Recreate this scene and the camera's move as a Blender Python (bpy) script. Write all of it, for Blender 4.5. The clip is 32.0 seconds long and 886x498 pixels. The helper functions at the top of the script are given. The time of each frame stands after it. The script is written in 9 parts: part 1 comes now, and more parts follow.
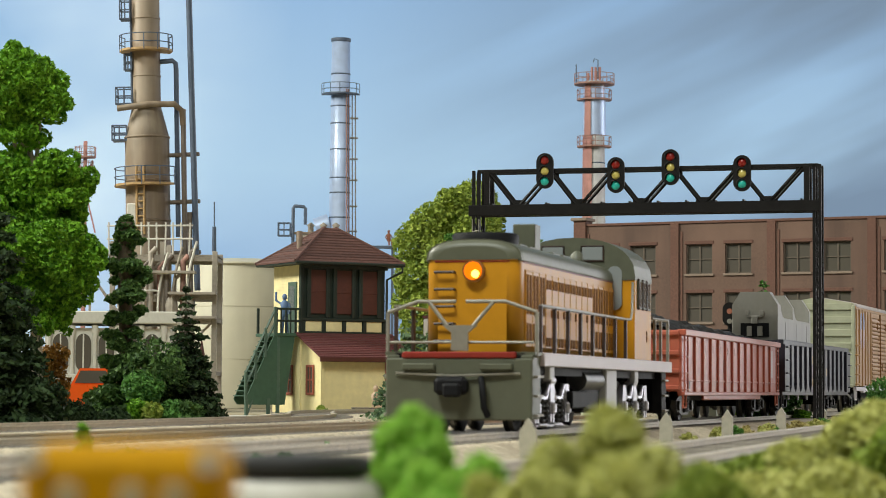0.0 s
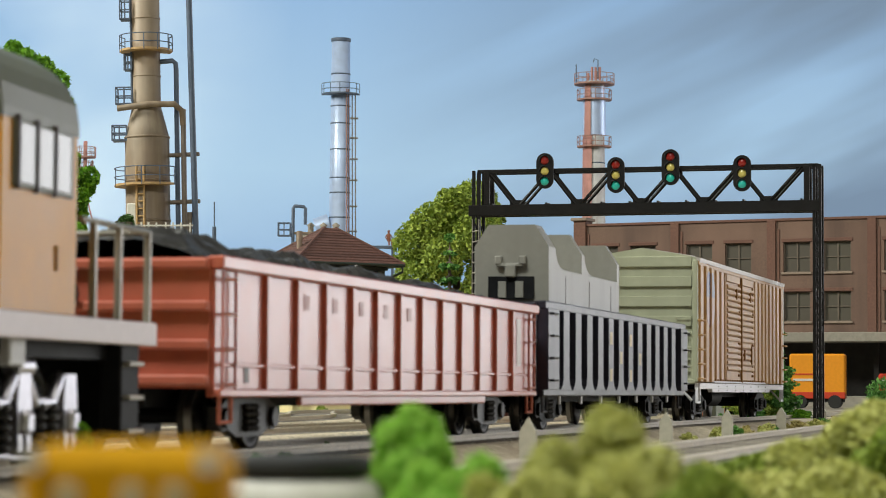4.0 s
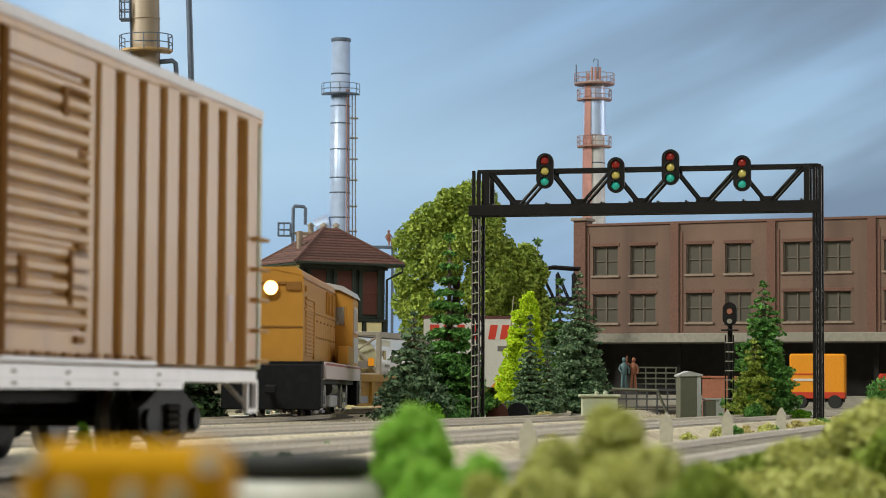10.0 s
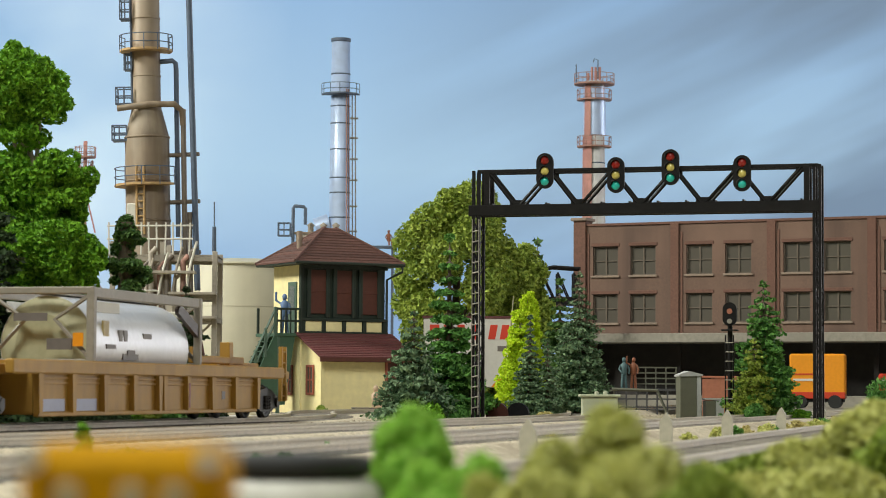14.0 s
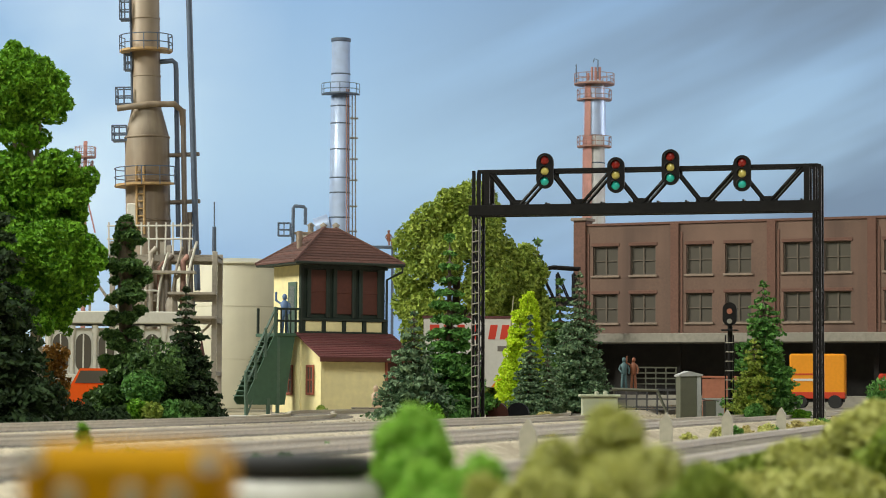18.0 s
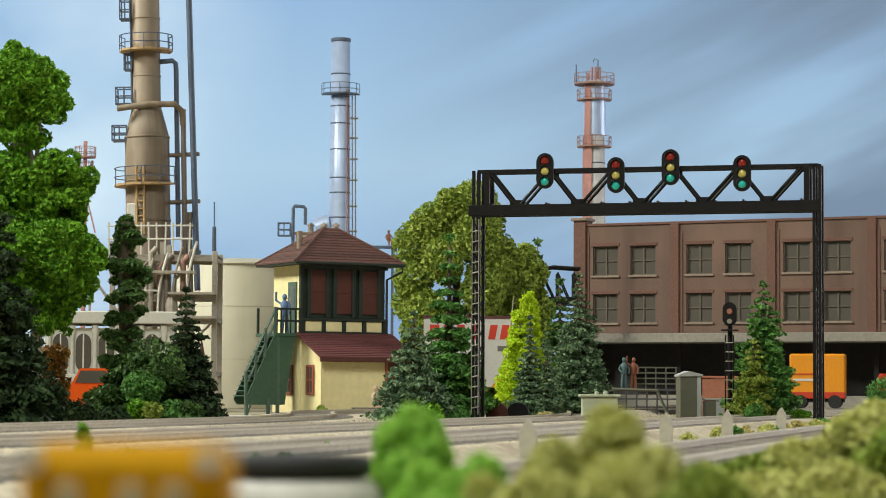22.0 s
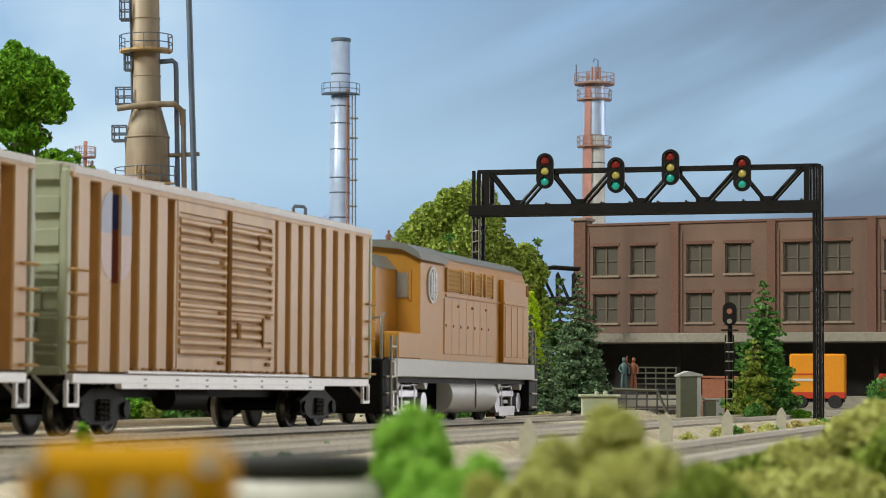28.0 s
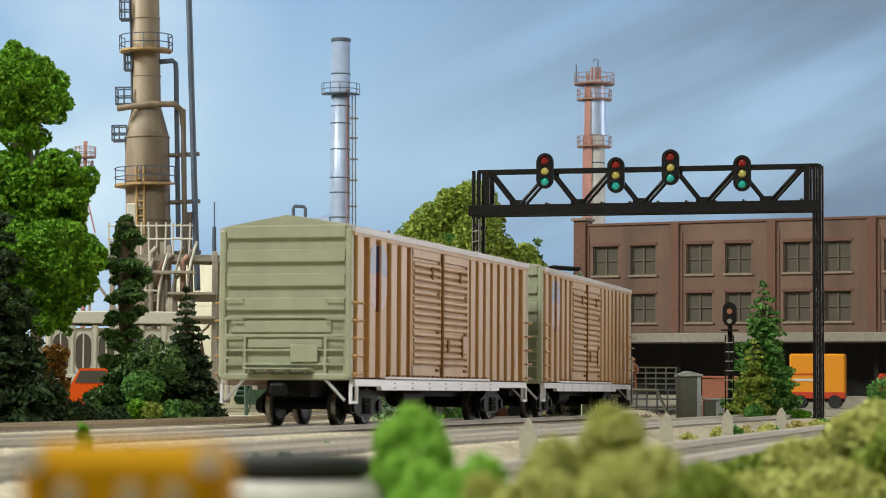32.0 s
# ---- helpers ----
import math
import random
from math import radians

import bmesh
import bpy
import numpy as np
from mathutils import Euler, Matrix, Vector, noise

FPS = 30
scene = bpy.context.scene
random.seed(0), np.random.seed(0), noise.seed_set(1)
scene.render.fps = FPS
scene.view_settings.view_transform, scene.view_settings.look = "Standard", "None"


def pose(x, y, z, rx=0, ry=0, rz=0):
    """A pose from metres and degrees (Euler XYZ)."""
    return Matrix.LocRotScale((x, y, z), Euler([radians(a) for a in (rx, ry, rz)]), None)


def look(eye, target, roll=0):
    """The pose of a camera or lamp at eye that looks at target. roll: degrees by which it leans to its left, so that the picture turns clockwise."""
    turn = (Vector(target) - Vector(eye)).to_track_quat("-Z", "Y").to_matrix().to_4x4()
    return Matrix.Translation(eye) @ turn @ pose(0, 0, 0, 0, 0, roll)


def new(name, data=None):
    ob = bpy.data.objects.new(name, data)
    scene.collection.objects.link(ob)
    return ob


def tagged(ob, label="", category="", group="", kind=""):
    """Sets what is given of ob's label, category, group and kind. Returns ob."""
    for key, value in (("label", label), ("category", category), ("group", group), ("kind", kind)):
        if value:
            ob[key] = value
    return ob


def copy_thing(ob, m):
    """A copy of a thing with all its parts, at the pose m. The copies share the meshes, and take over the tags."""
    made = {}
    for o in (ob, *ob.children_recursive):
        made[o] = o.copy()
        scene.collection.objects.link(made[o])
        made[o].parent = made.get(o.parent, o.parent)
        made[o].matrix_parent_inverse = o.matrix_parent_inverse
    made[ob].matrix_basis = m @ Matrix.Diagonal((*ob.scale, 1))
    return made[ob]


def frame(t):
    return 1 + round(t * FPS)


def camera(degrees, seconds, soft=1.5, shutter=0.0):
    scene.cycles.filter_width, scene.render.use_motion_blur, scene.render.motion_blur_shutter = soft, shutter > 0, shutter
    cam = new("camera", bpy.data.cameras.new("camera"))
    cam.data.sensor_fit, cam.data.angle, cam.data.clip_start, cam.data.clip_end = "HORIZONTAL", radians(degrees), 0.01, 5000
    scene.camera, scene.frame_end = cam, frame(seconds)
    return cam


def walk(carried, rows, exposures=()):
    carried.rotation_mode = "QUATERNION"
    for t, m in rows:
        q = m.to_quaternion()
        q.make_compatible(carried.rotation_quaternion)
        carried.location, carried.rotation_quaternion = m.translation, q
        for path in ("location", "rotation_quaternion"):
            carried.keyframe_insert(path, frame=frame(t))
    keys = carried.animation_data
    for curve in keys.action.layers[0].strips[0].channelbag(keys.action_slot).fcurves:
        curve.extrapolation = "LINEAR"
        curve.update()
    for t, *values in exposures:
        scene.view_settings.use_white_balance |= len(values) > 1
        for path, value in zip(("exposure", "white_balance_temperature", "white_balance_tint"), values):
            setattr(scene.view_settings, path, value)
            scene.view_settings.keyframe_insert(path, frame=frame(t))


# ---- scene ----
# A model railway in HO scale. Sizes below are in metres of the prototype; S brings them to the model.
S = 1 / 87.1
EYE_Z = 0.775
cam = camera(21.18, 32.0, 0.9, 0.0)
cam.data.dof.use_dof = True
cam.data.dof.focus_distance = 92 * S
cam.data.dof.aperture_fstop = 120
CAM_POSE = pose(0, 0, EYE_Z * S, 93.416, 0, 0) @ pose(0, 0, 0, 0, 0, 0.334)
walk(cam, [(0, CAM_POSE), (32, CAM_POSE)])


# ---- light ----
def area_lamp(name, eye, target, sx, sy, watts, colour):
    d = bpy.data.lights.new(name, "AREA")
    d.shape, d.size, d.size_y, d.energy, d.color = "RECTANGLE", sx, sy, watts, colour
    ob = new(name, d)
    ob.matrix_world = look(eye, target)
    return ob


world = bpy.data.worlds.new("room_air")
scene.world = world
world.use_nodes = True
world.node_tree.nodes["Background"].inputs[0].default_value = (0.75, 0.85, 1.0, 1)
world.node_tree.nodes["Background"].inputs[1].default_value = 0.25
area_lamp("window_light", (1.68, 2.15, 0.32), (-0.05, 0.55, 0.03), 1.35, 0.9, 17.0, (0.95, 0.965, 0.99))
area_lamp("ceiling_light_right", (0.80, 0.05, 1.15), (0.05, 0.5, 0.0), 0.35, 0.35, 4.0, (1.0, 0.96, 0.86))
area_lamp("ceiling_light_front", (-0.42, -0.18, 1.12), (0.0, 0.4, 0.0), 0.5, 0.3, 16.5, (0.93, 0.98, 0.90))
area_lamp("ceiling_light_rear", (-1.22, 1.20, 1.0), (-0.1, 1.2, 0.0), 0.35, 0.3, 30, (0.97, 0.96, 0.84))
scene.view_settings.exposure = 0.0


# ---- materials ----
def mat(name, base, rough=0.6, metal=0.0, vary=0.18, grain=6.0, big=0.7, bump=0.15, bump_scale=None, other=None, obj_rand=0.0, spec=0.5, coat=0.0, streak=None):
    """A painted or natural surface: two scales of variation in colour, uneven gloss, fine relief. Scales are per prototype metre."""
    m = bpy.data.materials.new(name)
    m.use_nodes = True
    nt = m.node_tree
    bs = nt.nodes["Principled BSDF"]
    tc = nt.nodes.new("ShaderNodeTexCoord")

    def nz(scale, detail):
        n = nt.nodes.new("ShaderNodeTexNoise")
        n.inputs["Scale"].default_value, n.inputs["Detail"].default_value = scale / S, detail
        nt.links.new(tc.outputs["Object"], n.inputs["Vector"])
        return n.outputs["Fac"]

    def mix(fac, a, b):
        n = nt.nodes.new("ShaderNodeMix")
        n.data_type = "RGBA"
        nt.links.new(fac, n.inputs[0])
        for sock, v in ((n.inputs[6], a), (n.inputs[7], b)):
            if hasattr(v, "is_output"):
                nt.links.new(v, sock)
            else:
                sock.default_value = (*v, 1)
        return n.outputs[2]

    def ramp(fac, lo, hi):
        n = nt.nodes.new("ShaderNodeMapRange")
        nt.links.new(fac, n.inputs[0])
        n.inputs[1].default_value, n.inputs[2].default_value = lo, hi
        return n.outputs[0]

    fine, coarse = nz(grain, 6), nz(big, 3)
    dark = tuple(c * (1 - vary) for c in base)
    light = tuple(min(1, c * (1 + vary)) for c in base)
    col = mix(ramp(fine, 0.3, 0.7), dark, light)
    dull = other if other else tuple(c * (1 - 0.6 * vary) for c in base)
    col = mix(ramp(coarse, 0.48, 0.72), col, dull)
    if streak:
        mp = nt.nodes.new("ShaderNodeMapping")
        mp.inputs["Scale"].default_value = (1.0, 1.0, 0.07)
        nt.links.new(tc.outputs["Object"], mp.inputs[0])
        run_ = nt.nodes.new("ShaderNodeTexNoise")
        run_.inputs["Scale"].default_value, run_.inputs["Detail"].default_value = streak[1] / S, 4
        nt.links.new(mp.outputs[0], run_.inputs["Vector"])
        col = mix(ramp(run_.outputs["Fac"], 0.46, 0.72), col, streak[0])
    if obj_rand:
        oi = nt.nodes.new("ShaderNodeObjectInfo")
        hs = nt.nodes.new("ShaderNodeHueSaturation")
        mr = nt.nodes.new("ShaderNodeMapRange")
        nt.links.new(oi.outputs["Random"], mr.inputs[0])
        mr.inputs[3].default_value, mr.inputs[4].default_value = 1 - obj_rand, 1 + obj_rand
        nt.links.new(mr.outputs[0], hs.inputs["Value"])
        nt.links.new(col, hs.inputs["Color"])
        col = hs.outputs[0]
    nt.links.new(col, bs.inputs["Base Color"])
    rr = nt.nodes.new("ShaderNodeMapRange")
    nt.links.new(fine, rr.inputs[0])
    rr.inputs[3].default_value, rr.inputs[4].default_value = max(0.03, rough - 0.08), min(1, rough + 0.08)
    nt.links.new(rr.outputs[0], bs.inputs["Roughness"])
    bs.inputs["Metallic"].default_value = metal
    bs.inputs["Specular IOR Level"].default_value = spec
    bs.inputs["Coat Weight"].default_value = coat
    if bump:
        b = nt.nodes.new("ShaderNodeBump")
        b.inputs["Strength"].default_value = bump
        b.inputs["Distance"].default_value = 0.02 * S
        nt.links.new(nz(bump_scale or grain * 2.5, 4), b.inputs["Height"])
        nt.links.new(b.outputs[0], bs.inputs["Normal"])
    return m


def leaf_mat(name, base, light, rough=0.65, thin=0.12):
    """Flock foliage: each clump has its own tone."""
    m = bpy.data.materials.new(name)
    m.use_nodes = True
    nt = m.node_tree
    bs = nt.nodes["Principled BSDF"]
    g = nt.nodes.new("ShaderNodeNewGeometry")
    mx = nt.nodes.new("ShaderNodeMix")
    mx.data_type = "RGBA"
    mx.inputs[6].default_value, mx.inputs[7].default_value = (*base, 1), (*light, 1)
    nt.links.new(g.outputs["Random Per Island"], mx.inputs[0])
    nt.links.new(mx.outputs[2], bs.inputs["Base Color"])
    bs.inputs["Roughness"].default_value = rough
    bs.inputs["Specular IOR Level"].default_value = 0.25
    tr = nt.nodes.new("ShaderNodeBsdfTranslucent")
    nt.links.new(mx.outputs[2], tr.inputs[0])
    ms = nt.nodes.new("ShaderNodeMixShader")
    ms.inputs[0].default_value = thin
    nt.links.new(bs.outputs[0], ms.inputs[1])
    nt.links.new(tr.outputs[0], ms.inputs[2])
    nt.links.new(ms.outputs[0], nt.nodes["Material Output"].inputs[0])
    return m


def glow_mat(name, colour, strength):
    m = bpy.data.materials.new(name)
    m.use_nodes = True
    bs = m.node_tree.nodes["Principled BSDF"]
    bs.inputs["Base Color"].default_value = (*colour, 1)
    bs.inputs["Emission Color"].default_value = (*colour, 1)
    bs.inputs["Emission Strength"].default_value = strength
    bs.inputs["Roughness"].default_value = 0.2
    return m


def glass_mat(name, colour, rough=0.08, alpha=1.0):
    m = bpy.data.materials.new(name)
    m.use_nodes = True
    bs = m.node_tree.nodes["Principled BSDF"]
    bs.inputs["Base Color"].default_value = (*colour, 1)
    bs.inputs["Roughness"].default_value = rough
    bs.inputs["Transmission Weight"].default_value = 1 - alpha
    return m


def sky_mat():
    """Painted sky on the backdrop: blue above, paler low down, grey diagonal cloud streaks."""
    m = bpy.data.materials.new("painted_sky")
    m.use_nodes = True
    nt = m.node_tree
    bs = nt.nodes["Principled BSDF"]
    tc = nt.nodes.new("ShaderNodeTexCoord")
    sp = nt.nodes.new("ShaderNodeSeparateXYZ")
    nt.links.new(tc.outputs["Object"], sp.inputs[0])
    mr = nt.nodes.new("ShaderNodeMapRange")
    nt.links.new(sp.outputs[2], mr.inputs[0])
    mr.inputs[1].default_value, mr.inputs[2].default_value = 8 * S, 40 * S
    rp = nt.nodes.new("ShaderNodeValToRGB")
    e = rp.color_ramp.elements
    e[0].position, e[0].color = 0.0, (0.22, 0.345, 0.57, 1)
    e[1].position, e[1].color = 1.0, (0.235, 0.38, 0.61, 1)
    k = rp.color_ramp.elements.new(0.45)
    k.color = (0.33, 0.485, 0.675, 1)
    nt.links.new(mr.outputs[0], rp.inputs[0])

    def streak(turn, sx, sz, scale, lo, hi):
        mp = nt.nodes.new("ShaderNodeMapping")
        mp.inputs["Scale"].default_value = (sx, 1, sz)
        tn = nt.nodes.new("ShaderNodeMapping")
        tn.inputs["Rotation"].default_value = (0, radians(turn), 0)
        nt.links.new(tc.outputs["Object"], tn.inputs[0])
        nt.links.new(tn.outputs[0], mp.inputs[0])
        n = nt.nodes.new("ShaderNodeTexNoise")
        n.inputs["Scale"].default_value, n.inputs["Detail"].default_value = scale / S, 3
        nt.links.new(mp.outputs[0], n.inputs["Vector"])
        r = nt.nodes.new("ShaderNodeMapRange")
        r.inputs[1].default_value, r.inputs[2].default_value = lo, hi
        nt.links.new(n.outputs["Fac"], r.inputs[0])
        return r.outputs[0]

    def mix(fac, a, b, amount):
        mu = nt.nodes.new("ShaderNodeMath")
        mu.operation = "MULTIPLY"
        nt.links.new(fac, mu.inputs[0])
        mu.inputs[1].default_value = amount
        n = nt.nodes.new("ShaderNodeMix")
        n.data_type = "RGBA"
        nt.links.new(mu.outputs[0], n.inputs[0])
        nt.links.new(a, n.inputs[6])
        n.inputs[7].default_value = (*b, 1)
        return n.outputs[2]

    side = nt.nodes.new("ShaderNodeMapRange")
    nt.links.new(sp.outputs[0], side.inputs[0])
    side.inputs[1].default_value, side.inputs[2].default_value = -10 * S, 35 * S
    grey = nt.nodes.new("ShaderNodeMath")
    grey.operation = "MULTIPLY"
    nt.links.new(streak(24, 0.14, 1.0, 0.11, 0.36, 0.62), grey.inputs[0])
    nt.links.new(side.outputs[0], grey.inputs[1])
    col = mix(grey.outputs[0], rp.outputs[0], (0.168, 0.238, 0.352), 1.0)
    pale = nt.nodes.new("ShaderNodeMapRange")
    nt.links.new(sp.outputs[0], pale.inputs[0])
    pale.inputs[1].default_value, pale.inputs[2].default_value = -15 * S, -48 * S
    wh = nt.nodes.new("ShaderNodeMath")
    wh.operation = "MULTIPLY"
    nt.links.new(streak(8, 0.5, 1.0, 0.06, 0.35, 0.6), wh.inputs[0])
    nt.links.new(pale.outputs[0], wh.inputs[1])
    col = mix(wh.outputs[0], col, (0.72, 0.84, 0.95), 0.8)
    nt.links.new(col, bs.inputs["Base Color"])
    bs.inputs["Roughness"].default_value = 0.9
    bs.inputs["Specular IOR Level"].default_value = 0.1
    # Added glow: the paint keeps its tone and softly lights the layout.
    nt.links.new(col, bs.inputs["Emission Color"])
    bs.inputs["Emission Strength"].default_value = 0.53
    return m


TAN = mat("tan_car_paint", (0.53, 0.30, 0.11), 0.42, vary=0.07, grain=3, big=0.5, bump=0.04, spec=0.42, streak=((0.44, 0.24, 0.085), 1.6))
# Tan darkened by groove shade; also colours hardware, louvres and seams.
TAN_DARK = mat("tan_shade_and_hardware_paint", (0.27, 0.125, 0.035), 0.7, vary=0.08, bump=0.04, spec=0.1)
SAGE = mat("sage_green_car_paint", (0.41, 0.42, 0.30), 0.48, vary=0.08, grain=3, bump=0.05, streak=((0.36, 0.365, 0.26), 1.4))
SILL_WHITE = mat("white_sill_paint", (0.86, 0.85, 0.93), 0.36, vary=0.05, bump=0.04, spec=0.85)
ROOF_TAN = mat("pale_car_roof_paint", (0.52, 0.47, 0.46), 0.4, vary=0.08, bump=0.04)
OXIDE = mat("oxide_red_car_paint", (0.47, 0.12, 0.075), 0.32, vary=0.1, grain=2, big=0.4, bump=0.05, spec=0.8, coat=0.12)
BLACK_CAR = mat("black_car_paint", (0.018, 0.018, 0.030), 0.36, vary=0.25, grain=2, bump=0.05, spec=0.55, coat=0.08)
LOAD_GREY = mat("grey_load_paint", (0.27, 0.26, 0.235), 0.43, vary=0.06, bump=0.04, spec=0.62, streak=((0.22, 0.21, 0.185), 1.2))
UP_YELLOW = mat("armour_yellow_paint", (0.60, 0.27, 0.012), 0.40, vary=0.08, grain=2.5, bump=0.03, spec=0.4)
ORANGE_YEL = mat("orange_yellow_paint", (0.48, 0.225, 0.036), 0.42, vary=0.07, grain=2.5, bump=0.03, spec=0.3)
HARBOR = mat("olive_grey_paint", (0.105, 0.110, 0.076), 0.45, vary=0.08, bump=0.04)
SILVER = mat("silver_truck_paint", (0.50, 0.49, 0.54), 0.33, metal=0.85, vary=0.12, grain=8, bump=0.08)
GREY_TANK = mat("light_grey_paint", (0.48, 0.48, 0.50), 0.4, vary=0.06, bump=0.03)
DARK_TANK = mat("dark_grey_tank_paint", (0.06, 0.06, 0.065), 0.35, vary=0.12, bump=0.03)
LILAC = mat("pale_grey_sill_paint", (0.56, 0.48, 0.51), 0.38, vary=0.05, bump=0.03, spec=0.6)
RED_LINE = mat("red_stripe_paint", (0.26, 0.022, 0.014), 0.4, vary=0.08, bump=0.02)
UNDER = mat("black_underframe", (0.010, 0.010, 0.012), 0.6, vary=0.3, grain=5, bump=0.2, spec=0.15)
WHEEL = mat("dark_wheel_steel", (0.022, 0.020, 0.020), 0.5, metal=0.3, vary=0.2, bump=0.1)
TREAD = mat("polished_tread_steel", (0.30, 0.29, 0.28), 0.4, metal=1.0, vary=0.1, bump=0.05)
RAILING = mat("grey_handrail", (0.30, 0.28, 0.24), 0.4, metal=0.3, vary=0.1, bump=0.0)
DARK_POST = mat("dark_stanchion", (0.05, 0.03, 0.025), 0.45, vary=0.1, bump=0.0)
WELL = mat("mustard_well_car_paint", (0.38, 0.215, 0.045), 0.5, vary=0.1, grain=3, bump=0.05, spec=0.3, streak=((0.30, 0.16, 0.035), 1.5))
TANK_CLR = mat("polished_tank_steel", (0.70, 0.70, 0.73), 0.38, metal=0.35, vary=0.06, bump=0.0)
KHAKI = mat("khaki_tank_end", (0.42, 0.39, 0.24), 0.5, vary=0.1, bump=0.05)
GREY_FRAME = mat("grey_container_frame", (0.28, 0.25, 0.21), 0.5, vary=0.12, bump=0.05)
COAL = mat("coal", (0.012, 0.011, 0.011), 0.45, vary=0.4, grain=5, bump=0.6, bump_scale=4)
DECAL_BLUE = mat("blue_decal", (0.05, 0.06, 0.18), 0.7, vary=0.06, bump=0, spec=0.1)
DECAL_RED = mat("red_decal", (0.20, 0.045, 0.035), 0.5, vary=0.06, bump=0)
DECAL_WHITE = mat("white_decal", (0.50, 0.40, 0.36), 0.4, vary=0.06, bump=0)
EMBLEM_BLUE = mat("pale_blue_emblem", (0.30, 0.32, 0.46), 0.45, vary=0.06, bump=0)
EMBLEM = mat("faded_lilac_emblem", (0.52, 0.36, 0.33), 0.45, vary=0.06, bump=0)
FADED_RED = mat("faded_red_lettering", (0.36, 0.115, 0.085), 0.4, vary=0.08, bump=0)
WIN_FRAME = mat("brown_window_frame", (0.115, 0.09, 0.066), 0.6, vary=0.1, bump=0.04)
PANEL_DULL = mat("dull_yellow_grey_panel", (0.38, 0.30, 0.16), 0.5, vary=0.08, bump=0.03)
LOUVRE = mat("golden_louvre_paint", (0.46, 0.24, 0.03), 0.6, vary=0.08, bump=0.03, spec=0.12)
ROOF_SLATE = mat("slate_grey_roof_paint", (0.20, 0.20, 0.185), 0.42, vary=0.08, bump=0.03)
# Body orange with shade put into the colour.
ORANGE_SHADE = mat("shaded_orange_paint", (0.33, 0.125, 0.014), 0.8, vary=0.1, bump=0.03, spec=0.05)
DECAL_GREY = mat("grey_lettering", (0.16, 0.14, 0.13), 0.5, vary=0.1, bump=0)
DECAL_YEL = mat("yellow_lettering", (0.42, 0.32, 0.13), 0.5, vary=0.1, bump=0)
PANE = glass_mat("pale_window_pane", (0.27, 0.29, 0.30), 0.10, 1.0)
GLASS = glass_mat("window_glass", (0.8, 0.85, 0.88), 0.05, 0.15)
DARK_GLASS = glass_mat("dark_window_glass", (0.10, 0.09, 0.075), 0.12)
LAMP_ORANGE = glow_mat("orange_headlight", (1.0, 0.19, 0.002), 0.8)
LAMP_HOT = glow_mat("bright_bulb", (1.0, 0.55, 0.08), 5.0)
LAMP_WARM = glow_mat("warm_headlight", (1.0, 0.60, 0.19), 4.5)
BLACK_STEEL = mat("black_gantry_steel", (0.010, 0.009, 0.009), 0.5, vary=0.25, grain=6, bump=0.1, spec=0.2)
LENS_RED = glass_mat("red_lens", (0.30, 0.02, 0.015), 0.15)
LENS_YEL = glass_mat("yellow_lens", (0.62, 0.52, 0.14), 0.15)
LENS_GRN = glass_mat("green_lens", (0.03, 0.50, 0.42), 0.15)
CREAM = mat("cream_clapboard_paint", (0.80, 0.70, 0.38), 0.6, vary=0.07, grain=4, bump=0.08)
DK_GREEN = mat("dark_green_trim_paint", (0.014, 0.024, 0.018), 0.5, vary=0.15, bump=0.06)
STAIR_GREEN = mat("green_stair_paint", (0.045, 0.10, 0.065), 0.55, vary=0.12, bump=0.08)
RAIL_GREEN = mat("pale_green_rail_paint", (0.07, 0.12, 0.09), 0.55, vary=0.1, bump=0.05)
ROOF_BROWN = mat("brown_shingle", (0.095, 0.042, 0.034), 0.75, vary=0.25, grain=9, bump=0.35, obj_rand=0.25)
ROOF_RED = mat("dark_red_roofing", (0.125, 0.036, 0.036), 0.7, vary=0.2, grain=14, bump=0.35, obj_rand=0.2)
SHUTTER = mat("red_brown_shutter", (0.085, 0.024, 0.016), 0.5, vary=0.15, bump=0.08)
RED_FRAME = mat("brick_red_window_frame", (0.30, 0.085, 0.05), 0.55, vary=0.12, bump=0.05)
BRICK = mat("brown_brick", (0.15, 0.092, 0.068), 0.85, vary=0.12, grain=7, big=0.25, bump=0.12, bump_scale=12, other=(0.19, 0.115, 0.085), streak=((0.10, 0.062, 0.048), 0.5))
BRICK_PIER = mat("red_brown_brick", (0.145, 0.072, 0.052), 0.85, vary=0.2, grain=7, big=0.25, bump=0.3, bump_scale=12)
STONE = mat("pale_stone_trim", (0.25, 0.19, 0.145), 0.8, vary=0.15, grain=5, bump=0.15)
CONCRETE = mat("grey_concrete", (0.26, 0.24, 0.20), 0.85, vary=0.15, grain=4, big=0.3, bump=0.2)
# Near black: the shade under the canopy is put into this colour.
DOCK_DARK = mat("shaded_dock_wall", (0.030, 0.026, 0.024), 0.8, vary=0.3, grain=2, bump=0.2)
STACK_STEEL = mat("galvanised_stack", (0.46, 0.57, 0.80), 0.34, metal=0.25, vary=0.1, grain=1.5, big=0.25, bump=0.08)
STACK_WHITE = mat("pale_stack_paint", (0.55, 0.55, 0.55), 0.5, vary=0.15, grain=1.5, bump=0.08, streak=((0.36, 0.20, 0.16), 0.8))
STACK_RED = mat("faded_red_stack_paint", (0.46, 0.22, 0.19), 0.6, vary=0.2, grain=1.5, bump=0.08)
RUSTY = mat("rusty_ladder_steel", (0.36, 0.20, 0.16), 0.7, vary=0.25, bump=0.1)
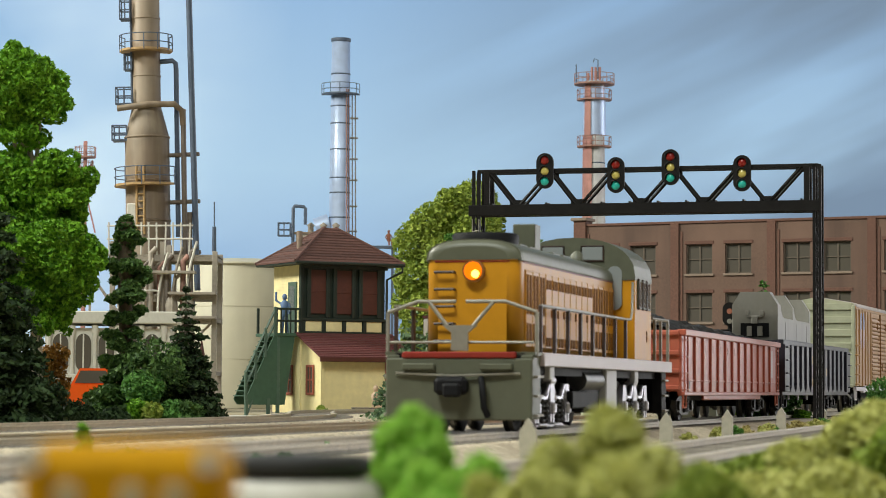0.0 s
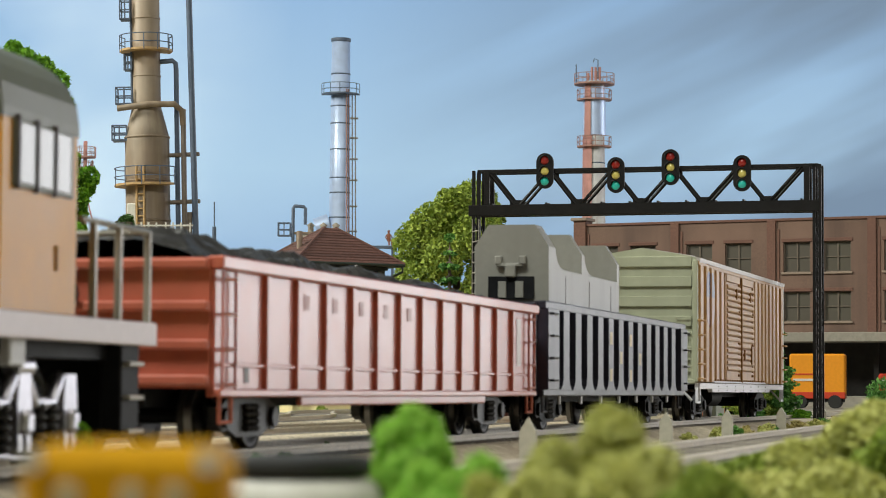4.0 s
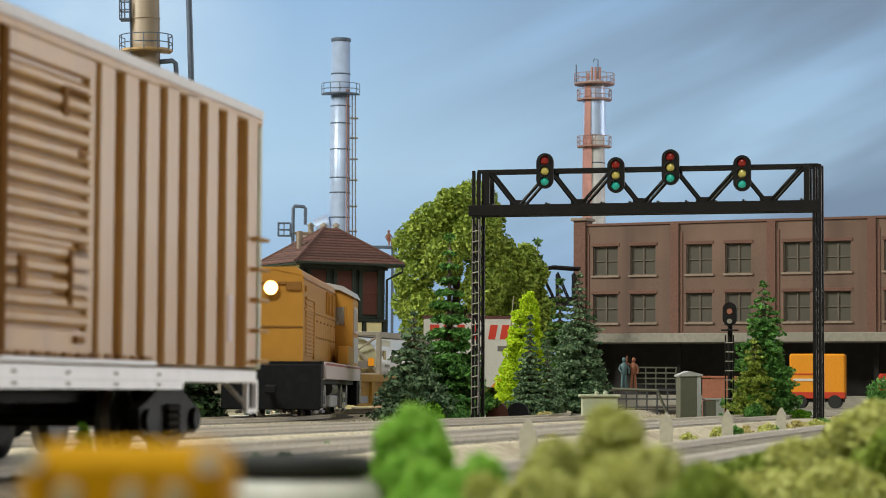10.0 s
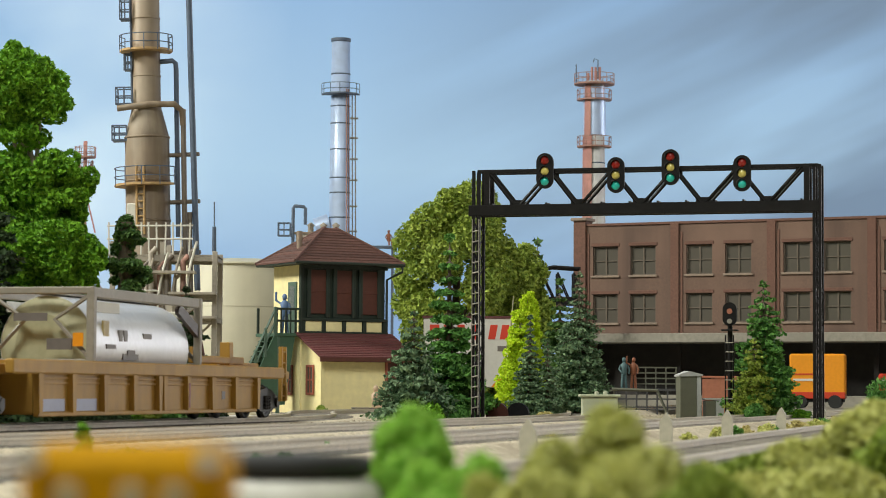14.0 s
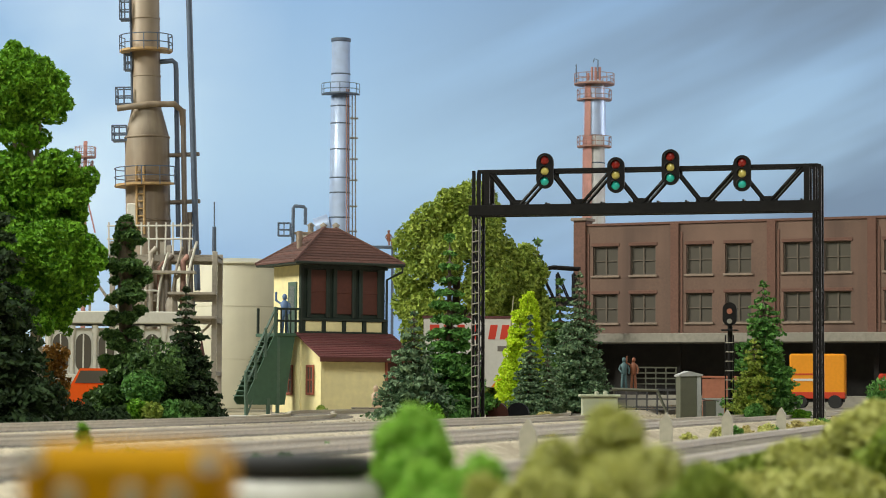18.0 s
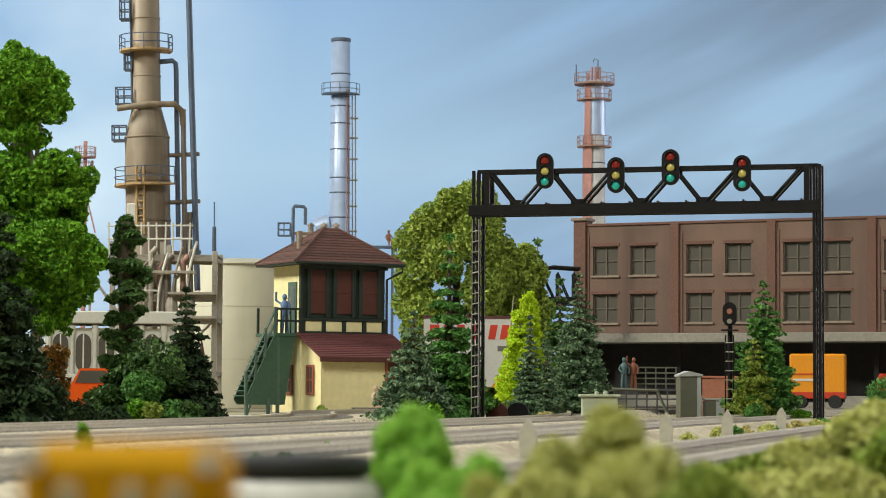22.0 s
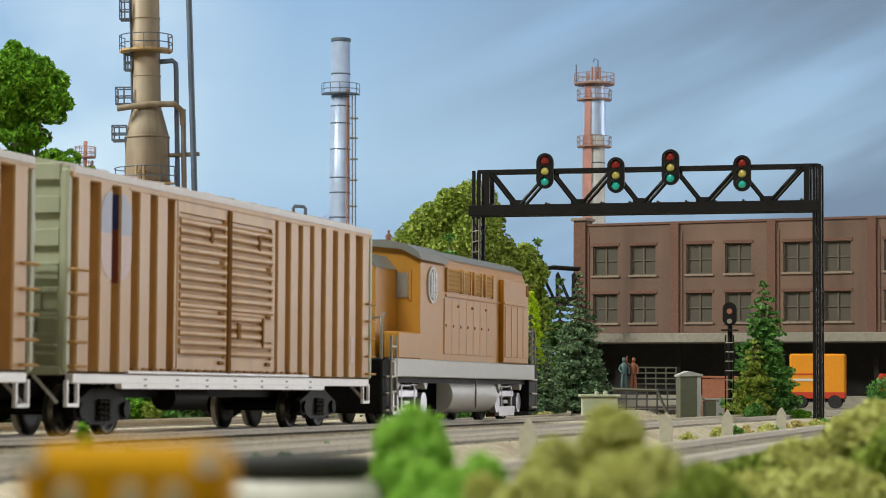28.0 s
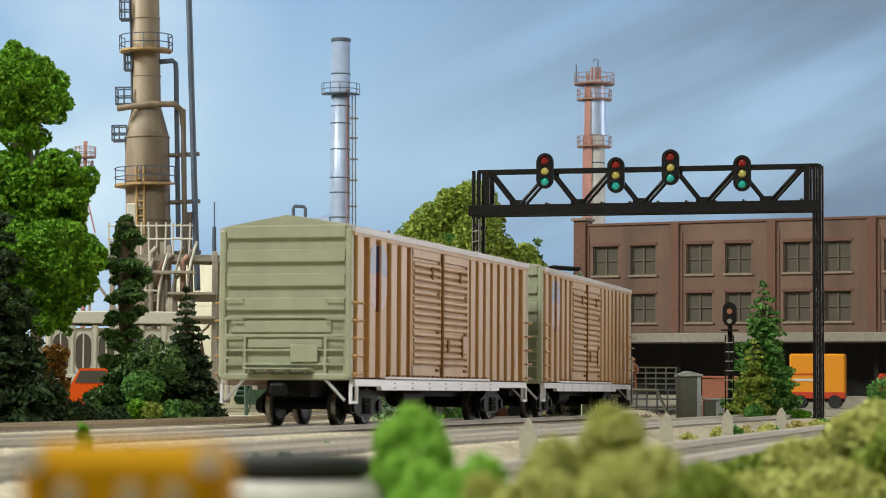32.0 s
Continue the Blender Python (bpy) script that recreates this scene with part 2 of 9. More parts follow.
COLUMN = mat("weathered_column_paint", (0.25, 0.20, 0.145), 0.55, vary=0.16, grain=0.9, big=0.18, bump=0.1, other=(0.24, 0.165, 0.10), streak=((0.10, 0.06, 0.035), 0.9))
PLATFORM = mat("ochre_platform_steel", (0.42, 0.27, 0.12), 0.6, vary=0.2, bump=0.08)
PIPE_BROWN = mat("brown_grey_pipe", (0.155, 0.125, 0.10), 0.5, vary=0.15, bump=0.05)
PIPE_BLUE = mat("blue_grey_pipe", (0.075, 0.10, 0.15), 0.5, vary=0.12, bump=0.05)
TANK_CREAM = mat("cream_tank_paint", (0.52, 0.49, 0.37), 0.55, vary=0.06, grain=0.8, big=0.12, bump=0.05, streak=((0.44, 0.40, 0.29), 0.35))
FRAME_GREY = mat("warm_grey_frame", (0.34, 0.30, 0.25), 0.6, vary=0.12, bump=0.05)
WHITE_WALL = mat("white_plaster", (0.62, 0.60, 0.54), 0.7, vary=0.08, bump=0.08)
BALLAST = mat("grey_tan_ballast", (0.46, 0.395, 0.29), 0.95, vary=0.45, grain=9, big=0.5, bump=0.9, bump_scale=7, other=(0.31, 0.255, 0.18))
SOIL = mat("olive_soil_turf", (0.27, 0.235, 0.145), 0.95, vary=0.4, grain=5, big=0.25, bump=0.7, bump_scale=6, other=(0.35, 0.30, 0.20))
TIE = mat("dark_tie_wood", (0.16, 0.14, 0.115), 0.85, vary=0.3, grain=8, bump=0.3, obj_rand=0.3)
RAIL = mat("weathered_rail_steel", (0.50, 0.44, 0.34), 0.46, metal=0.2, vary=0.15, bump=0.05)
STAKE = mat("pale_stake_paint", (0.46, 0.43, 0.35), 0.7, vary=0.12, bump=0.05)
BARK = mat("grey_brown_bark", (0.10, 0.075, 0.05), 0.9, vary=0.3, grain=6, bump=0.5)
PALE_BARK = mat("pale_bark", (0.40, 0.35, 0.25), 0.85, vary=0.2, grain=5, bump=0.4)
RELAY_GREY = mat("grey_cabinet_paint", (0.115, 0.115, 0.085), 0.5, vary=0.08, bump=0.04)
RELAY_LIGHT = mat("light_grey_cabinet_paint", (0.40, 0.40, 0.40), 0.5, vary=0.08, bump=0.04)
MINT = mat("pale_mint_paint", (0.42, 0.44, 0.31), 0.55, vary=0.08, bump=0.04)
RUST_BOX = mat("rust_orange_panel", (0.36, 0.13, 0.075), 0.6, vary=0.15, bump=0.05)
CAB_YELLOW = mat("yellow_enamel", (0.52, 0.255, 0.0), 0.7, vary=0.06, bump=0.03, spec=0.12)
TRUCK_ORANGE = mat("orange_van_paint", (0.80, 0.30, 0.015), 0.35, vary=0.05, bump=0.02)
TRUCK_RED = mat("red_van_paint", (0.55, 0.05, 0.02), 0.35, vary=0.05, bump=0.02)
CAR_ORANGE = mat("orange_car_paint", (0.80, 0.10, 0.008), 0.3, vary=0.05, bump=0.0, coat=0.3)
RUBBER = mat("black_rubber", (0.015, 0.015, 0.015), 0.7, vary=0.2, bump=0.1)
FIG_BLUE = mat("blue_figure_paint", (0.10, 0.17, 0.32), 0.6, vary=0.1, bump=0.05)
FIG_BROWN = mat("brown_figure_paint", (0.22, 0.075, 0.035), 0.6, vary=0.1, bump=0.05)
FIG_TAN = mat("tan_figure_paint", (0.45, 0.32, 0.22), 0.6, vary=0.1, bump=0.05)
FIG_TEAL = mat("teal_figure_paint", (0.07, 0.13, 0.14), 0.6, vary=0.1, bump=0.05)
SIGN_WHITE = mat("white_sign_face", (0.66, 0.64, 0.60), 0.5, vary=0.05, bump=0.03)
SIGN_RED = mat("red_sign_paint", (0.62, 0.045, 0.02), 0.5, vary=0.05, bump=0.02)
RIM_PALE = mat("pale_rim", (0.55, 0.53, 0.47), 0.5, vary=0.08, bump=0.04)
PLASTER = mat("white_room_plaster", (0.36, 0.355, 0.34), 0.9, vary=0.04, grain=0.2, big=0.02, bump=0.05)
CARPET = mat("grey_carpet", (0.16, 0.15, 0.14), 0.95, vary=0.2, grain=0.5, big=0.02, bump=0.1)
SKY = sky_mat()
LEAF_MID = leaf_mat("mid_green_flock", (0.055, 0.17, 0.010), (0.25, 0.52, 0.035))
LEAF_OLIVE = leaf_mat("olive_flock", (0.12, 0.19, 0.025), (0.42, 0.51, 0.09))
LEAF_DARK = leaf_mat("dark_pine_flock", (0.025, 0.065, 0.02), (0.13, 0.24, 0.06))
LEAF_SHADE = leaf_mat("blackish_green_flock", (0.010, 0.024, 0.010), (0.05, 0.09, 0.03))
LEAF_SPRUCE = leaf_mat("blue_green_needles", (0.028, 0.075, 0.036), (0.24, 0.35, 0.19))
LEAF_PINE = leaf_mat("bright_pine_needles", (0.035, 0.12, 0.025), (0.17, 0.38, 0.08))
LEAF_LIME = leaf_mat("lime_flock", (0.34, 0.52, 0.012), (0.74, 0.88, 0.05), thin=0.28)
LEAF_BRIGHT = leaf_mat("bright_green_turf", (0.20, 0.44, 0.05), (0.52, 0.80, 0.16), thin=0.28)
LEAF_MOSS = leaf_mat("yellow_green_turf", (0.38, 0.40, 0.10), (0.72, 0.72, 0.27), thin=0.28)
LEAF_STRAW = leaf_mat("straw_turf", (0.30, 0.25, 0.08), (0.66, 0.58, 0.25), thin=0.28)
LEAF_AUTUMN = leaf_mat("autumn_flock", (0.13, 0.06, 0.01), (0.34, 0.17, 0.03))


# ---- mesh tools ----
class Mb:
    """Collects vertices and faces in prototype metres."""

    def __init__(self):
        self.v, self.f, self.sm = [], [], []

    def add(self, vs, fs, smooth=False):
        o = len(self.v)
        self.v += [tuple(p) for p in vs]
        self.f += [tuple(o + i for i in q) for q in fs]
        self.sm += [smooth] * len(fs)
        return self

    def box(self, cx, cy, cz, sx, sy, sz, c=0.0, m=None):
        hx, hy, hz = sx / 2, sy / 2, sz / 2
        if c <= 0:
            vs = [Vector((x, y, z)) for x in (-hx, hx) for y in (-hy, hy) for z in (-hz, hz)]
            fs = [(0, 1, 3, 2), (4, 6, 7, 5), (0, 4, 5, 1), (2, 3, 7, 6), (0, 2, 6, 4), (1, 5, 7, 3)]
        else:
            c = min(c, hx * 0.9, hy * 0.9, hz * 0.9)
            vs, ix = [], {}
            for sxn in (-1, 1):
                for syn in (-1, 1):
                    for szn in (-1, 1):
                        for a in range(3):
                            p = [sxn * hx, syn * hy, szn * hz]
                            for b in range(3):
                                if b != a:
                                    p[b] -= (sxn, syn, szn)[b] * c
                            ix[(sxn, syn, szn, a)] = len(vs)
                            vs.append(Vector(p))
            fs = []
            for a in range(3):
                b, d = (a + 1) % 3, (a + 2) % 3
                for s in (-1, 1):
                    q = []
                    for sb, sd in ((-1, -1), (1, -1), (1, 1), (-1, 1)):
                        k = [0, 0, 0]
                        k[a], k[b], k[d] = s, sb, sd
                        q.append(ix[(*k, a)])
                    fs.append(tuple(q if s > 0 else q[::-1]))
                for sb in (-1, 1):
                    for sd in (-1, 1):
                        k0, k1 = [0, 0, 0], [0, 0, 0]
                        k0[a], k0[b], k0[d] = -1, sb, sd
                        k1[a], k1[b], k1[d] = 1, sb, sd
                        q = [ix[(*k0, b)], ix[(*k1, b)], ix[(*k1, d)], ix[(*k0, d)]]
                        fs.append(tuple(q if sb * sd < 0 else q[::-1]))
            for sxn in (-1, 1):
                for syn in (-1, 1):
                    for szn in (-1, 1):
                        q = [ix[(sxn, syn, szn, a)] for a in range(3)]
                        fs.append(tuple(q if sxn * syn * szn > 0 else q[::-1]))
        if m is not None:
            vs = [m @ p for p in vs]
        return self.add([(p[0] + cx, p[1] + cy, p[2] + cz) for p in vs], fs)

    def span(self, x0, x1, y0, y1, z0, z1, c=0.0):
        return self.box((x0 + x1) / 2, (y0 + y1) / 2, (z0 + z1) / 2, x1 - x0, y1 - y0, z1 - z0, c)

    def tube(self, path, r, n=8, caps=True, r1=None):
        """A round bar along a path; r1 is its radius at the end."""
        pts = [Vector(p) for p in path]
        rings, up = [], None
        for i, p in enumerate(pts):
            d = (pts[min(i + 1, len(pts) - 1)] - pts[max(i - 1, 0)]).normalized()
            if up is None:
                up = Vector((0, 0, 1)) if abs(d.z) < 0.9 else Vector((1, 0, 0))
            u = d.cross(up).normalized()
            w = u.cross(d).normalized()
            up = w
            rr = r if r1 is None else r + (r1 - r) * i / (len(pts) - 1)
            rings.append([p + (u * math.cos(2 * math.pi * k / n) + w * math.sin(2 * math.pi * k / n)) * rr for k in range(n)])
        vs = [q for ring in rings for q in ring]
        fs = []
        for i in range(len(rings) - 1):
            for k in range(n):
                a, b = i * n + k, i * n + (k + 1) % n
                fs.append((a, a + n, b + n, b))
        self.add(vs, fs, n > 5)
        if caps:
            self.add(rings[0], [tuple(range(n))])
            self.add(rings[-1], [tuple(range(n))[::-1]])
        return self

    def lathe(self, prof, n=32, cx=0, cy=0, smooth=True):
        vs = [(cx + r * math.cos(2 * math.pi * k / n), cy + r * math.sin(2 * math.pi * k / n), z) for r, z in prof for k in range(n)]
        fs = []
        for i in range(len(prof) - 1):
            for k in range(n):
                a, b = i * n + k, i * n + (k + 1) % n
                fs.append((a, b, b + n, a + n))
        self.add(vs, fs, smooth)
        if prof[0][0] > 0.01:
            self.add(vs[:n], [tuple(range(n))[::-1]])
        if prof[-1][0] > 0.01:
            self.add(vs[-n:], [tuple(range(n))])
        return self

    def prism(self, prof, a0, a1, axis="x", smooth=False):
        """Extrudes a closed outline: (y, z) along x, (x, z) along y, or (x, y) along z."""
        def put(p, a):
            return {"x": (a, p[0], p[1]), "y": (p[0], a, p[1]), "z": (p[0], p[1], a)}[axis]
        n = len(prof)
        area = sum(prof[i][0] * prof[(i + 1) % n][1] - prof[(i + 1) % n][0] * prof[i][1] for i in range(n))
        pr = list(prof) if (area > 0) == (axis != "y") else list(prof)[::-1]
        lo, hi = [put(p, a0) for p in pr], [put(p, a1) for p in pr]
        self.add(lo + hi, [(i, (i + 1) % n, n + (i + 1) % n, n + i) for i in range(n)], smooth)
        self.add(lo, [tuple(range(n))[::-1]])
        self.add(hi, [tuple(range(n))])
        return self

    def mesh(self, name, material):
        me = bpy.data.meshes.new(name)
        me.from_pydata([(x * S, y * S, z * S) for x, y, z in self.v], [], self.f)
        me.polygons.foreach_set("use_smooth", self.sm)
        me.materials.append(material)
        me.update()
        return me


def part(name, mb, material, parent, label=""):
    """One mesh object under a thing or a part. mb may be an Mb or a mesh made before."""
    me = mb if isinstance(mb, bpy.types.Mesh) else mb.mesh(name, material)
    ob = new(name, me)
    ob.parent = parent
    if label:
        ob["label"] = label
    return ob


def at(ob, x=0, y=0, z=0, rx=0, ry=0, rz=0):
    """Places an object, in prototype metres and degrees."""
    ob.matrix_basis = pose(x * S, y * S, z * S, rx, ry, rz)
    return ob


def thing(name, label, category, group="", kind="", x=0, y=0, z=0, rz=0):
    return tagged(at(new(name), x, y, z, 0, 0, rz), label, category, group, kind)


def solid(name, mb, material, label, category="", group="", kind="", x=0, y=0, z=0, rz=0):
    """A thing that is one mesh."""
    return tagged(at(new(name, mb.mesh(name, material)), x, y, z, 0, 0, rz), label, category, group, kind)


# ---- tracks ----
HEAD = {"near": (15.3, 5.5), "one": (15.295, 11.42), "two": (14.03, 21.40), "three": (16.10, 17.41)}


def sway(name, a):
    """How far a track has bent away to its far side at a metres along it."""
    if name == "one":
        q = min(max(0.0, 27 - a), 14)
        return -0.0005 * max(0.0, a - 50) ** 2 - 0.005 * q * q
    if name == "three":
        q = max(0.0, a - 69.5)
        if q <= 25:
            return 0.0062 * q * q
        e = min(q - 25, 20)
        return 3.875 + 0.31 * e * (1 - e / 40)
    if name == "two" and a > 63:
        q = a - 63
        if q <= 16:
            return 0.012 * q * q
        f = min(1.0, (q - 16) / 30)
        return 3.072 * (2 * f ** 3 - 3 * f * f + 1) + 0.384 * 30 * (f ** 3 - 2 * f * f + f) + 3.0 * (3 * f * f - 2 * f ** 3)
    return 0.0


def on_track(name, a):
    """The pose on a track at a metres along it: local x leads away from the eye, y to the far side, z up."""
    th, d = HEAD[name]
    th = radians(th)
    dd, slope = d + sway(name, a), (sway(name, a + 0.5) - sway(name, a - 0.5))
    x = a * math.sin(th) - dd * math.cos(th)
    y = a * math.cos(th) + dd * math.sin(th)
    return pose(x * S, y * S, 0, 0, 0, 90 - math.degrees(th) + math.degrees(math.atan(slope)))


def car_pose(name, a, length):
    """The pose of a vehicle whose near end lies a metres along: it stands on its two trucks."""
    p0, p1 = on_track(name, a + 0.16 * length).translation, on_track(name, a + 0.84 * length).translation
    d = p1 - p0
    q = p0 - d.normalized() * 0.16 * length * S
    return pose(q.x, q.y, 0, 0, 0, math.degrees(math.atan2(d.y, d.x)))


# ---- room, ground and tracks ----
def structure():
    def slab(name, mb, material, label):
        return solid(name, mb, material, label, kind="structure")
    W, F, B = 200, -170, 262
    slab("floor", Mb().span(-W, W, F, B, -98, -96), CARPET, "grey carpeted floor of the layout room")
    slab("ceiling", Mb().span(-W, W, F, B, 116, 118), PLASTER, "plain white ceiling of the layout room")
    slab("wall_left", Mb().span(-W - 4, -W, F, B, -98, 118), PLASTER, "plain white plastered room wall")
    slab("wall_right", Mb().span(W, W + 4, F, B, -98, 118), PLASTER, "plain white plastered room wall")
    slab("wall_rear", Mb().span(-W, W, F - 4, F, -98, 118), PLASTER, "plain white plastered room wall")
    slab("wall_front", Mb().span(-W, W, B, B + 4, -98, 118), PLASTER, "plain white plastered room wall")
    bd = Mb()
    xs = np.linspace(-100, 62, 41)
    vs = [(x, 232 - 0.0016 * x * x, z) for x in xs for z in (-3, 88)]
    n = len(vs)
    vs += [(x, y + 0.5, z) for x, y, z in vs]
    fs = []
    for i in range(40):
        a = 2 * i
        fs += [(a, a + 2, a + 3, a + 1), (n + a, n + a + 1, n + a + 3, n + a + 2)]
    bd.add(vs, fs, True)
    tagged(new("backdrop", bd.mesh("backdrop", SKY)), "painted blue sky backdrop with grey diagonal cloud streaks", kind="structure")
    g = Mb()
    rnd = random.Random(5)
    nx, ny = 120, 130
    gx = [-120 + 240 * i / nx for i in range(nx + 1)]
    gy = [-85 + 85 * j / 20 for j in range(20)] + [236 * (j / (ny - 20)) ** 1.4 for j in range(ny - 19)]
    vs = [(x, y, -0.42 + 0.05 * noise.noise((x * 0.7, y * 0.7, 0)) + 0.12 * noise.noise((x * 0.09, y * 0.09, 3))) for y in gy for x in gx]
    fs = [(j * (nx + 1) + i, j * (nx + 1) + i + 1, (j + 1) * (nx + 1) + i + 1, (j + 1) * (nx + 1) + i) for j in range(ny) for i in range(nx)]
    g.add(vs, fs, True)
    solid("ground", g, SOIL, "olive brown scenic turf ground of the layout", kind="structure")
    e = Mb().span(-118, 118, -84, 233, -96, -1.2)
    solid("bench", e, CARPET, "plain dark bench that carries the layout", kind="structure")
    yard = Mb().span(-3, 60, 118, 160, -0.5, -0.12, 0.05)
    solid("pavement", yard, CONCRETE, "grey concrete yard before the brick building", kind="structure")


def ballast_bed(name, a0, a1):
    mb = Mb()
    prof = [(-2.6, -0.45), (-1.75, -0.125), (1.75, -0.125), (2.6, -0.45)]
    steps = 60
    vs, fs = [], []
    for i in range(steps + 1):
        m = on_track(name, a0 + (a1 - a0) * i / steps)
        for y, z in prof:
            p = m @ Vector((0, y * S, z * S))
            vs.append(tuple(p / S))
    for i in range(steps):
        for k in range(3):
            a = i * 4 + k
            fs.append((a, a + 4, a + 5, a + 1))
    mb.add(vs, fs)
    solid("ballast_bed", mb, BALLAST, "grey tan crushed stone ballast under the track", kind="structure")


def railway_track(name, a0, a1):
    """Two rails on ties."""
    tr = thing("railway_track", "weathered steel rails on dark wooden ties", "track", "parallel tracks")
    prof = [(-0.07, -0.17), (0.07, -0.17), (0.05, -0.14), (0.02, -0.13), (0.02, -0.05), (0.042, -0.04), (0.042, 0.0), (-0.042, 0.0), (-0.042, -0.04), (-0.02, -0.05), (-0.02, -0.13), (-0.05, -0.14)]
    steps = 50
    for off in (-0.75, 0.75):
        vs, fs = [], []
        for i in range(steps + 1):
            m = on_track(name, a0 + (a1 - a0) * i / steps)
            vs += [tuple((m @ Vector((0, (off + y) * S, z * S))) / S) for y, z in prof]
        k = len(prof)
        for i in range(steps):
            fs += [(i * k + j, (i + 1) * k + j, (i + 1) * k + (j + 1) % k, i * k + (j + 1) % k) for j in range(k)]
        part("rail", Mb().add(vs, fs), RAIL, tr)
    return tr


def lay_ties(tr, name, a0, a1):
    me = Mb().box(0, 0, 0, 0.24, 2.7, 0.18, 0.02).mesh("tie", TIE)
    n = min(285, int((a1 - a0) / 0.56))
    for i in range(n):
        ob = part("tie", me, TIE, tr)
        ob.matrix_basis = on_track(name, a0 + i * 0.56) @ pose(0, 0, -0.20 * S)


# ---- plants ----
def leaves(mb, centres, radii, count, size, rnd, flat=0.0, shell=0.35, squash=0.8):
    """Small bent flock flakes filling soft balls, denser towards their outside."""
    r = np.random.RandomState(rnd)
    c = np.asarray(centres, float)
    rad = np.asarray(radii, float)
    w = rad ** 2
    pick = r.choice(len(c), count, p=w / w.sum())
    d = r.normal(size=(count, 3))
    d /= np.linalg.norm(d, axis=1)[:, None]
    rr = rad[pick] * (shell + (1 - shell) * r.rand(count) ** 0.5)
    p = c[pick] + d * rr[:, None] * np.array([1, 1, squash])
    t = r.normal(size=(count, 3))
    t[:, 2] *= 1 - flat
    t /= np.linalg.norm(t, axis=1)[:, None]
    b = np.cross(t, r.normal(size=(count, 3)))
    b /= np.linalg.norm(b, axis=1)[:, None] + 1e-9
    nn = np.cross(t, b)
    s = size * (0.55 + 0.9 * r.rand(count))[:, None]
    vs = np.stack([p - t * s, p + b * s * 0.6 + nn * s * 0.25, p + t * s, p - b * s * 0.6 + nn * s * 0.25], 1).reshape(-1, 3)
    vs[:, 2] = np.maximum(vs[:, 2], 0.01)
    mb.add(vs.tolist(), [(4 * i, 4 * i + 1, 4 * i + 2, 4 * i + 3) for i in range(count)])
    return mb


def bush(name, label, x, y, z, r, h, material, seed, size=0.06, count=1500, category="bush", group=""):
    rnd = random.Random(seed)
    b = thing(name, label, category, group, x=x, y=y, z=z)
    cs, rs = [], []
    k = max(3, int(7 + r * 3))
    for i in range(k):
        a = 2 * math.pi * i / k + rnd.random()
        q = r * 0.62 * rnd.random() ** 0.5
        hh = h * (0.25 + 0.5 * rnd.random() * (1 - q / r * 0.6))
        cs.append((q * math.cos(a), q * math.sin(a), hh))
        rs.append(min(r, h) * (0.30 + 0.2 * rnd.random()))
    cs.append((0, 0, h * 0.66))
    rs.append(h * 0.33)
    st = Mb()
    for cx, cy, cz in cs[:6]:
        st.tube([(0, 0, -0.02), (cx * 0.4, cy * 0.4, cz * 0.5), (cx, cy, cz)], 0.03 * h, 5, True, 0.008 * h)
    part("stem", st, BARK, b)
    part("foliage", leaves(Mb(), cs, rs, count, size, seed), material, b)
    return b


def clump_bush(label, x, y, r, h, material, seed, count=5200, size=0.024):
    """Foreground clump foliage: uneven lumps heaped to a leaning peak, with dark gaps between them."""
    rnd = random.Random(seed)
    b = thing("foreground_bush", label, "bush", "foreground bushes", x=x, y=y, z=-0.46)
    cs, rs = [], []
    lean = rnd.uniform(-0.15, 0.15) * r
    st = Mb()
    for i in range(20):
        f = (i + 0.5) / 20
        a = i * 2.4 + rnd.random()
        q = r * max(0.05, 1 - f ** 2.2) ** 0.8 * rnd.uniform(0.45, 0.95)
        c = (q * math.cos(a) + lean * f * 2, q * math.sin(a), h * (0.10 + 0.80 * f))
        cs.append(c)
        rs.append(r * rnd.uniform(0.28, 0.46) * (1.1 - 0.3 * f))
        if i % 4 == 0:
            st.tube([(0, 0, -0.02), (c[0] * 0.5, c[1] * 0.5, c[2] * 0.6), c], 0.02, 5, True, 0.006)
    part("stem", st, BARK, b)
    part("foliage", leaves(Mb(), cs, rs, count, size, seed, shell=0.7, squash=0.95), material, b)
    return b


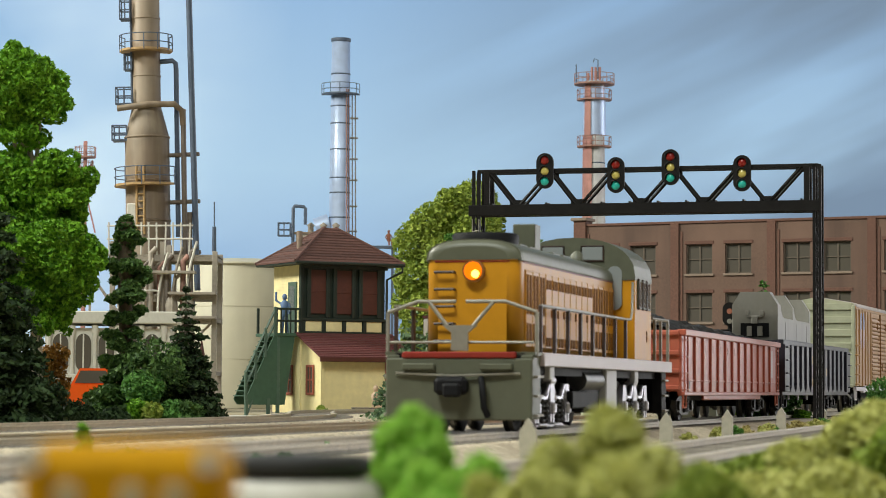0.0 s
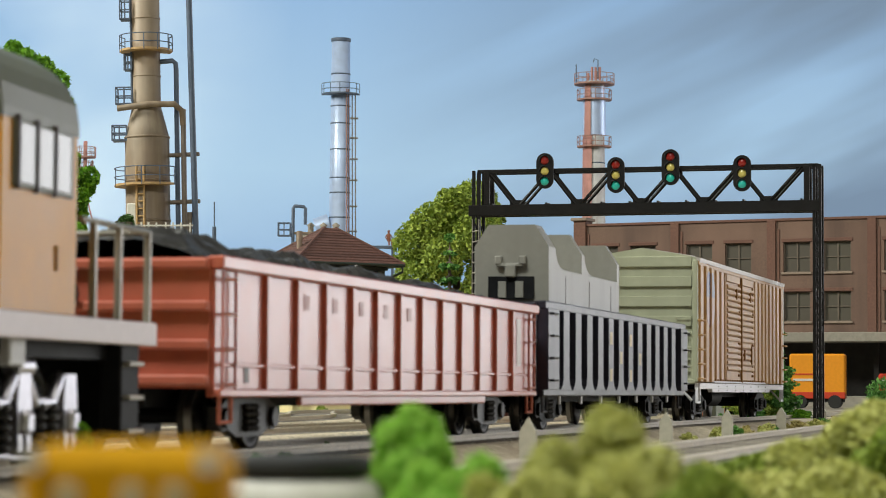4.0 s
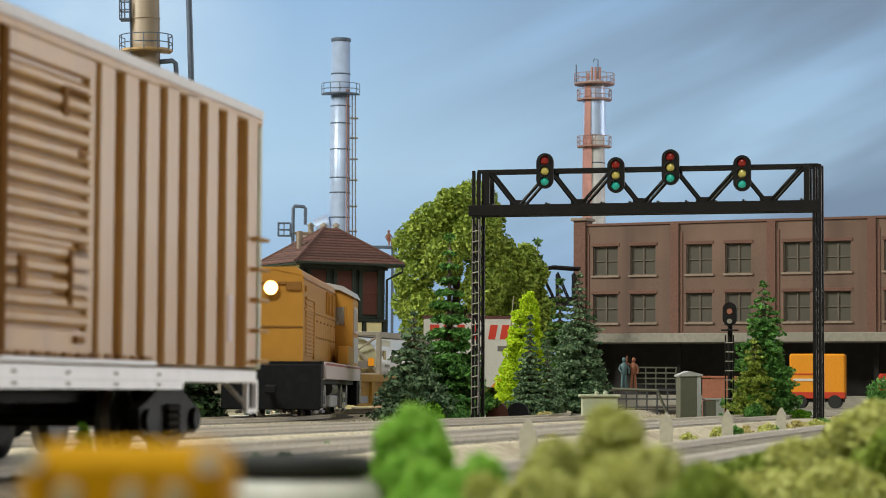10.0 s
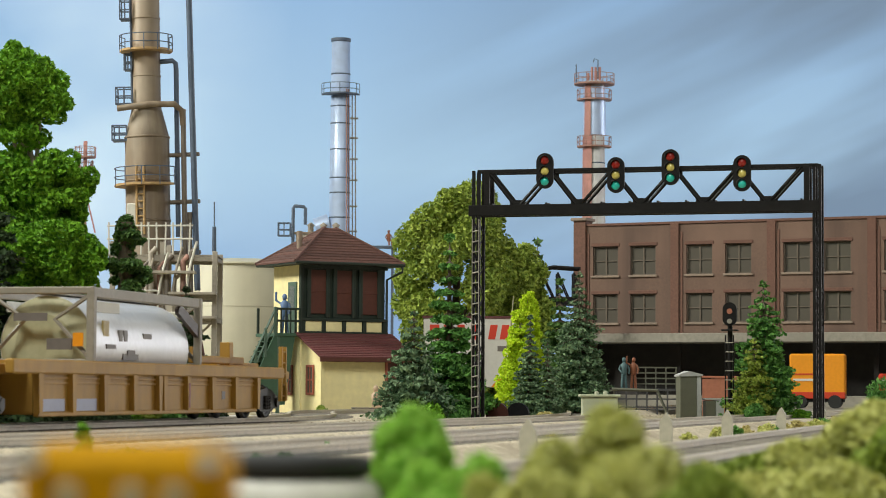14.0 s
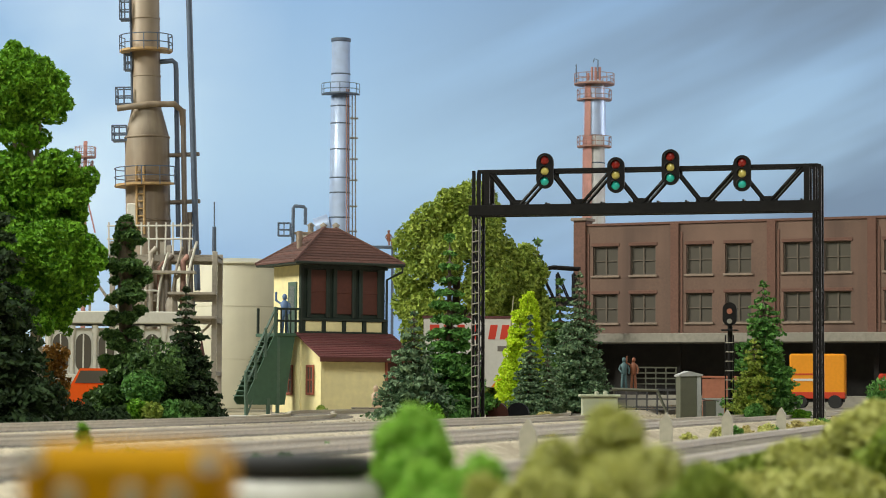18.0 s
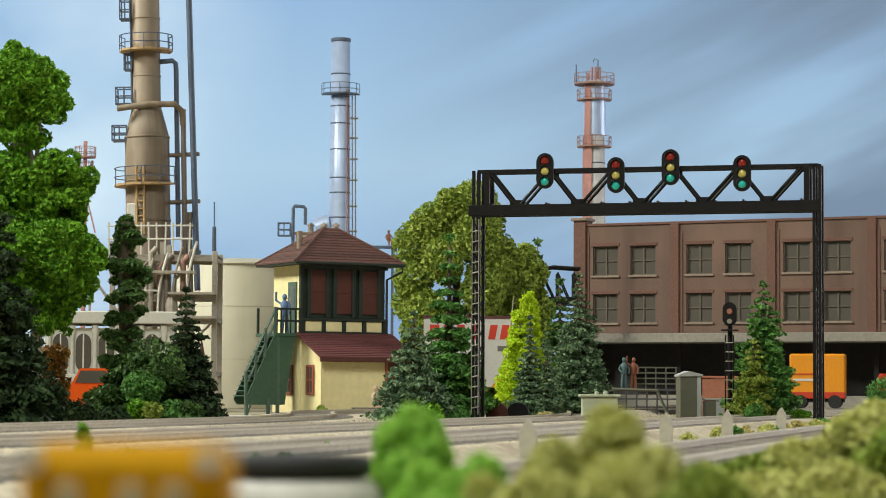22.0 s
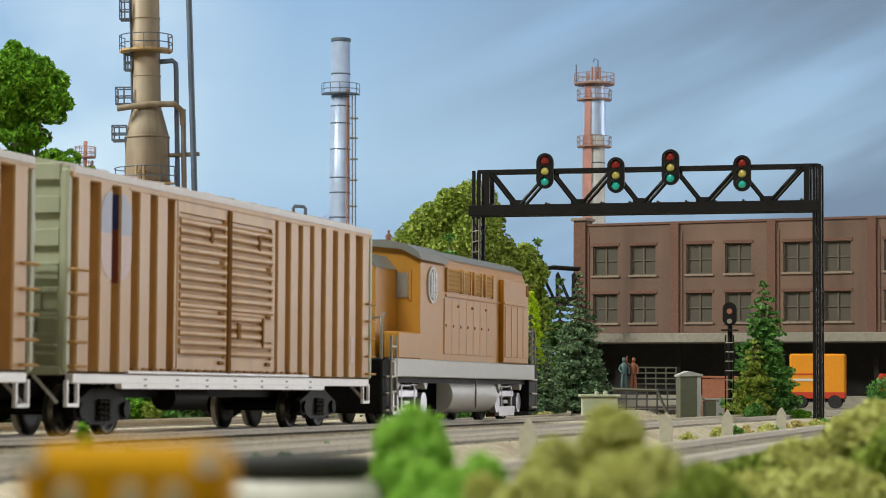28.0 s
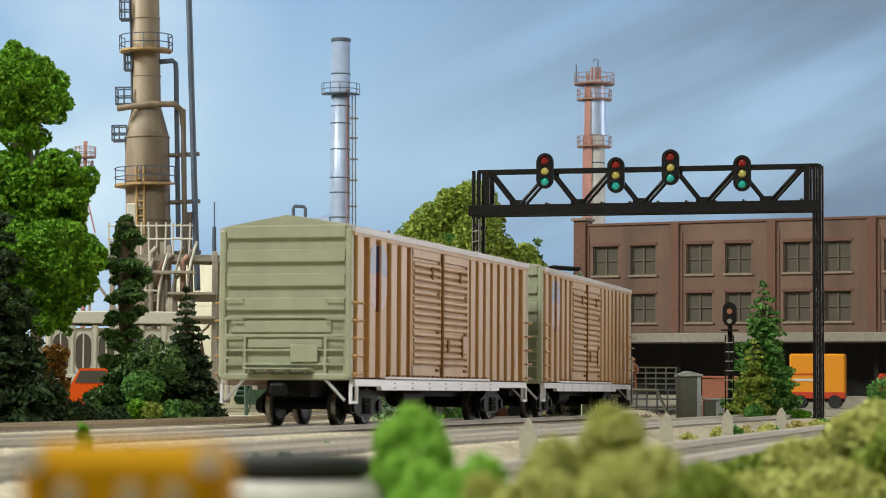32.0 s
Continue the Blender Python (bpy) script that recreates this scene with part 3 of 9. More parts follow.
def broadleaf(label, x, y, h, r, material, seed, trunk=0.3, size=0.16, count=7000, low=0.3, bark=None, tall=1.0):
    """A deciduous tree: tapered trunk, forked limbs, a lumpy crown with gaps."""
    rnd = random.Random(seed)
    t = thing("tree", label, "tree", x=x, y=y, z=-0.42)
    tk, lb = Mb(), Mb()
    lean = (rnd.uniform(-0.3, 0.3), rnd.uniform(-0.3, 0.3))
    tk.tube([(0, 0, 0), (lean[0] * 0.3, lean[1] * 0.3, h * 0.25), (lean[0], lean[1], h * 0.55), (lean[0], lean[1], h * 0.85)], trunk, 9, True, trunk * 0.2)
    cs, rs = [], []
    n = 30
    for i in range(n):
        f = low + (0.95 - low) * (i + rnd.random()) / n
        prof = math.sin(math.pi * min(1, max(0.05, (f - low) / (1 - low) * 0.80 + 0.16))) ** 0.6
        a = i * 2.4 + rnd.random() * 0.6
        q = r * prof * (0.45 + 0.5 * rnd.random())
        c = (lean[0] * f + q * math.cos(a), lean[1] * f + q * math.sin(a), h * f * 0.97)
        cs.append(c)
        rs.append(r * (0.24 + 0.16 * rnd.random()))
        if i % 3 == 0:
            z0 = h * max(0.2, f - 0.25)
            lb.tube([(lean[0] * f * 0.8, lean[1] * f * 0.8, z0), (c[0] * 0.5, c[1] * 0.5, (z0 + c[2]) / 2 + 0.1), c], trunk * 0.35, 6, True, trunk * 0.08)
    part("trunk", tk, bark or BARK, t)
    part("limb_frame", lb, bark or BARK, t)
    part("crown", leaves(Mb(), cs, rs, count, size, seed, squash=tall), material, t)
    return t


def lobed_tree(label, x, y, lobes, material, seed, count, size, trunk):
    """A leafy tree whose crown is a few separate billows: lobes are (dx, dy, z, radius)."""
    rnd = random.Random(seed)
    t = thing("tree", label, "tree", x=x, y=y, z=-0.42)
    top = max(q[2] for q in lobes)
    part("trunk", Mb().tube([(0.2, 0, 0), (0.1, 0, top * 0.4), (-0.3, 0.1, top * 0.75), (-0.2, 0, top)], trunk, 9, True, trunk * 0.25), PALE_BARK, t)
    cs, rs = [], []
    for dx, dy, z, r in lobes:
        part("limb", Mb().tube([(0, 0, z * 0.72), (dx * 0.5, dy * 0.5, z * 0.86), (dx, dy, z)], trunk * 0.5, 7, True, trunk * 0.12), PALE_BARK, t)
        for k in range(34):
            v = Vector((rnd.gauss(0, 1), rnd.gauss(0, 1), rnd.gauss(0, 0.8))).normalized() * r * rnd.uniform(0.5, 0.88)
            cs.append((dx + v.x, dy + v.y, z + v.z * 0.85))
            rs.append(r * rnd.uniform(0.16, 0.34))
    part("crown", leaves(Mb(), cs, rs, count, size, seed, shell=0.72, squash=0.9), material, t)
    return t


def conifer(label, x, y, h, r, material, seed, tiers=16, open_tiers=False, count=5200, size=0.09, group="conifers", full=0.8):
    """A spruce or pine: a straight stem and whorls of needle-covered branches that droop towards their ends."""
    rnd = random.Random(seed)
    t = thing("conifer", label, "tree", group, x=x, y=y, z=-0.42)
    part("trunk", Mb().tube([(0, 0, 0), (0, 0, h * 0.5), (0, 0, h * 0.99)], 0.035 * h, 8, True, 0.006), BARK, t)
    br = Mb()
    cs, rs = [], []
    for i in range(tiers):
        f = 0.10 + 0.87 * i / (tiers - 1)
        rr = r * (1 - f) ** full * (0.85 + 0.3 * rnd.random()) + 0.02 * h * (1 - f)
        n = max(4, int(9 * (1 - f) + 4))
        if open_tiers:
            n = max(4, n - 3)
        for k in range(n):
            a = 2 * math.pi * (k + rnd.random() * 0.6) / n + i
            q = rr * (0.75 + 0.4 * rnd.random())
            tip = (q * math.cos(a), q * math.sin(a), h * f - q * 0.22 * (0.4 + rnd.random()))
            br.tube([(0, 0, h * f + 0.02 * h), tip], 0.007 * h, 4, False, 0.002 * h)
            for s in ((0.35, 0.62, 0.9) if not open_tiers else (0.55, 0.82)):
                cs.append((tip[0] * s, tip[1] * s, h * f + (tip[2] - h * f) * s))
                rs.append(max(0.07, q * (0.32 if not open_tiers else 0.42)))
    cs.append((0, 0, h * 0.985))
    rs.append(0.03 * h)
    part("bough_frame", br, BARK, t)
    part("needles", leaves(Mb(), cs, rs, count, size, seed, flat=0.3, shell=0.1, squash=0.5), material, t)
    return t


def pad_pine(label, x, y, h, r, material, seed, pads, count, size):
    """A tall thin pine: flat, uneven pads of needles at irregular steps up a stem that shows between them."""
    rnd = random.Random(seed)
    t = thing("conifer", label, "tree", "conifers", x=x, y=y, z=-0.42)
    part("trunk", Mb().tube([(0, 0, 0), (0.03, 0, h * 0.4), (-0.02, 0, h * 0.97)], 0.017 * h, 8, True, 0.25), BARK, t)
    br = Mb()
    cs, rs = [], []
    for i in range(pads):
        f = 0.08 + 0.88 * (i + 0.35 * rnd.random()) / pads
        reach = r * (1.0 - 0.45 * f) * rnd.uniform(0.55, 1.12)
        n = 4 if f < 0.8 else 5
        for k in range(n):
            a = 2 * math.pi * (k + 0.8 * rnd.random()) / n + 2.1 * i
            q = reach * rnd.uniform(0.45, 1.0) * (0.75 if f > 0.8 else 1)
            tip = (q * math.cos(a), q * math.sin(a), h * f + rnd.uniform(-0.02, 0.03) * h)
            br.tube([(0, 0, h * f), tip], 0.006 * h, 4, False, 0.002 * h)
            for u in (0.5, 0.9):
                cs.append((tip[0] * u, tip[1] * u, h * f + (tip[2] - h * f) * u + rnd.uniform(-0.05, 0.08)))
                rs.append(reach * rnd.uniform(0.26, 0.46))
    for k in range(3):
        cs.append((rnd.uniform(-0.12, 0.12), 0, h * (0.95 + 0.018 * k)))
        rs.append(0.3 - 0.06 * k)
    part("bough_frame", br, BARK, t)
    part("needles", leaves(Mb(), cs, rs, count, size, seed, flat=0.3, shell=0.15, squash=0.62), material, t)
    return t


# ---- signal gantry ----
def signal_gantry():
    """Truss bridge on two lattice legs. Local x runs along the bridge."""
    lx, ly = 1.17, 78.0
    rx_, ry_ = 11.90, 75.0
    w = math.hypot(rx_ - lx, ry_ - ly)
    g = thing("signal_gantry", "black steel truss signal bridge spanning the tracks", "signal bridge", x=lx, y=ly, z=0, rz=math.degrees(math.atan2(ry_ - ly, rx_ - lx)))
    half = 0.30
    for n, x in enumerate((0.0, w)):
        for dx in (-0.09, 0.09):
            for dy in (-half, half):
                part("leg_post", Mb().span(x + dx - 0.05, x + dx + 0.05, dy - 0.05, dy + 0.05, -0.45, 8.00, 0.01), BLACK_STEEL, g)
        for k in range(14):
            z = -0.1 + k * 0.5
            s = 1 if k % 2 else -1
            for dy in (-half, half):
                part("lacing", Mb().tube([(x - 0.09 * s, dy, z), (x + 0.09 * s, dy, z + 0.5)], 0.022, 5), BLACK_STEEL, g)
            for dx in (-0.09, 0.09):
                part("lacing", Mb().tube([(x + dx, -half * s, z), (x + dx, half * s, z + 0.5)], 0.022, 5), BLACK_STEEL, g)
        part("base_plate", Mb().box(x, 0, -0.40, 0.8, 1.4, 0.12, 0.02), CONCRETE, g)
    for dy in (-half, half):
        part("bottom_chord", Mb().span(-0.25, w + 0.1, dy - 0.07, dy + 0.07, 6.50, 6.86, 0.015), BLACK_STEEL, g)
        part("top_chord", Mb().span(0.05, w + 0.05, dy - 0.05, dy + 0.05, 7.90, 8.02, 0.01), BLACK_STEEL, g)
        for x in (0.36, w - 0.32):
            part("end_post", Mb().span(x - 0.09, x + 0.09, dy - 0.06, dy + 0.06, 6.8, 7.96, 0.01), BLACK_STEEL, g)
        n = 5
        step = (w - 0.9) / n
        for k in range(n):
            x0 = 0.42 + k * step
            d = Mb()
            d.tube([(x0, dy, 7.94), (x0 + step * 0.42, dy, 6.86)], 0.055, 4)
            part("diagonal", d, BLACK_STEEL, g)
            d = Mb()
            d.tube([(x0 + step, dy, 7.94), (x0 + step * 0.52, dy, 6.86)], 0.055, 4)
            part("diagonal", d, BLACK_STEEL, g)
            part("gusset", Mb().box(x0 + step * 0.47, dy, 6.93, 0.5, 0.03, 0.16, 0.01), BLACK_STEEL, g)
            part("gusset", Mb().box(x0 + step, dy, 7.90, 0.36, 0.03, 0.18, 0.01), BLACK_STEEL, g)
    for k in range(12):
        x = 0.5 + k * (w - 1) / 11
        part("cross_tie", Mb().span(x - 0.03, x + 0.03, -half, half, 6.86, 6.92, 0.005), BLACK_STEEL, g)
    rung = Mb()
    for k in range(18):
        rung.tube([(-0.10, -half - 0.10, 0.2 + 0.34 * k), (0.10, -half - 0.12, 0.24 + 0.34 * k)], 0.022, 5)
    for dx in (-0.11, 0.11):
        rung.tube([(dx, -half - 0.09, 0.0), (dx, -half - 0.09, 6.4)], 0.018, 5)
    part("ladder", rung, RAILING, g)
    for fx, zc, hood in ((0.212, 7.93, 0), (0.423, 7.75, 1), (0.583, 7.97, 0), (0.790, 7.73, 1)):
        signal_head(g, fx * w, -half - 0.22, zc)
    return g


def oval(rx, rz, n=24):
    """A stadium outline: width 2 rx, height 2 rz."""
    k = n // 2
    top = [(rx * math.cos(math.pi * i / k), rz - rx + rx * math.sin(math.pi * i / k)) for i in range(k + 1)]
    return top + [(-x, -z) for x, z in top]


def signal_head(g, x, y, z):
    h = part("signal_head", Mb().prism([(x + a, z + b) for a, b in oval(0.285, 0.58)], y - 0.03, y + 0.05, "y"), BLACK_STEEL, g, "black oval target plate with three lamps")
    part("housing", Mb().prism([(x + a, z + b) for a, b in oval(0.19, 0.50)], y + 0.05, y + 0.30, "y"), BLACK_STEEL, h)
    part("bracket", Mb().span(x - 0.05, x + 0.05, y + 0.2, y + 0.42, z - 0.3, z - 0.2, 0.01), BLACK_STEEL, h)
    for dz, m, word in ((0.34, LENS_RED, "red"), (0.0, LENS_YEL, "yellow"), (-0.34, LENS_GRN, "green")):
        lens = Mb()
        prof = [(0.001, 0.06), (0.07, 0.05), (0.12, 0.025), (0.14, 0.0)]
        n = 16
        vs = [(x + r * math.cos(2 * math.pi * k / n), y - 0.035 - d, z + dz + r * math.sin(2 * math.pi * k / n)) for r, d in prof for k in range(n)]
        fs = [(i * n + k, (i + 1) * n + k, (i + 1) * n + (k + 1) % n, i * n + (k + 1) % n) for i in range(3) for k in range(n)]
        lens.add(vs, fs, True)
        part("lens", lens, m, h, word + " signal lens")
        hd = Mb()
        vs, fs = [], []
        for k in range(13):
            a = math.pi * (k / 12 * 1.1 - 0.05)
            for r in (0.150, 0.172):
                for yy in (y - 0.03, y - 0.14):
                    vs.append((x + r * math.cos(a), yy, z + dz + r * math.sin(a)))
        for k in range(12):
            b = 4 * k
            fs += [(b, b + 4, b + 5, b + 1), (b + 2, b + 3, b + 7, b + 6), (b + 1, b + 5, b + 7, b + 3)]
        hd.add(vs, fs, True)
        part("visor", hd, BLACK_STEEL, h)


def mast_signal():
    s = thing("mast_signal", "short black trackside signal on a ladder mast", "signal", x=10.19, y=84, z=-0.42, rz=-12)
    part("mast", Mb().tube([(0, 0, 0), (0, 0, 3.6)], 0.09, 10), BLACK_STEEL, s)
    part("base", Mb().box(0, 0, 0.1, 0.5, 0.5, 0.5, 0.04), CONCRETE, s)
    for dx in (-0.14, 0.14):
        part("ladder_rail", Mb().tube([(dx, -0.28, 0.1), (dx, -0.22, 3.2)], 0.028, 5), BLACK_STEEL, s)
    for k in range(9):
        part("rung", Mb().tube([(-0.14, -0.27, 0.3 + 0.33 * k), (0.14, -0.27, 0.3 + 0.33 * k)], 0.02, 5), RAILING, s)
    h = part("signal_head", Mb().prism([(a, 3.95 + b) for a, b in oval(0.25, 0.42)], -0.16, -0.09, "y"), BLACK_STEEL, s)
    part("housing", Mb().prism([(a, 3.95 + b) for a, b in oval(0.16, 0.3)], -0.09, 0.12, "y"), BLACK_STEEL, h)
    part("lens", Mb().tube([(0, -0.165, 4.05), (0, -0.20, 4.05)], 0.10, 14), RUST_BOX, h, "dull rust red lens")
    part("lens", Mb().tube([(0, -0.165, 3.70), (0, -0.22, 3.70)], 0.09, 14), RAILING, h, "bright chrome lens cover")
    part("platform", Mb().box(0, -0.1, 3.38, 0.6, 0.5, 0.05, 0.01), BLACK_STEEL, s)


# ---- interlocking tower ----
def siding(mb_parent, x0, x1, y, z0, z1, material, axis="x", openings=(), step=0.16):
    """Lapped boards on a wall, each a thin wedge that stands proud; openings are (a0, a1, z0, z1)."""
    n = int((z1 - z0) / step)
    for i in range(n):
        za, zb = z0 + i * step, z0 + (i + 1) * step + 0.01
        runs = [(x0, x1)]
        for a0, a1, o0, o1 in openings:
            if zb > o0 and za < o1:
                runs = [q for r0, r1 in runs for q in ((r0, min(r1, a0)), (max(r0, a1), r1)) if q[1] - q[0] > 0.02]
        for r0, r1 in runs:
            mb = Mb()
            if axis == "x":
                mb.prism([(y, za), (y - 0.022, za), (y - 0.010, zb), (y, zb)], r0, r1, "x")
            else:
                mb.prism([(y, za), (y - 0.022, za), (y - 0.010, zb), (y, zb)], r0, r1, "y")
            part("clapboard", mb, material, mb_parent)


def small_window(parent, axis, a, y, z0, z1, w):
    """A framed window in a wall; a is its middle along the wall."""
    def sp(a0, a1, d0, d1, q0, q1):
        return Mb().span(a0, a1, d0, d1, q0, q1, 0.008) if axis == "x" else Mb().span(d0, d1, a0, a1, q0, q1, 0.008)
    wn = part("window", sp(a - w / 2 + 0.02, a + w / 2 - 0.02, y - 0.02, y, z0 + 0.02, z1 - 0.02), DARK_GLASS, parent)
    for q in ((a - w / 2 - 0.06, a - w / 2 + 0.03, z0 - 0.06, z1 + 0.06), (a + w / 2 - 0.03, a + w / 2 + 0.06, z0 - 0.06, z1 + 0.06), (a - w / 2, a + w / 2, z1 - 0.03, z1 + 0.06), (a - w / 2, a + w / 2, z0 - 0.06, z0 + 0.03), (a - w / 2, a + w / 2, (z0 + z1) / 2 - 0.025, (z0 + z1) / 2 + 0.025), (a - 0.02, a + 0.02, z0, z1)):
        part("frame", sp(q[0], q[1], y - 0.06, y - 0.01, q[2], q[3]), RED_FRAME, wn)
    return wn


def tower():
    """Two-storey signal tower. Origin at the lower front corner, x along the front, y to the back."""
    t = thing("signal_tower", "cream and dark green two-storey railway signal tower with brown hipped roof", "tower", x=-5.47, y=107.6, z=-0.44, rz=30)
    t.scale = (1.21, 1.21, 1.23)
    fw, lean_d, dep = 3.65, 1.75, 4.15
    part("foundation", Mb().span(-0.05, fw + 0.05, -0.05, dep + 0.05, -0.2, 0.12), CONCRETE, t)
    lw = part("lower_wall", Mb().prism([(0, 0.1), (0, 2.2), (lean_d, 3.05), (dep, 3.05), (dep, 0.1)], 0.0, fw, "x"), CREAM, t)
    siding(lw, 0.0, fw, 0.0, 0.12, 2.15, CREAM, "x", [(2.75, 3.5, 0, 2.05)], 0.11)
    for i in range(26):
        za = 0.12 + i * 0.11
        y0 = 0.0 if za < 2.1 else lean_d * (za + 0.11 - 2.2) / 0.85
        part("clapboard", Mb().prism([(0.0, za), (-0.022, za), (-0.010, za + 0.12), (0.0, za + 0.12)], max(0.02, y0), dep, "y"), CREAM, lw)
    part("corner_board", Mb().span(-0.05, 0.08, -0.06, 0.0, 0.1, 2.2, 0.01), CREAM, t)
    part("corner_board", Mb().span(-0.06, -0.01, -0.06, 0.10, 0.1, 2.2, 0.01), CREAM, t)
    part("corner_board", Mb().span(-0.06, -0.01, lean_d - 0.06, lean_d + 0.06, 0.1, 3.0, 0.01), CREAM, t)
    for a in (0.85, 2.65):
        small_window(t, "y", a, -0.03, 0.85, 1.85, 0.5)
    d = part("door", Mb().span(2.75, 3.5, -0.06, 0.02, 0.12, 2.02, 0.01), SHUTTER, t, "dark red plank door")
    for a, b, c, e in ((2.68, 2.78, 0.1, 2.1), (3.47, 3.57, 0.1, 2.1), (2.68, 3.57, 2.02, 2.12)):
        part("frame", Mb().span(a, b, -0.09, -0.02, c, e, 0.01), RED_FRAME, d)
    part("eave_trim", Mb().span(-0.25, fw + 0.25, -0.42, -0.30, 2.02, 2.18, 0.02), SHUTTER, t)
    # lean-to roof in courses
    for i in range(14):
        f0, f1 = i / 14, (i + 1) / 14 + 0.02
        y0, y1 = -0.42 + (lean_d + 0.42) * f0, -0.42 + (lean_d + 0.42) * f1
        z0, z1 = 2.16 + 0.95 * f0, 2.16 + 0.95 * f1
        part("shingle_course", Mb().prism([(y0, z0), (y0, z0 + 0.055), (y1, z1 + 0.02), (y1, z1 - 0.02)], -0.28, fw + 0.28, "x"), ROOF_RED, t)
    # upper storey
    u0, y0, y1 = 3.05, lean_d, dep
    part("upper_wall", Mb().span(0.02, fw - 0.02, y0 + 0.02, y1 - 0.02, u0, 5.75), DK_GREEN, t)
    for i in range(24):
        za = 3.12 + i * 0.11
        part("clapboard", Mb().prism([(0.02, za), (-0.012, za), (0.0, za + 0.12), (0.02, za + 0.12)], y0 + 0.1, y1, "y"), CREAM, t)
    part("belt_trim", Mb().span(-0.08, fw + 0.08, y0 - 0.10, y0, u0 - 0.02, u0 + 0.13, 0.02), DK_GREEN, t)
    part("belt_trim", Mb().span(-0.08, fw + 0.08, y0 - 0.10, y0, u0 + 0.52, u0 + 0.64, 0.02), DK_GREEN, t)
    for i in range(4):
        a0 = 0.08 + i * (fw - 0.16) / 4
        a1 = a0 + (fw - 0.16) / 4
        part("cream_panel", Mb().span(a0 + 0.10, a1 - 0.10, y0 - 0.05, y0 + 0.01, u0 + 0.13, u0 + 0.52, 0.01), CREAM, t)
    for i in range(5):
        a = 0.04 + i * (fw - 0.08) / 4
        part("batten", Mb().span(a - 0.07, a + 0.07, y0 - 0.08, y0, u0 + 0.13, u0 + 0.52, 0.01), DK_GREEN, t)
    for i in range(3):
        c = 0.70 + i * 1.12
        w = part("shutter", Mb().span(c - 0.34, c + 0.34, y0 - 0.04, y0 + 0.01, u0 + 0.80, u0 + 2.45, 0.01), SHUTTER, t, "closed red-brown shutter")
        part("shutter_rail", Mb().span(c - 0.34, c + 0.34, y0 - 0.06, y0 - 0.03, u0 + 1.58, u0 + 1.68, 0.008), SHUTTER, w)
        for a in (c - 0.40, c + 0.40):
            part("post", Mb().span(a - 0.08, a + 0.08, y0 - 0.08, y0, u0 + 0.66, u0 + 2.62, 0.012), DK_GREEN, t)
    part("head_trim", Mb().span(-0.06, fw + 0.06, y0 - 0.09, y0, u0 + 2.5, u0 + 2.68, 0.015), DK_GREEN, t)
    part("corner_post", Mb().span(-0.06, 0.05, y0 - 0.06, y0 + 0.1, u0, 5.7, 0.012), DK_GREEN, t)
    dr = part("door", Mb().span(-0.06, 0.0, y0 + 0.35, y0 + 1.05, u0 + 0.05, u0 + 2.0, 0.01), RAIL_GREEN, t, "pale green glazed door")
    part("pane", Mb().span(-0.075, -0.05, y0 + 0.48, y0 + 0.92, u0 + 0.9, u0 + 1.85), GLASS, dr)
    # hipped roof in stepped courses
    o = 0.55
    cx, cy, zr = fw / 2, (y0 + y1) / 2, 7.18
    ridge = 0.25
    n = 13
    corners = [(-o, y0 - o), (fw + o, y0 - o), (fw + o, y1 + o), (-o, y1 + o)]
    top = [(cx - ridge, cy), (cx + ridge, cy), (cx + ridge, cy), (cx - ridge, cy)]
    for s in range(4):
        for i in range(n):
            f0, f1 = i / n, min(1, (i + 1) / n + 0.02)
            def lerp(k, f, dz):
                c, tp = corners[k], top[k]
                return (c[0] + (tp[0] - c[0]) * f, c[1] + (tp[1] - c[1]) * f, 5.75 + (zr - 5.75) * f + dz)
            k2 = (s + 1) % 4
            q = [lerp(s, f0, 0), lerp(k2, f0, 0), lerp(k2, f1, -0.015), lerp(s, f1, -0.015), lerp(s, f0, 0.06), lerp(k2, f0, 0.06), lerp(k2, f1, 0.02), lerp(s, f1, 0.02)]
            part("shingle_course", Mb().add(q, [(0, 3, 2, 1), (4, 5, 6, 7), (0, 1, 5, 4), (1, 2, 6, 5), (2, 3, 7, 6), (3, 0, 4, 7)]), ROOF_BROWN, t)
    for s in range(4):
        c, tp = corners[s], top[s]
        part("hip_cap", Mb().tube([(c[0], c[1], 5.80), (tp[0], tp[1], zr + 0.02)], 0.06, 6), ROOF_BROWN, t)
    part("soffit", Mb().span(-o + 0.02, fw + o - 0.02, y0 - o + 0.02, y1 + o - 0.02, 5.68, 5.75), DK_GREEN, t)
    part("gutter", Mb().tube([(-o, y0 - o, 5.74), (fw + o, y0 - o, 5.74)], 0.06, 8), DK_GREEN, t)
    part("downpipe", Mb().tube([(fw + o - 0.1, y0 - o, 5.7), (fw + o - 0.1, y0 - o, 5.5), (fw + 0.06, y0 + 0.0, 5.2), (fw + 0.06, y0 + 0.0, 3.1)], 0.05, 8), DK_GREEN, t)
    part("chimney_pipe", Mb().tube([(0.35, y0 + 0.9, 6.0), (0.35, y0 + 0.9, 7.0)], 0.11, 12), STONE, t)
    # landing and stair on the left side
    part("landing", Mb().span(-1.15, -0.02, y0 - 0.15, y0 + 1.6, u0 - 0.08, u0 + 0.04, 0.01), STAIR_GREEN, t)
    for a, b in ((-1.1, y0 - 0.1), (-0.1, y0 - 0.1), (-1.1, y0 + 1.5)):
        part("baluster", Mb().span(a - 0.045, a + 0.045, b - 0.045, b + 0.045, u0, u0 + 1.0, 0.01), DK_GREEN, t)
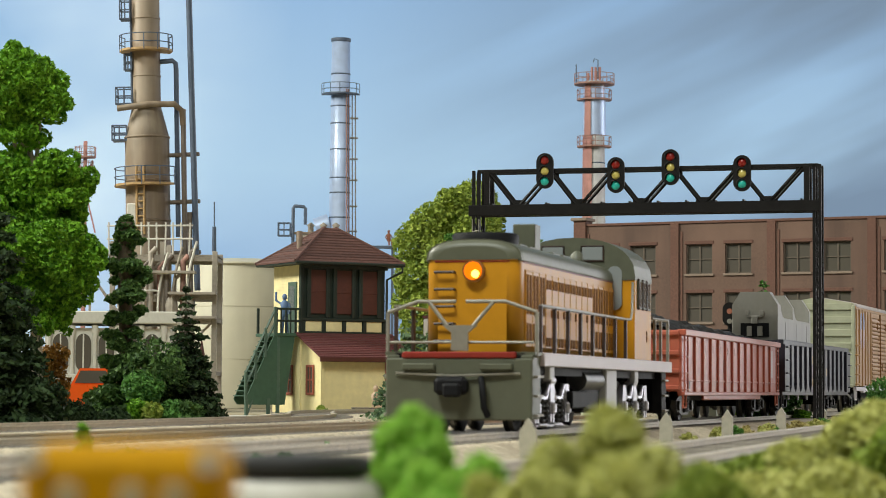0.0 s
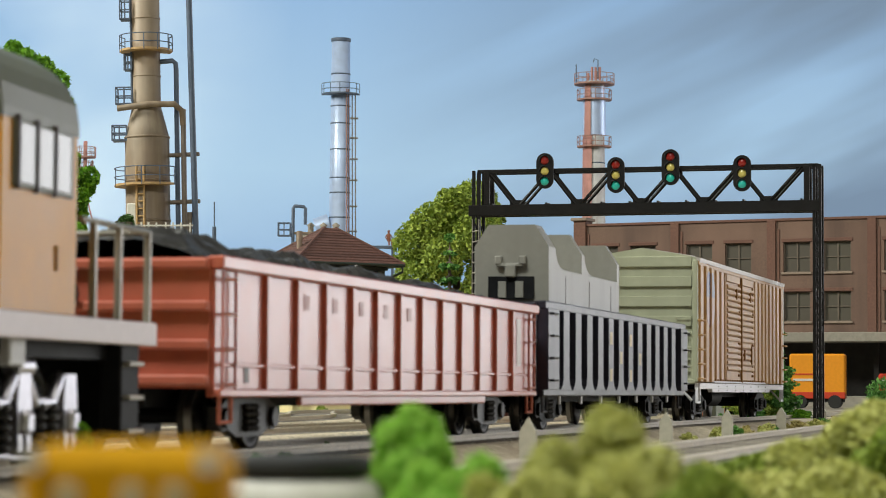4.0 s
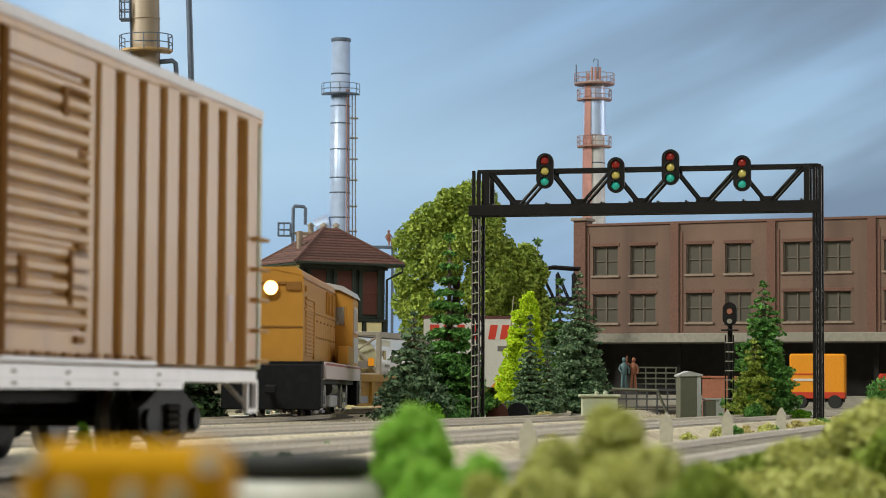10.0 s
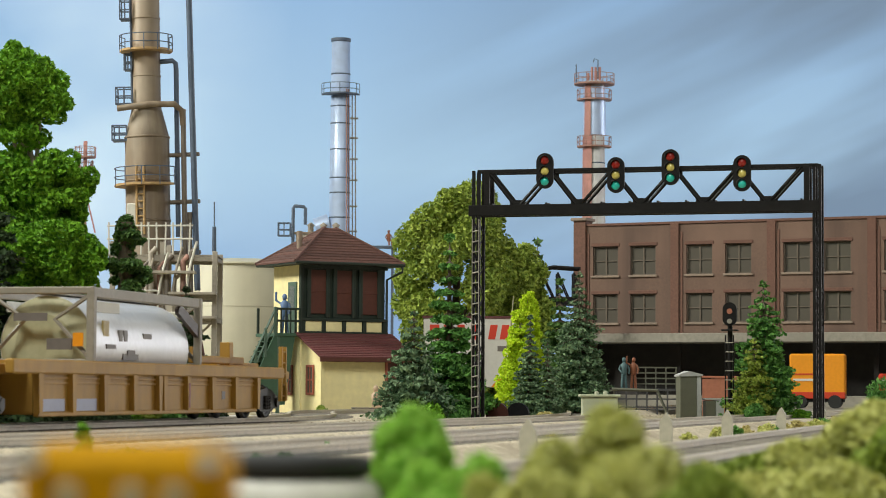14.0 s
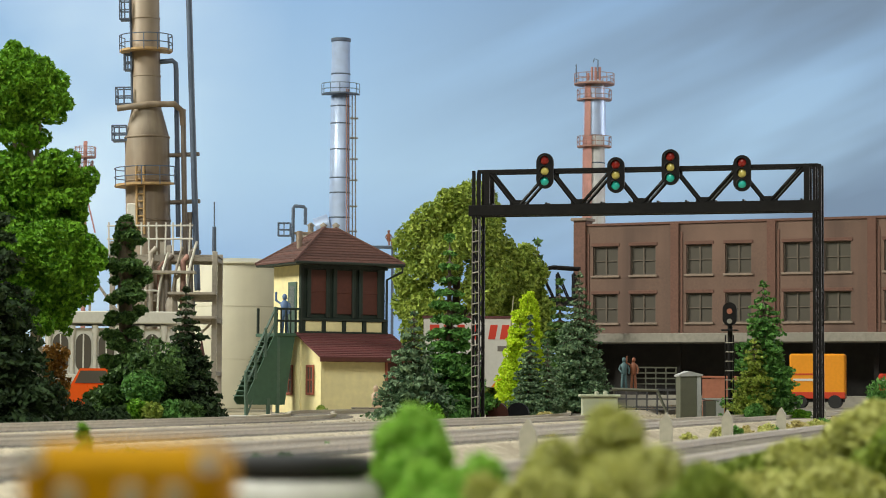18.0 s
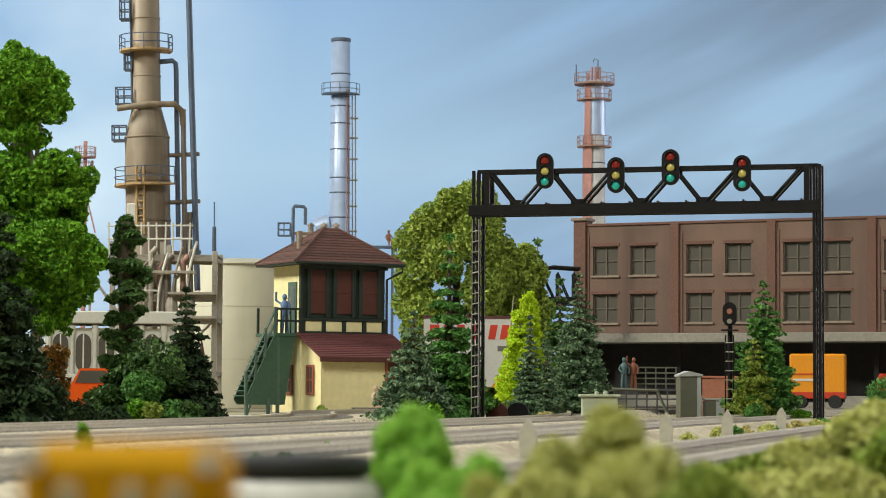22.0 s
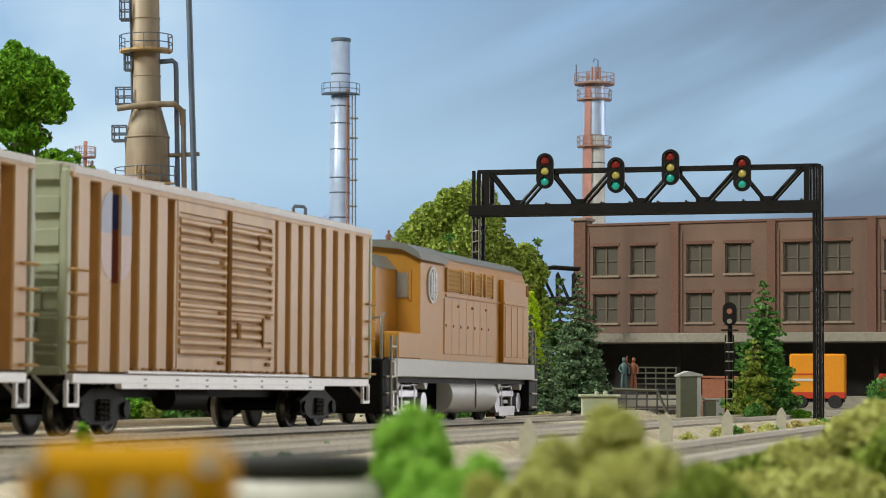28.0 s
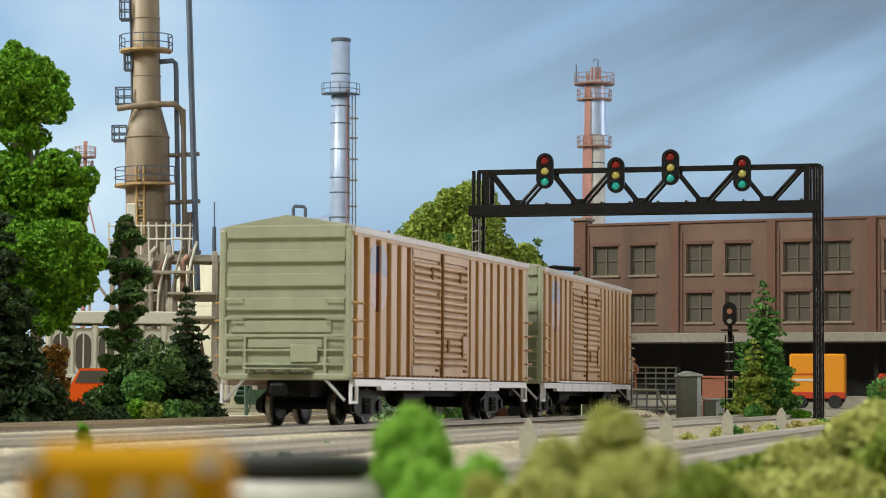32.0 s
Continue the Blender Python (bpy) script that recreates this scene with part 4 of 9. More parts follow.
    for z in (0.5, 0.95):
        part("handrail", Mb().span(-1.15, -0.05, y0 - 0.14, y0 - 0.06, u0 + z - 0.04, u0 + z + 0.04, 0.01), DK_GREEN, t)
    for k in range(1, 5):
        a = -1.1 + k * 0.2
        part("baluster", Mb().span(a - 0.025, a + 0.025, y0 - 0.12, y0 - 0.08, u0, u0 + 0.95), DK_GREEN, t)
    st = part("stair_panel", Mb().prism([(-0.30, u0 - 0.02), (-1.15, u0 + 0.02), (-2.35, 0.62), (-2.2, 0.42), (-0.72, 0.42)], y0 - 0.10, y0 - 0.04, "y"), STAIR_GREEN, t, "closed dark green stair side")
    part("stair_panel", Mb().prism([(-0.30, u0 - 0.02), (-1.15, u0 + 0.02), (-2.35, 0.62), (-2.2, 0.42), (-0.72, 0.42)], y0 + 0.95, y0 + 1.0, "y"), STAIR_GREEN, t)
    for k in range(13):
        f = (k + 0.5) / 13
        part("tread", Mb().box(-1.15 - 1.2 * f, y0 + 0.45, u0 - 2.4 * f, 0.20, 0.96, 0.04, 0.008), STAIR_GREEN, t)
    for dz in (0.5, 0.98):
        part("stair_rail", Mb().tube([(-1.12, y0 - 0.1, u0 + dz), (-2.35, y0 - 0.1, 0.62 + dz)], 0.05, 4), RAIL_GREEN, t)
    for k in range(4):
        f = k / 3
        a, z = -1.15 - 1.2 * f, u0 - 2.43 * f
        part("stair_post", Mb().span(a - 0.05, a + 0.05, y0 - 0.15, y0 - 0.05, z - 0.05, z + 1.02, 0.01), RAIL_GREEN, t)
    for a in (-2.3, -1.4, -1.0):
        part("leg", Mb().span(a - 0.06, a + 0.06, y0 - 0.12, y0, 0.0, 0.66 if a < -1.2 else u0, 0.01), RAIL_GREEN, t)
    part("brace", Mb().tube([(-2.3, y0 - 0.08, 0.0), (-2.05, y0 - 0.08, 0.6)], 0.04, 4), RAIL_GREEN, t)
    return t


# ---- figurines (plain shapes) ----
def figurine(name, label, x, y, z, rz, material, raised=False, seated=False):
    mb = Mb()
    hip = 0.85 if not seated else 0.45
    for sgn in (-1, 1):
        if seated:
            mb.tube([(0.1 * sgn, 0, hip), (0.12 * sgn, -0.42, hip), (0.12 * sgn, -0.45, 0.02)], 0.08, 7)
        else:
            mb.tube([(0.13 * sgn, 0, 0), (0.1 * sgn, 0, 0.45), (0.08 * sgn, 0, hip)], 0.085, 7)
    mb.lathe([(0.12, hip - 0.05), (0.19, hip + 0.1), (0.17, hip + 0.3), (0.22, hip + 0.52), (0.10, hip + 0.64), (0.06, hip + 0.68)], 12)
    mb.lathe([(0.02, hip + 0.66), (0.09, hip + 0.70), (0.115, hip + 0.80), (0.10, hip + 0.90), (0.02, hip + 0.96)], 12)
    mb.tube([(0.2, 0, hip + 0.52), (0.30, -0.05, hip + 0.25), (0.26, -0.12, hip + 0.02)], 0.055, 6)
    if raised:
        mb.tube([(-0.2, 0, hip + 0.52), (-0.42, -0.02, hip + 0.66), (-0.40, -0.04, hip + 1.05)], 0.055, 6)
    else:
        mb.tube([(-0.2, 0, hip + 0.52), (-0.31, -0.05, hip + 0.28), (-0.2, -0.16, hip + 0.1)], 0.055, 6)
    return solid(name, mb, material, label, "figurine", "figurines", x=x, y=y, z=z, rz=rz)


# ---- rolling stock; local x = 0 at the end nearest the eye, y < 0 is the near side, z = 0 the rail top ----
def wheelset(parent, x, r=0.42, material=None):
    """Two wheels on an axle; the whole set turns about its own middle."""
    ws = at(part("wheelset", Mb().tube([(0, -0.7, 0), (0, 0.7, 0)], 0.08, 8), UNDER, parent), x, 0, r)
    for y in (-0.76, 0.76):
        w = Mb()
        prof = [(0.001, 0.0), (r * 0.30, 0.0), (r * 0.34, -0.03), (r * 0.78, -0.02), (r * 0.84, 0.03), (r, 0.03), (r, -0.09), (r * 1.07, -0.10), (r * 1.07, -0.13), (r * 0.6, -0.13), (0.001, -0.13)]
        s = 1 if y > 0 else -1
        n = 26
        vs = [(q * math.cos(2 * math.pi * k / n), y + s * d, q * math.sin(2 * math.pi * k / n)) for q, d in prof for k in range(n)]
        fs = [(i * n + k, (i + 1) * n + k, (i + 1) * n + (k + 1) % n, i * n + (k + 1) % n) for i in range(len(prof) - 1) for k in range(n)]
        w.add(vs, fs, True)
        # bolt heads round the hub
        for k in range(6):
            a = k * math.pi / 3
            w.box(r * 0.56 * math.cos(a), y - s * 0.0, r * 0.56 * math.sin(a), r * 0.12, 0.05, r * 0.12)
        part("wheel", w, material or WHEEL, ws)
        part("tread", Mb().tube([(0, y - 0.05, 0), (0, y + 0.05, 0)], r + 0.002, 26, False), TREAD, ws)


def freight_truck(parent, x, material):
    """A two-axle truck with cast side frames."""
    tk = part("truck", Mb().box(x, 0, 0.62, 0.5, 1.9, 0.3, 0.04), UNDER, parent)
    for y in (-1.02, 1.02):
        out = [(-1.10, 0.32), (-0.95, 0.25), (-0.78, 0.28), (-0.45, 0.18), (0.45, 0.18), (0.78, 0.28), (0.95, 0.25), (1.10, 0.32), (1.12, 0.55), (0.85, 0.62), (0.42, 0.78), (-0.42, 0.78), (-0.85, 0.62), (-1.12, 0.55)]
        part("side_frame", Mb().prism([(x + a, b) for a, b in out], y - 0.07, y + 0.07, "y"), material, tk)
        for dx in (-0.875, 0.875):
            part("bearing_cap", Mb().tube([(x + dx, y - 0.13, 0.42), (x + dx, y + 0.13, 0.42)], 0.13, 12), material, tk)
        for dx in (-0.16, 0.0, 0.16):
            part("spring", Mb().lathe([(0.062 if k % 3 else 0.03, 0.24 + 0.03 * k) for k in range(13)], 8, x + dx, y - 0.10, False), WHEEL, tk)
    for dx in (-0.875, 0.875):
        wheelset(parent, x + dx)
    return tk


def coupler(parent, x, s):
    c = Mb().box(x + 0.25 * s, 0, 0.78, 0.7, 0.16, 0.18, 0.03)
    c.box(x + 0.62 * s, -0.06, 0.78, 0.22, 0.34, 0.26, 0.05)
    part("coupler", c, UNDER, parent)


def ladder(parent, x, y, z0, z1, rungs, material, w=0.42):
    ld = Mb()
    for dx in (-w / 2, w / 2):
        ld.tube([(x + dx, y, z0 - 0.1), (x + dx, y, z1 + 0.1)], 0.025, 5)
    ob = part("ladder", ld, material, parent)
    me = Mb().tube([(x - w / 2, y - 0.01, 0), (x + w / 2, y - 0.01, 0)], 0.024, 5).mesh("rung", material)
    for k in range(rungs):
        at(part("rung", me, material, ob), 0, 0, z0 + (z1 - z0) * k / (rungs - 1))


def boxcar(label, group):
    """A 50-foot exterior-post boxcar with two ribbed sliding doors a side."""
    L, wall = 15.4, 1.31
    b = thing("boxcar", label, "boxcar", group)
    part("body", Mb().span(0.06, L - 0.06, -wall, wall, 1.04, 4.20), TAN, b)
    roof = [(1.56, 4.16), (1.56, 4.27), (1.30, 4.33), (0, 4.54), (-1.30, 4.33), (-1.56, 4.27), (-1.56, 4.16)]
    part("roof", Mb().prism(roof, 0.04, L - 0.04, "x"), ROOF_TAN, b, "low-pitched pale grey roof with projecting eaves")
    for k in range(13):
        x = 0.7 + k * (L - 1.4) / 12
        part("roof_rib", Mb().prism([(y, z + 0.03) for y, z in roof[2:5]] + [(y, z - 0.03) for y, z in roof[2:5]][::-1], x - 0.05, x + 0.05, "x"), ROOF_TAN, b)
    d0, dm, d1 = 4.34, 6.76, 9.18
    for s in (-1, 1):
        part("eave_strip", Mb().span(0.0, L, s * 1.48 - 0.06, s * 1.48 + 0.06, 4.08, 4.19, 0.02), TAN, b)
        part("side_sill", Mb().span(0.15, L - 0.15, s * 1.46 - 0.07, s * 1.46 + 0.07, 0.85, 1.01, 0.015), SILL_WHITE, b, "white side sill")
        part("side_sill", Mb().prism([(2.0, 0.86), (2.06, 0.77), (12.24, 0.77), (12.3, 0.86)], s * 1.47 - 0.06, s * 1.47 + 0.06, "y"), SILL_WHITE, b, "white fish-belly sill")
        part("door_track", Mb().span(2.2, 11.2, s * 1.52 - 0.05, s * 1.52 + 0.05, 1.02, 1.07, 0.01), SILL_WHITE, b)
        for k in range(22):
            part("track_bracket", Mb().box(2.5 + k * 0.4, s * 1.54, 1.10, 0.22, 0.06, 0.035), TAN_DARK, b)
        part("door_track", Mb().span(2.2, 11.2, s * 1.50 - 0.05, s * 1.50 + 0.05, 4.06, 4.12, 0.01), TAN, b)
        for k in range(7):
            for dz in (0.82, 0.93):
                part("sill_mark", Mb().box(3.0 + k * 1.4, s * 1.532, dz, 0.12, 0.006, 0.03), DECAL_GREY, b)
        post = Mb().prism([(-0.27, 0.0), (-0.235, -0.20), (-0.21, -0.23), (0.21, -0.23), (0.235, -0.20), (0.27, 0.0)], 1.05, 4.12, "z").mesh("post", TAN)
        for x in (0.45, 1.30, 2.10, 2.88, 3.64, 9.62, 10.36, 11.06, 11.76, 12.50, 13.26, 14.04, 14.95):
            at(part("post", post, TAN, b), x, s * wall, 0, 0, 0, 0 if s < 0 else 180)
        for xa, xb in ((d0, dm - 0.03), (dm + 0.03, d1)):
            dr = part("door", Mb().span(xa, xb, min(s * 1.31, s * 1.48), max(s * 1.31, s * 1.48), 1.08, 4.08, 0.01), TAN, b)
            part("door_jamb", Mb().span(xa - 0.12 if xa == d0 else xb, xa if xa == d0 else xb + 0.12, min(s * 1.3, s * 1.52), max(s * 1.3, s * 1.52), 1.06, 4.10, 0.015), TAN, dr)
            for q in ((xa, xa + 0.10, 1.08, 4.08), (xb - 0.10, xb, 1.08, 4.08), (xa, xb, 3.86, 4.08), (xa, xb, 1.08, 1.34), (xa, xb, 2.10, 2.20), (xa, xb, 3.02, 3.12)):
                part("door_frame", Mb().span(q[0], q[1], s * 1.49 - 0.04, s * 1.49 + 0.04, q[2], q[3], 0.012), TAN, dr)
            me = Mb().prism([(s * 1.47, -0.070), (s * 1.535, -0.064), (s * 1.56, -0.03), (s * 1.56, 0.02), (s * 1.535, 0.062), (s * 1.47, 0.070)], xa + 0.08, xb - 0.08, "x").mesh("corrugation", TAN)
            for k in range(15):
                z = 1.44 + k * 0.163
                part("corrugation", me, TAN, dr).location = (0, 0, z * S)
            for z in (1.25, 2.15, 3.07):
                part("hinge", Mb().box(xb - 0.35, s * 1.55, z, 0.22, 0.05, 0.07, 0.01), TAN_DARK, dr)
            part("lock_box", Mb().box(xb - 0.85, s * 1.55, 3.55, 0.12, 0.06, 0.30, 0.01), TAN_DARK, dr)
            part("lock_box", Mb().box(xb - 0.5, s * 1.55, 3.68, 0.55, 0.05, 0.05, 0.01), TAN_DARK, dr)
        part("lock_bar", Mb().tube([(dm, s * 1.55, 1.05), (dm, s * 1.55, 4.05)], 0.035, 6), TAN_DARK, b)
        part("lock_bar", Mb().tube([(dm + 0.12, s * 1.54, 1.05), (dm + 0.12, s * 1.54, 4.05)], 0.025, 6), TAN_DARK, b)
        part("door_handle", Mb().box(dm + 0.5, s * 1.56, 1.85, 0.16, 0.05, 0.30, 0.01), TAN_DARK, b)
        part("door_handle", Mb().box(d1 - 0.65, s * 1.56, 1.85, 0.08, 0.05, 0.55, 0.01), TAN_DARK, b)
        part("placard", Mb().box(d1 - 0.35, s * 1.545, 1.9, 0.45, 0.03, 0.45, 0.01), TAN, b)
        for x in (0.22, L - 0.22):
            for k in range(5):
                z = 1.12 + k * 0.38
                part("grab_iron", Mb().tube([(x - 0.24, s * 1.50, z), (x - 0.24, s * 1.62, z), (x + 0.24, s * 1.62, z), (x + 0.24, s * 1.50, z)], 0.024, 5), TAN, b)
            stp = Mb()
            for dx in (-0.2, 0.2):
                stp.span(x + dx - 0.03, x + dx + 0.03, s * 1.47 - 0.03, s * 1.47 + 0.03, 0.48, 0.9)
            stp.span(x - 0.2, x + 0.2, s * 1.47 - 0.03, s * 1.47 + 0.03, 0.48, 0.54)
            part("step", stp, SILL_WHITE, b)
        def shield(x0, x1, z0, z1):
            # the part of a round-cornered shield, 1.26 m wide, that lies on one post
            xs = [x0 + (x1 - x0) * i / 8 for i in range(9)]
            h = [0.72 * (1 - min(1.0, abs(x - 1.70) / 0.632) ** 3.2) ** (1 / 3.2) for x in xs]
            return [(x, max(z0, 3.27 - q)) for x, q in zip(xs, h)] + [(x, min(z1, 3.27 + q)) for x, q in zip(xs[::-1], h[::-1])]

        for x0, x1 in ((1.09, 1.51), (1.89, 2.31)):
            em = part("emblem", Mb().prism(shield(x0, x1, 2.5, 3.30), s * 1.543 - 0.004, s * 1.543 + 0.004, "y"), EMBLEM, b, "faded lilac half of a shield emblem")
            part("emblem_field", Mb().prism(shield(x0, x1, 3.30, 4.1), s * 1.543 - 0.004, s * 1.543 + 0.004, "y"), EMBLEM_BLUE, em, "pale blue upper field")
        groove = [(1.57, s * 1.314), (1.826, s * 1.314), (1.860, s * 1.512), (1.850, s * 1.512), (1.82, s * 1.322), (1.57, s * 1.322)][::s]
        part("emblem_stripe", Mb().prism(groove, 3.38, 3.96, "z"), DECAL_BLUE, b, "dark blue emblem bar")
        part("emblem_stripe", Mb().prism(groove, 2.5, 3.38, "z"), DECAL_RED, b, "dark red emblem bar")
        part("data_panel", Mb().span(13.93, 14.10, s * 1.545 - 0.004, s * 1.545 + 0.004, 1.35, 1.9), EMBLEM, b)
    # ends
    for x, s in ((0.0, -1), (L, 1)):
        part("end_wall", Mb().prism([(-1.46, 1.0), (-1.46, 4.28), (-1.2, 4.345), (0, 4.545), (1.2, 4.345), (1.46, 4.28), (1.46, 1.0)], x - 0.05 if s > 0 else x, x if s > 0 else x + 0.05, "x"), SAGE, b, "sage green ribbed end")
        for y in (-1.44, 1.44):
            part("corner_post", Mb().box(x + 0.02 * s, y, 2.62, 0.18, 0.14, 3.2, 0.03), SAGE, b)
        for k in range(4):
            z = 2.62 + k * 0.52
            part("end_rib", Mb().prism([(x, z - 0.13), (x + 0.075 * s, z - 0.13), (x + 0.075 * s, z + 0.12), (x + 0.06 * s, z + 0.13), (x, z + 0.13)], -1.35, 1.35, "y"), SAGE, b)
        for z, hh in ((2.33, 0.05), (1.93, 0.07), (1.62, 0.05), (1.32, 0.06)):
            part("end_rib", Mb().box(x + 0.045 * s, 0, z, 0.09, 2.72, hh, 0.012), SAGE, b)
        for y in (-0.92, 0.92):
            part("end_stile", Mb().box(x + 0.05 * s, y, 1.48, 0.09, 0.07, 0.95, 0.012), SAGE, b)
        for y in (-1.36, 1.36):
            part("end_stile", Mb().box(x + 0.05 * s, y, 1.70, 0.09, 0.06, 1.25, 0.012), SAGE, b)
        part("end_panel", Mb().box(x + 0.03 * s, 0.1, 2.13, 0.06, 2.3, 0.26, 0.015), SAGE, b)
        part("end_panel", Mb().box(x + 0.03 * s, 0.0, 1.77, 0.06, 1.7, 0.2, 0.015), SAGE, b)
        part("end_sill", Mb().box(x + 0.05 * s, 0, 1.05, 0.14, 2.9, 0.14, 0.03), SAGE, b)
        part("end_platform", Mb().box(x + 0.22 * s, 0.1, 1.22, 0.34, 1.5, 0.035, 0.01), SAGE, b)
        for y in (-0.6, -0.2, 0.2, 0.6):
            part("platform_bracket", Mb().prism([(x, 1.06), (x, 1.2), (x + 0.36 * s, 1.2), (x + 0.36 * s, 1.17)], y + 0.085, y + 0.115, "y"), SAGE, b)
        part("placard", Mb().box(x + 0.115 * s, -0.45, 1.55, 0.03, 0.62, 0.38, 0.02), SAGE, b)
        for y in (-1.15, 1.15):
            for k in range(4):
                part("grab_iron", Mb().tube([(x + 0.05 * s, y - 0.2, 1.45 + 0.42 * k), (x + 0.15 * s, y - 0.2, 1.45 + 0.42 * k), (x + 0.15 * s, y + 0.2, 1.45 + 0.42 * k), (x + 0.05 * s, y + 0.2, 1.45 + 0.42 * k)], 0.018, 5), SAGE, b)
            part("sill_brace", Mb().tube([(x + 0.05 * s, y * 0.8, 1.0), (x + 0.05 * s, y * 1.18, 0.55)], 0.035, 5), GREY_TANK, b)
        coupler(b, x, s)
    part("underframe", Mb().span(0.2, L - 0.2, -0.5, 0.5, 0.62, 1.0), UNDER, b)
    part("brake_tank", Mb().tube([(6.0, -0.6, 0.62), (7.6, -0.6, 0.62)], 0.24, 12), UNDER, b)
    for k in range(7):
        part("cross_bearer", Mb().box(3.6 + k * 1.35, 0, 0.86, 0.12, 2.7, 0.22), UNDER, b)
    for x in (2.25, L - 2.25):
        freight_truck(b, x, UNDER)
    return b


def gondola(label, L, top, material, posts, black):
    """An open gondola with exterior side posts."""
    g = thing("gondola", label, "gondola", "freight cars of the leading train")
    part("floor", Mb().span(0.05, L - 0.05, -1.3, 1.3, 0.95, 1.08), UNDER, g)
    bot = 0.68
    for s in (-1, 1):
        part("side", Mb().span(0.0, L, s * 1.36 - 0.05, s * 1.36 + 0.05, bot, top), material, g)
        part("top_rail", Mb().span(-0.02, L + 0.02, s * 1.42 - 0.11, s * 1.42 + 0.11, top - 0.14, top + 0.02, 0.02), material, g)
        part("bottom_rail", Mb().span(0.0, L, s * 1.41 - 0.08, s * 1.41 + 0.08, bot, bot + (0.14 if black else 0.10), 0.02), material, g)
        if black:
            pm = Mb().prism([(-0.26, top - 0.14), (0.26, top - 0.14), (0.26, bot + 0.34), (0.34, bot + 0.20), (0.50, bot + 0.12), (-0.50, bot + 0.12), (-0.34, bot + 0.20), (-0.26, bot + 0.34)], -0.19, 0.0, "y").mesh("post", material)
        else:
            pm = Mb().span(-0.06, 0.06, -0.075, 0.0, bot + 0.06, top - 0.12, 0.015).mesh("post", material)
        for x in posts:
            at(part("post", pm, material, g), x, s * 1.40, 0, 0, 0, 0 if s < 0 else 180)
        if not black:
            part("belt_rail", Mb().span(0.0, L, s * 1.42 - 0.025, s * 1.42 + 0.025, bot + 0.36, bot + 0.41, 0.01), material, g)
            part("bottom_skirt", Mb().span(3.2, L - 3.6, s * 1.38 - 0.04, s * 1.38 + 0.04, bot - 0.12, bot + 0.02, 0.02), material, g)
        for x in (0.34, L - 0.34):
            if black:
                for k in range(4):
                    z = bot + 0.3 + 0.42 * k
                    part("grab_iron", Mb().tube([(x - 0.2, s * 1.57, z), (x - 0.2, s * 1.65, z), (x + 0.2, s * 1.65, z), (x + 0.2, s * 1.57, z)], 0.022, 5), material, g)
            else:
                ladder(g, x, s * 1.47, bot + 0.15, top - 0.25, 4, material, 0.44)
            part("step", Mb().tube([(x - 0.2, s * 1.42, bot), (x - 0.2, s * 1.42, bot - 0.3), (x + 0.2, s * 1.42, bot - 0.3), (x + 0.2, s * 1.42, bot)], 0.03, 5), material, g)
        if black:
            part("end_plate", Mb().span(0.0, 0.95, min(s * 1.40, s * 1.58), max(s * 1.40, s * 1.58), bot + 0.12, top - 0.12, 0.01), material, g)
            part("end_plate", Mb().span(L - 0.95, L, min(s * 1.40, s * 1.58), max(s * 1.40, s * 1.58), bot + 0.12, top - 0.12, 0.01), material, g)
            for k in range(4):
                for i, dz in enumerate((1.9, 1.5, 1.12)):
                    if (k + i) % 2 == 0:
                        part("lettering", Mb().box(5.95 + k * 1.10, s * 1.592, dz, 0.26, 0.006, 0.26), DECAL_YEL, g)
            for k in range(7):
                part("hopper_lug", Mb().box(1.6 + k * 2.0, s * 1.43, bot - 0.07, 0.10, 0.05, 0.18, 0.01), GREY_TANK, g)
        else:
            for k in range(5):
                part("lettering", Mb().box(3.4 + k * 1.22, s * 1.415, top - 0.42, 0.22, 0.006, 0.2), FADED_RED, g)
            part("lettering", Mb().box(6.4, s * 1.415, top - 0.85, 0.20, 0.006, 0.36), FADED_RED, g)
            part("data_panel", Mb().box(L - 1.15, s * 1.415, 1.65, 0.34, 0.006, 0.85), DECAL_WHITE, g)
            part("stencil", Mb().box(1.1, s * 1.415, 0.95, 0.18, 0.006, 0.2), DECAL_GREY, g)
    for x, s in ((0.0, -1), (L, 1)):
        part("end", Mb().span(x - 0.05, x + 0.05, -1.36, 1.36, bot + 0.1, top), material, g)
        for z in (top - 0.08, (top + bot) / 2 + 0.25, bot + 0.62, bot + 0.2):
            part("end_rib", Mb().box(x + 0.09 * s, 0, z, 0.14, 2.74, 0.13, 0.03), material, g)
        part("brake_wheel", Mb().tube([(x + 0.22 * s, 0.5, 1.9), (x + 0.26 * s, 0.5, 1.9)], 0.26, 16), UNDER, g)
        coupler(g, x, s)
    part("underframe", Mb().span(0.2, L - 0.2, -0.45, 0.45, 0.55, 0.95), UNDER, g)
    for x in (2.1, L - 2.1):
        freight_truck(g, x, WHEEL if not black else UNDER)
    return g


def coal_load(L, top):
    n, m = 150, 22
    vs = []
    for i in range(n + 1):
        for j in range(m + 1):
            x, y = 0.1 + (L - 0.2) * i / n, -1.28 + 2.56 * j / m
            hump = (0.40 * abs(math.sin(x * 0.80 + 0.4)) + 0.22) * (1 - 0.35 * x / L)
            z = top - 0.14 + hump * (1 - (y / 1.28) ** 2) + 0.12 * noise.noise((x * 3, y * 3, 1)) + 0.05 * noise.noise((x * 9, y * 9, 4))
            vs.append((x, y, z))
    fs = [(i * (m + 1) + j, (i + 1) * (m + 1) + j, (i + 1) * (m + 1) + j + 1, i * (m + 1) + j + 1) for i in range(n) for j in range(m)]
    return solid("coal_load", Mb().add(vs, fs), COAL, "heaped black coal in the red gondola", "coal")


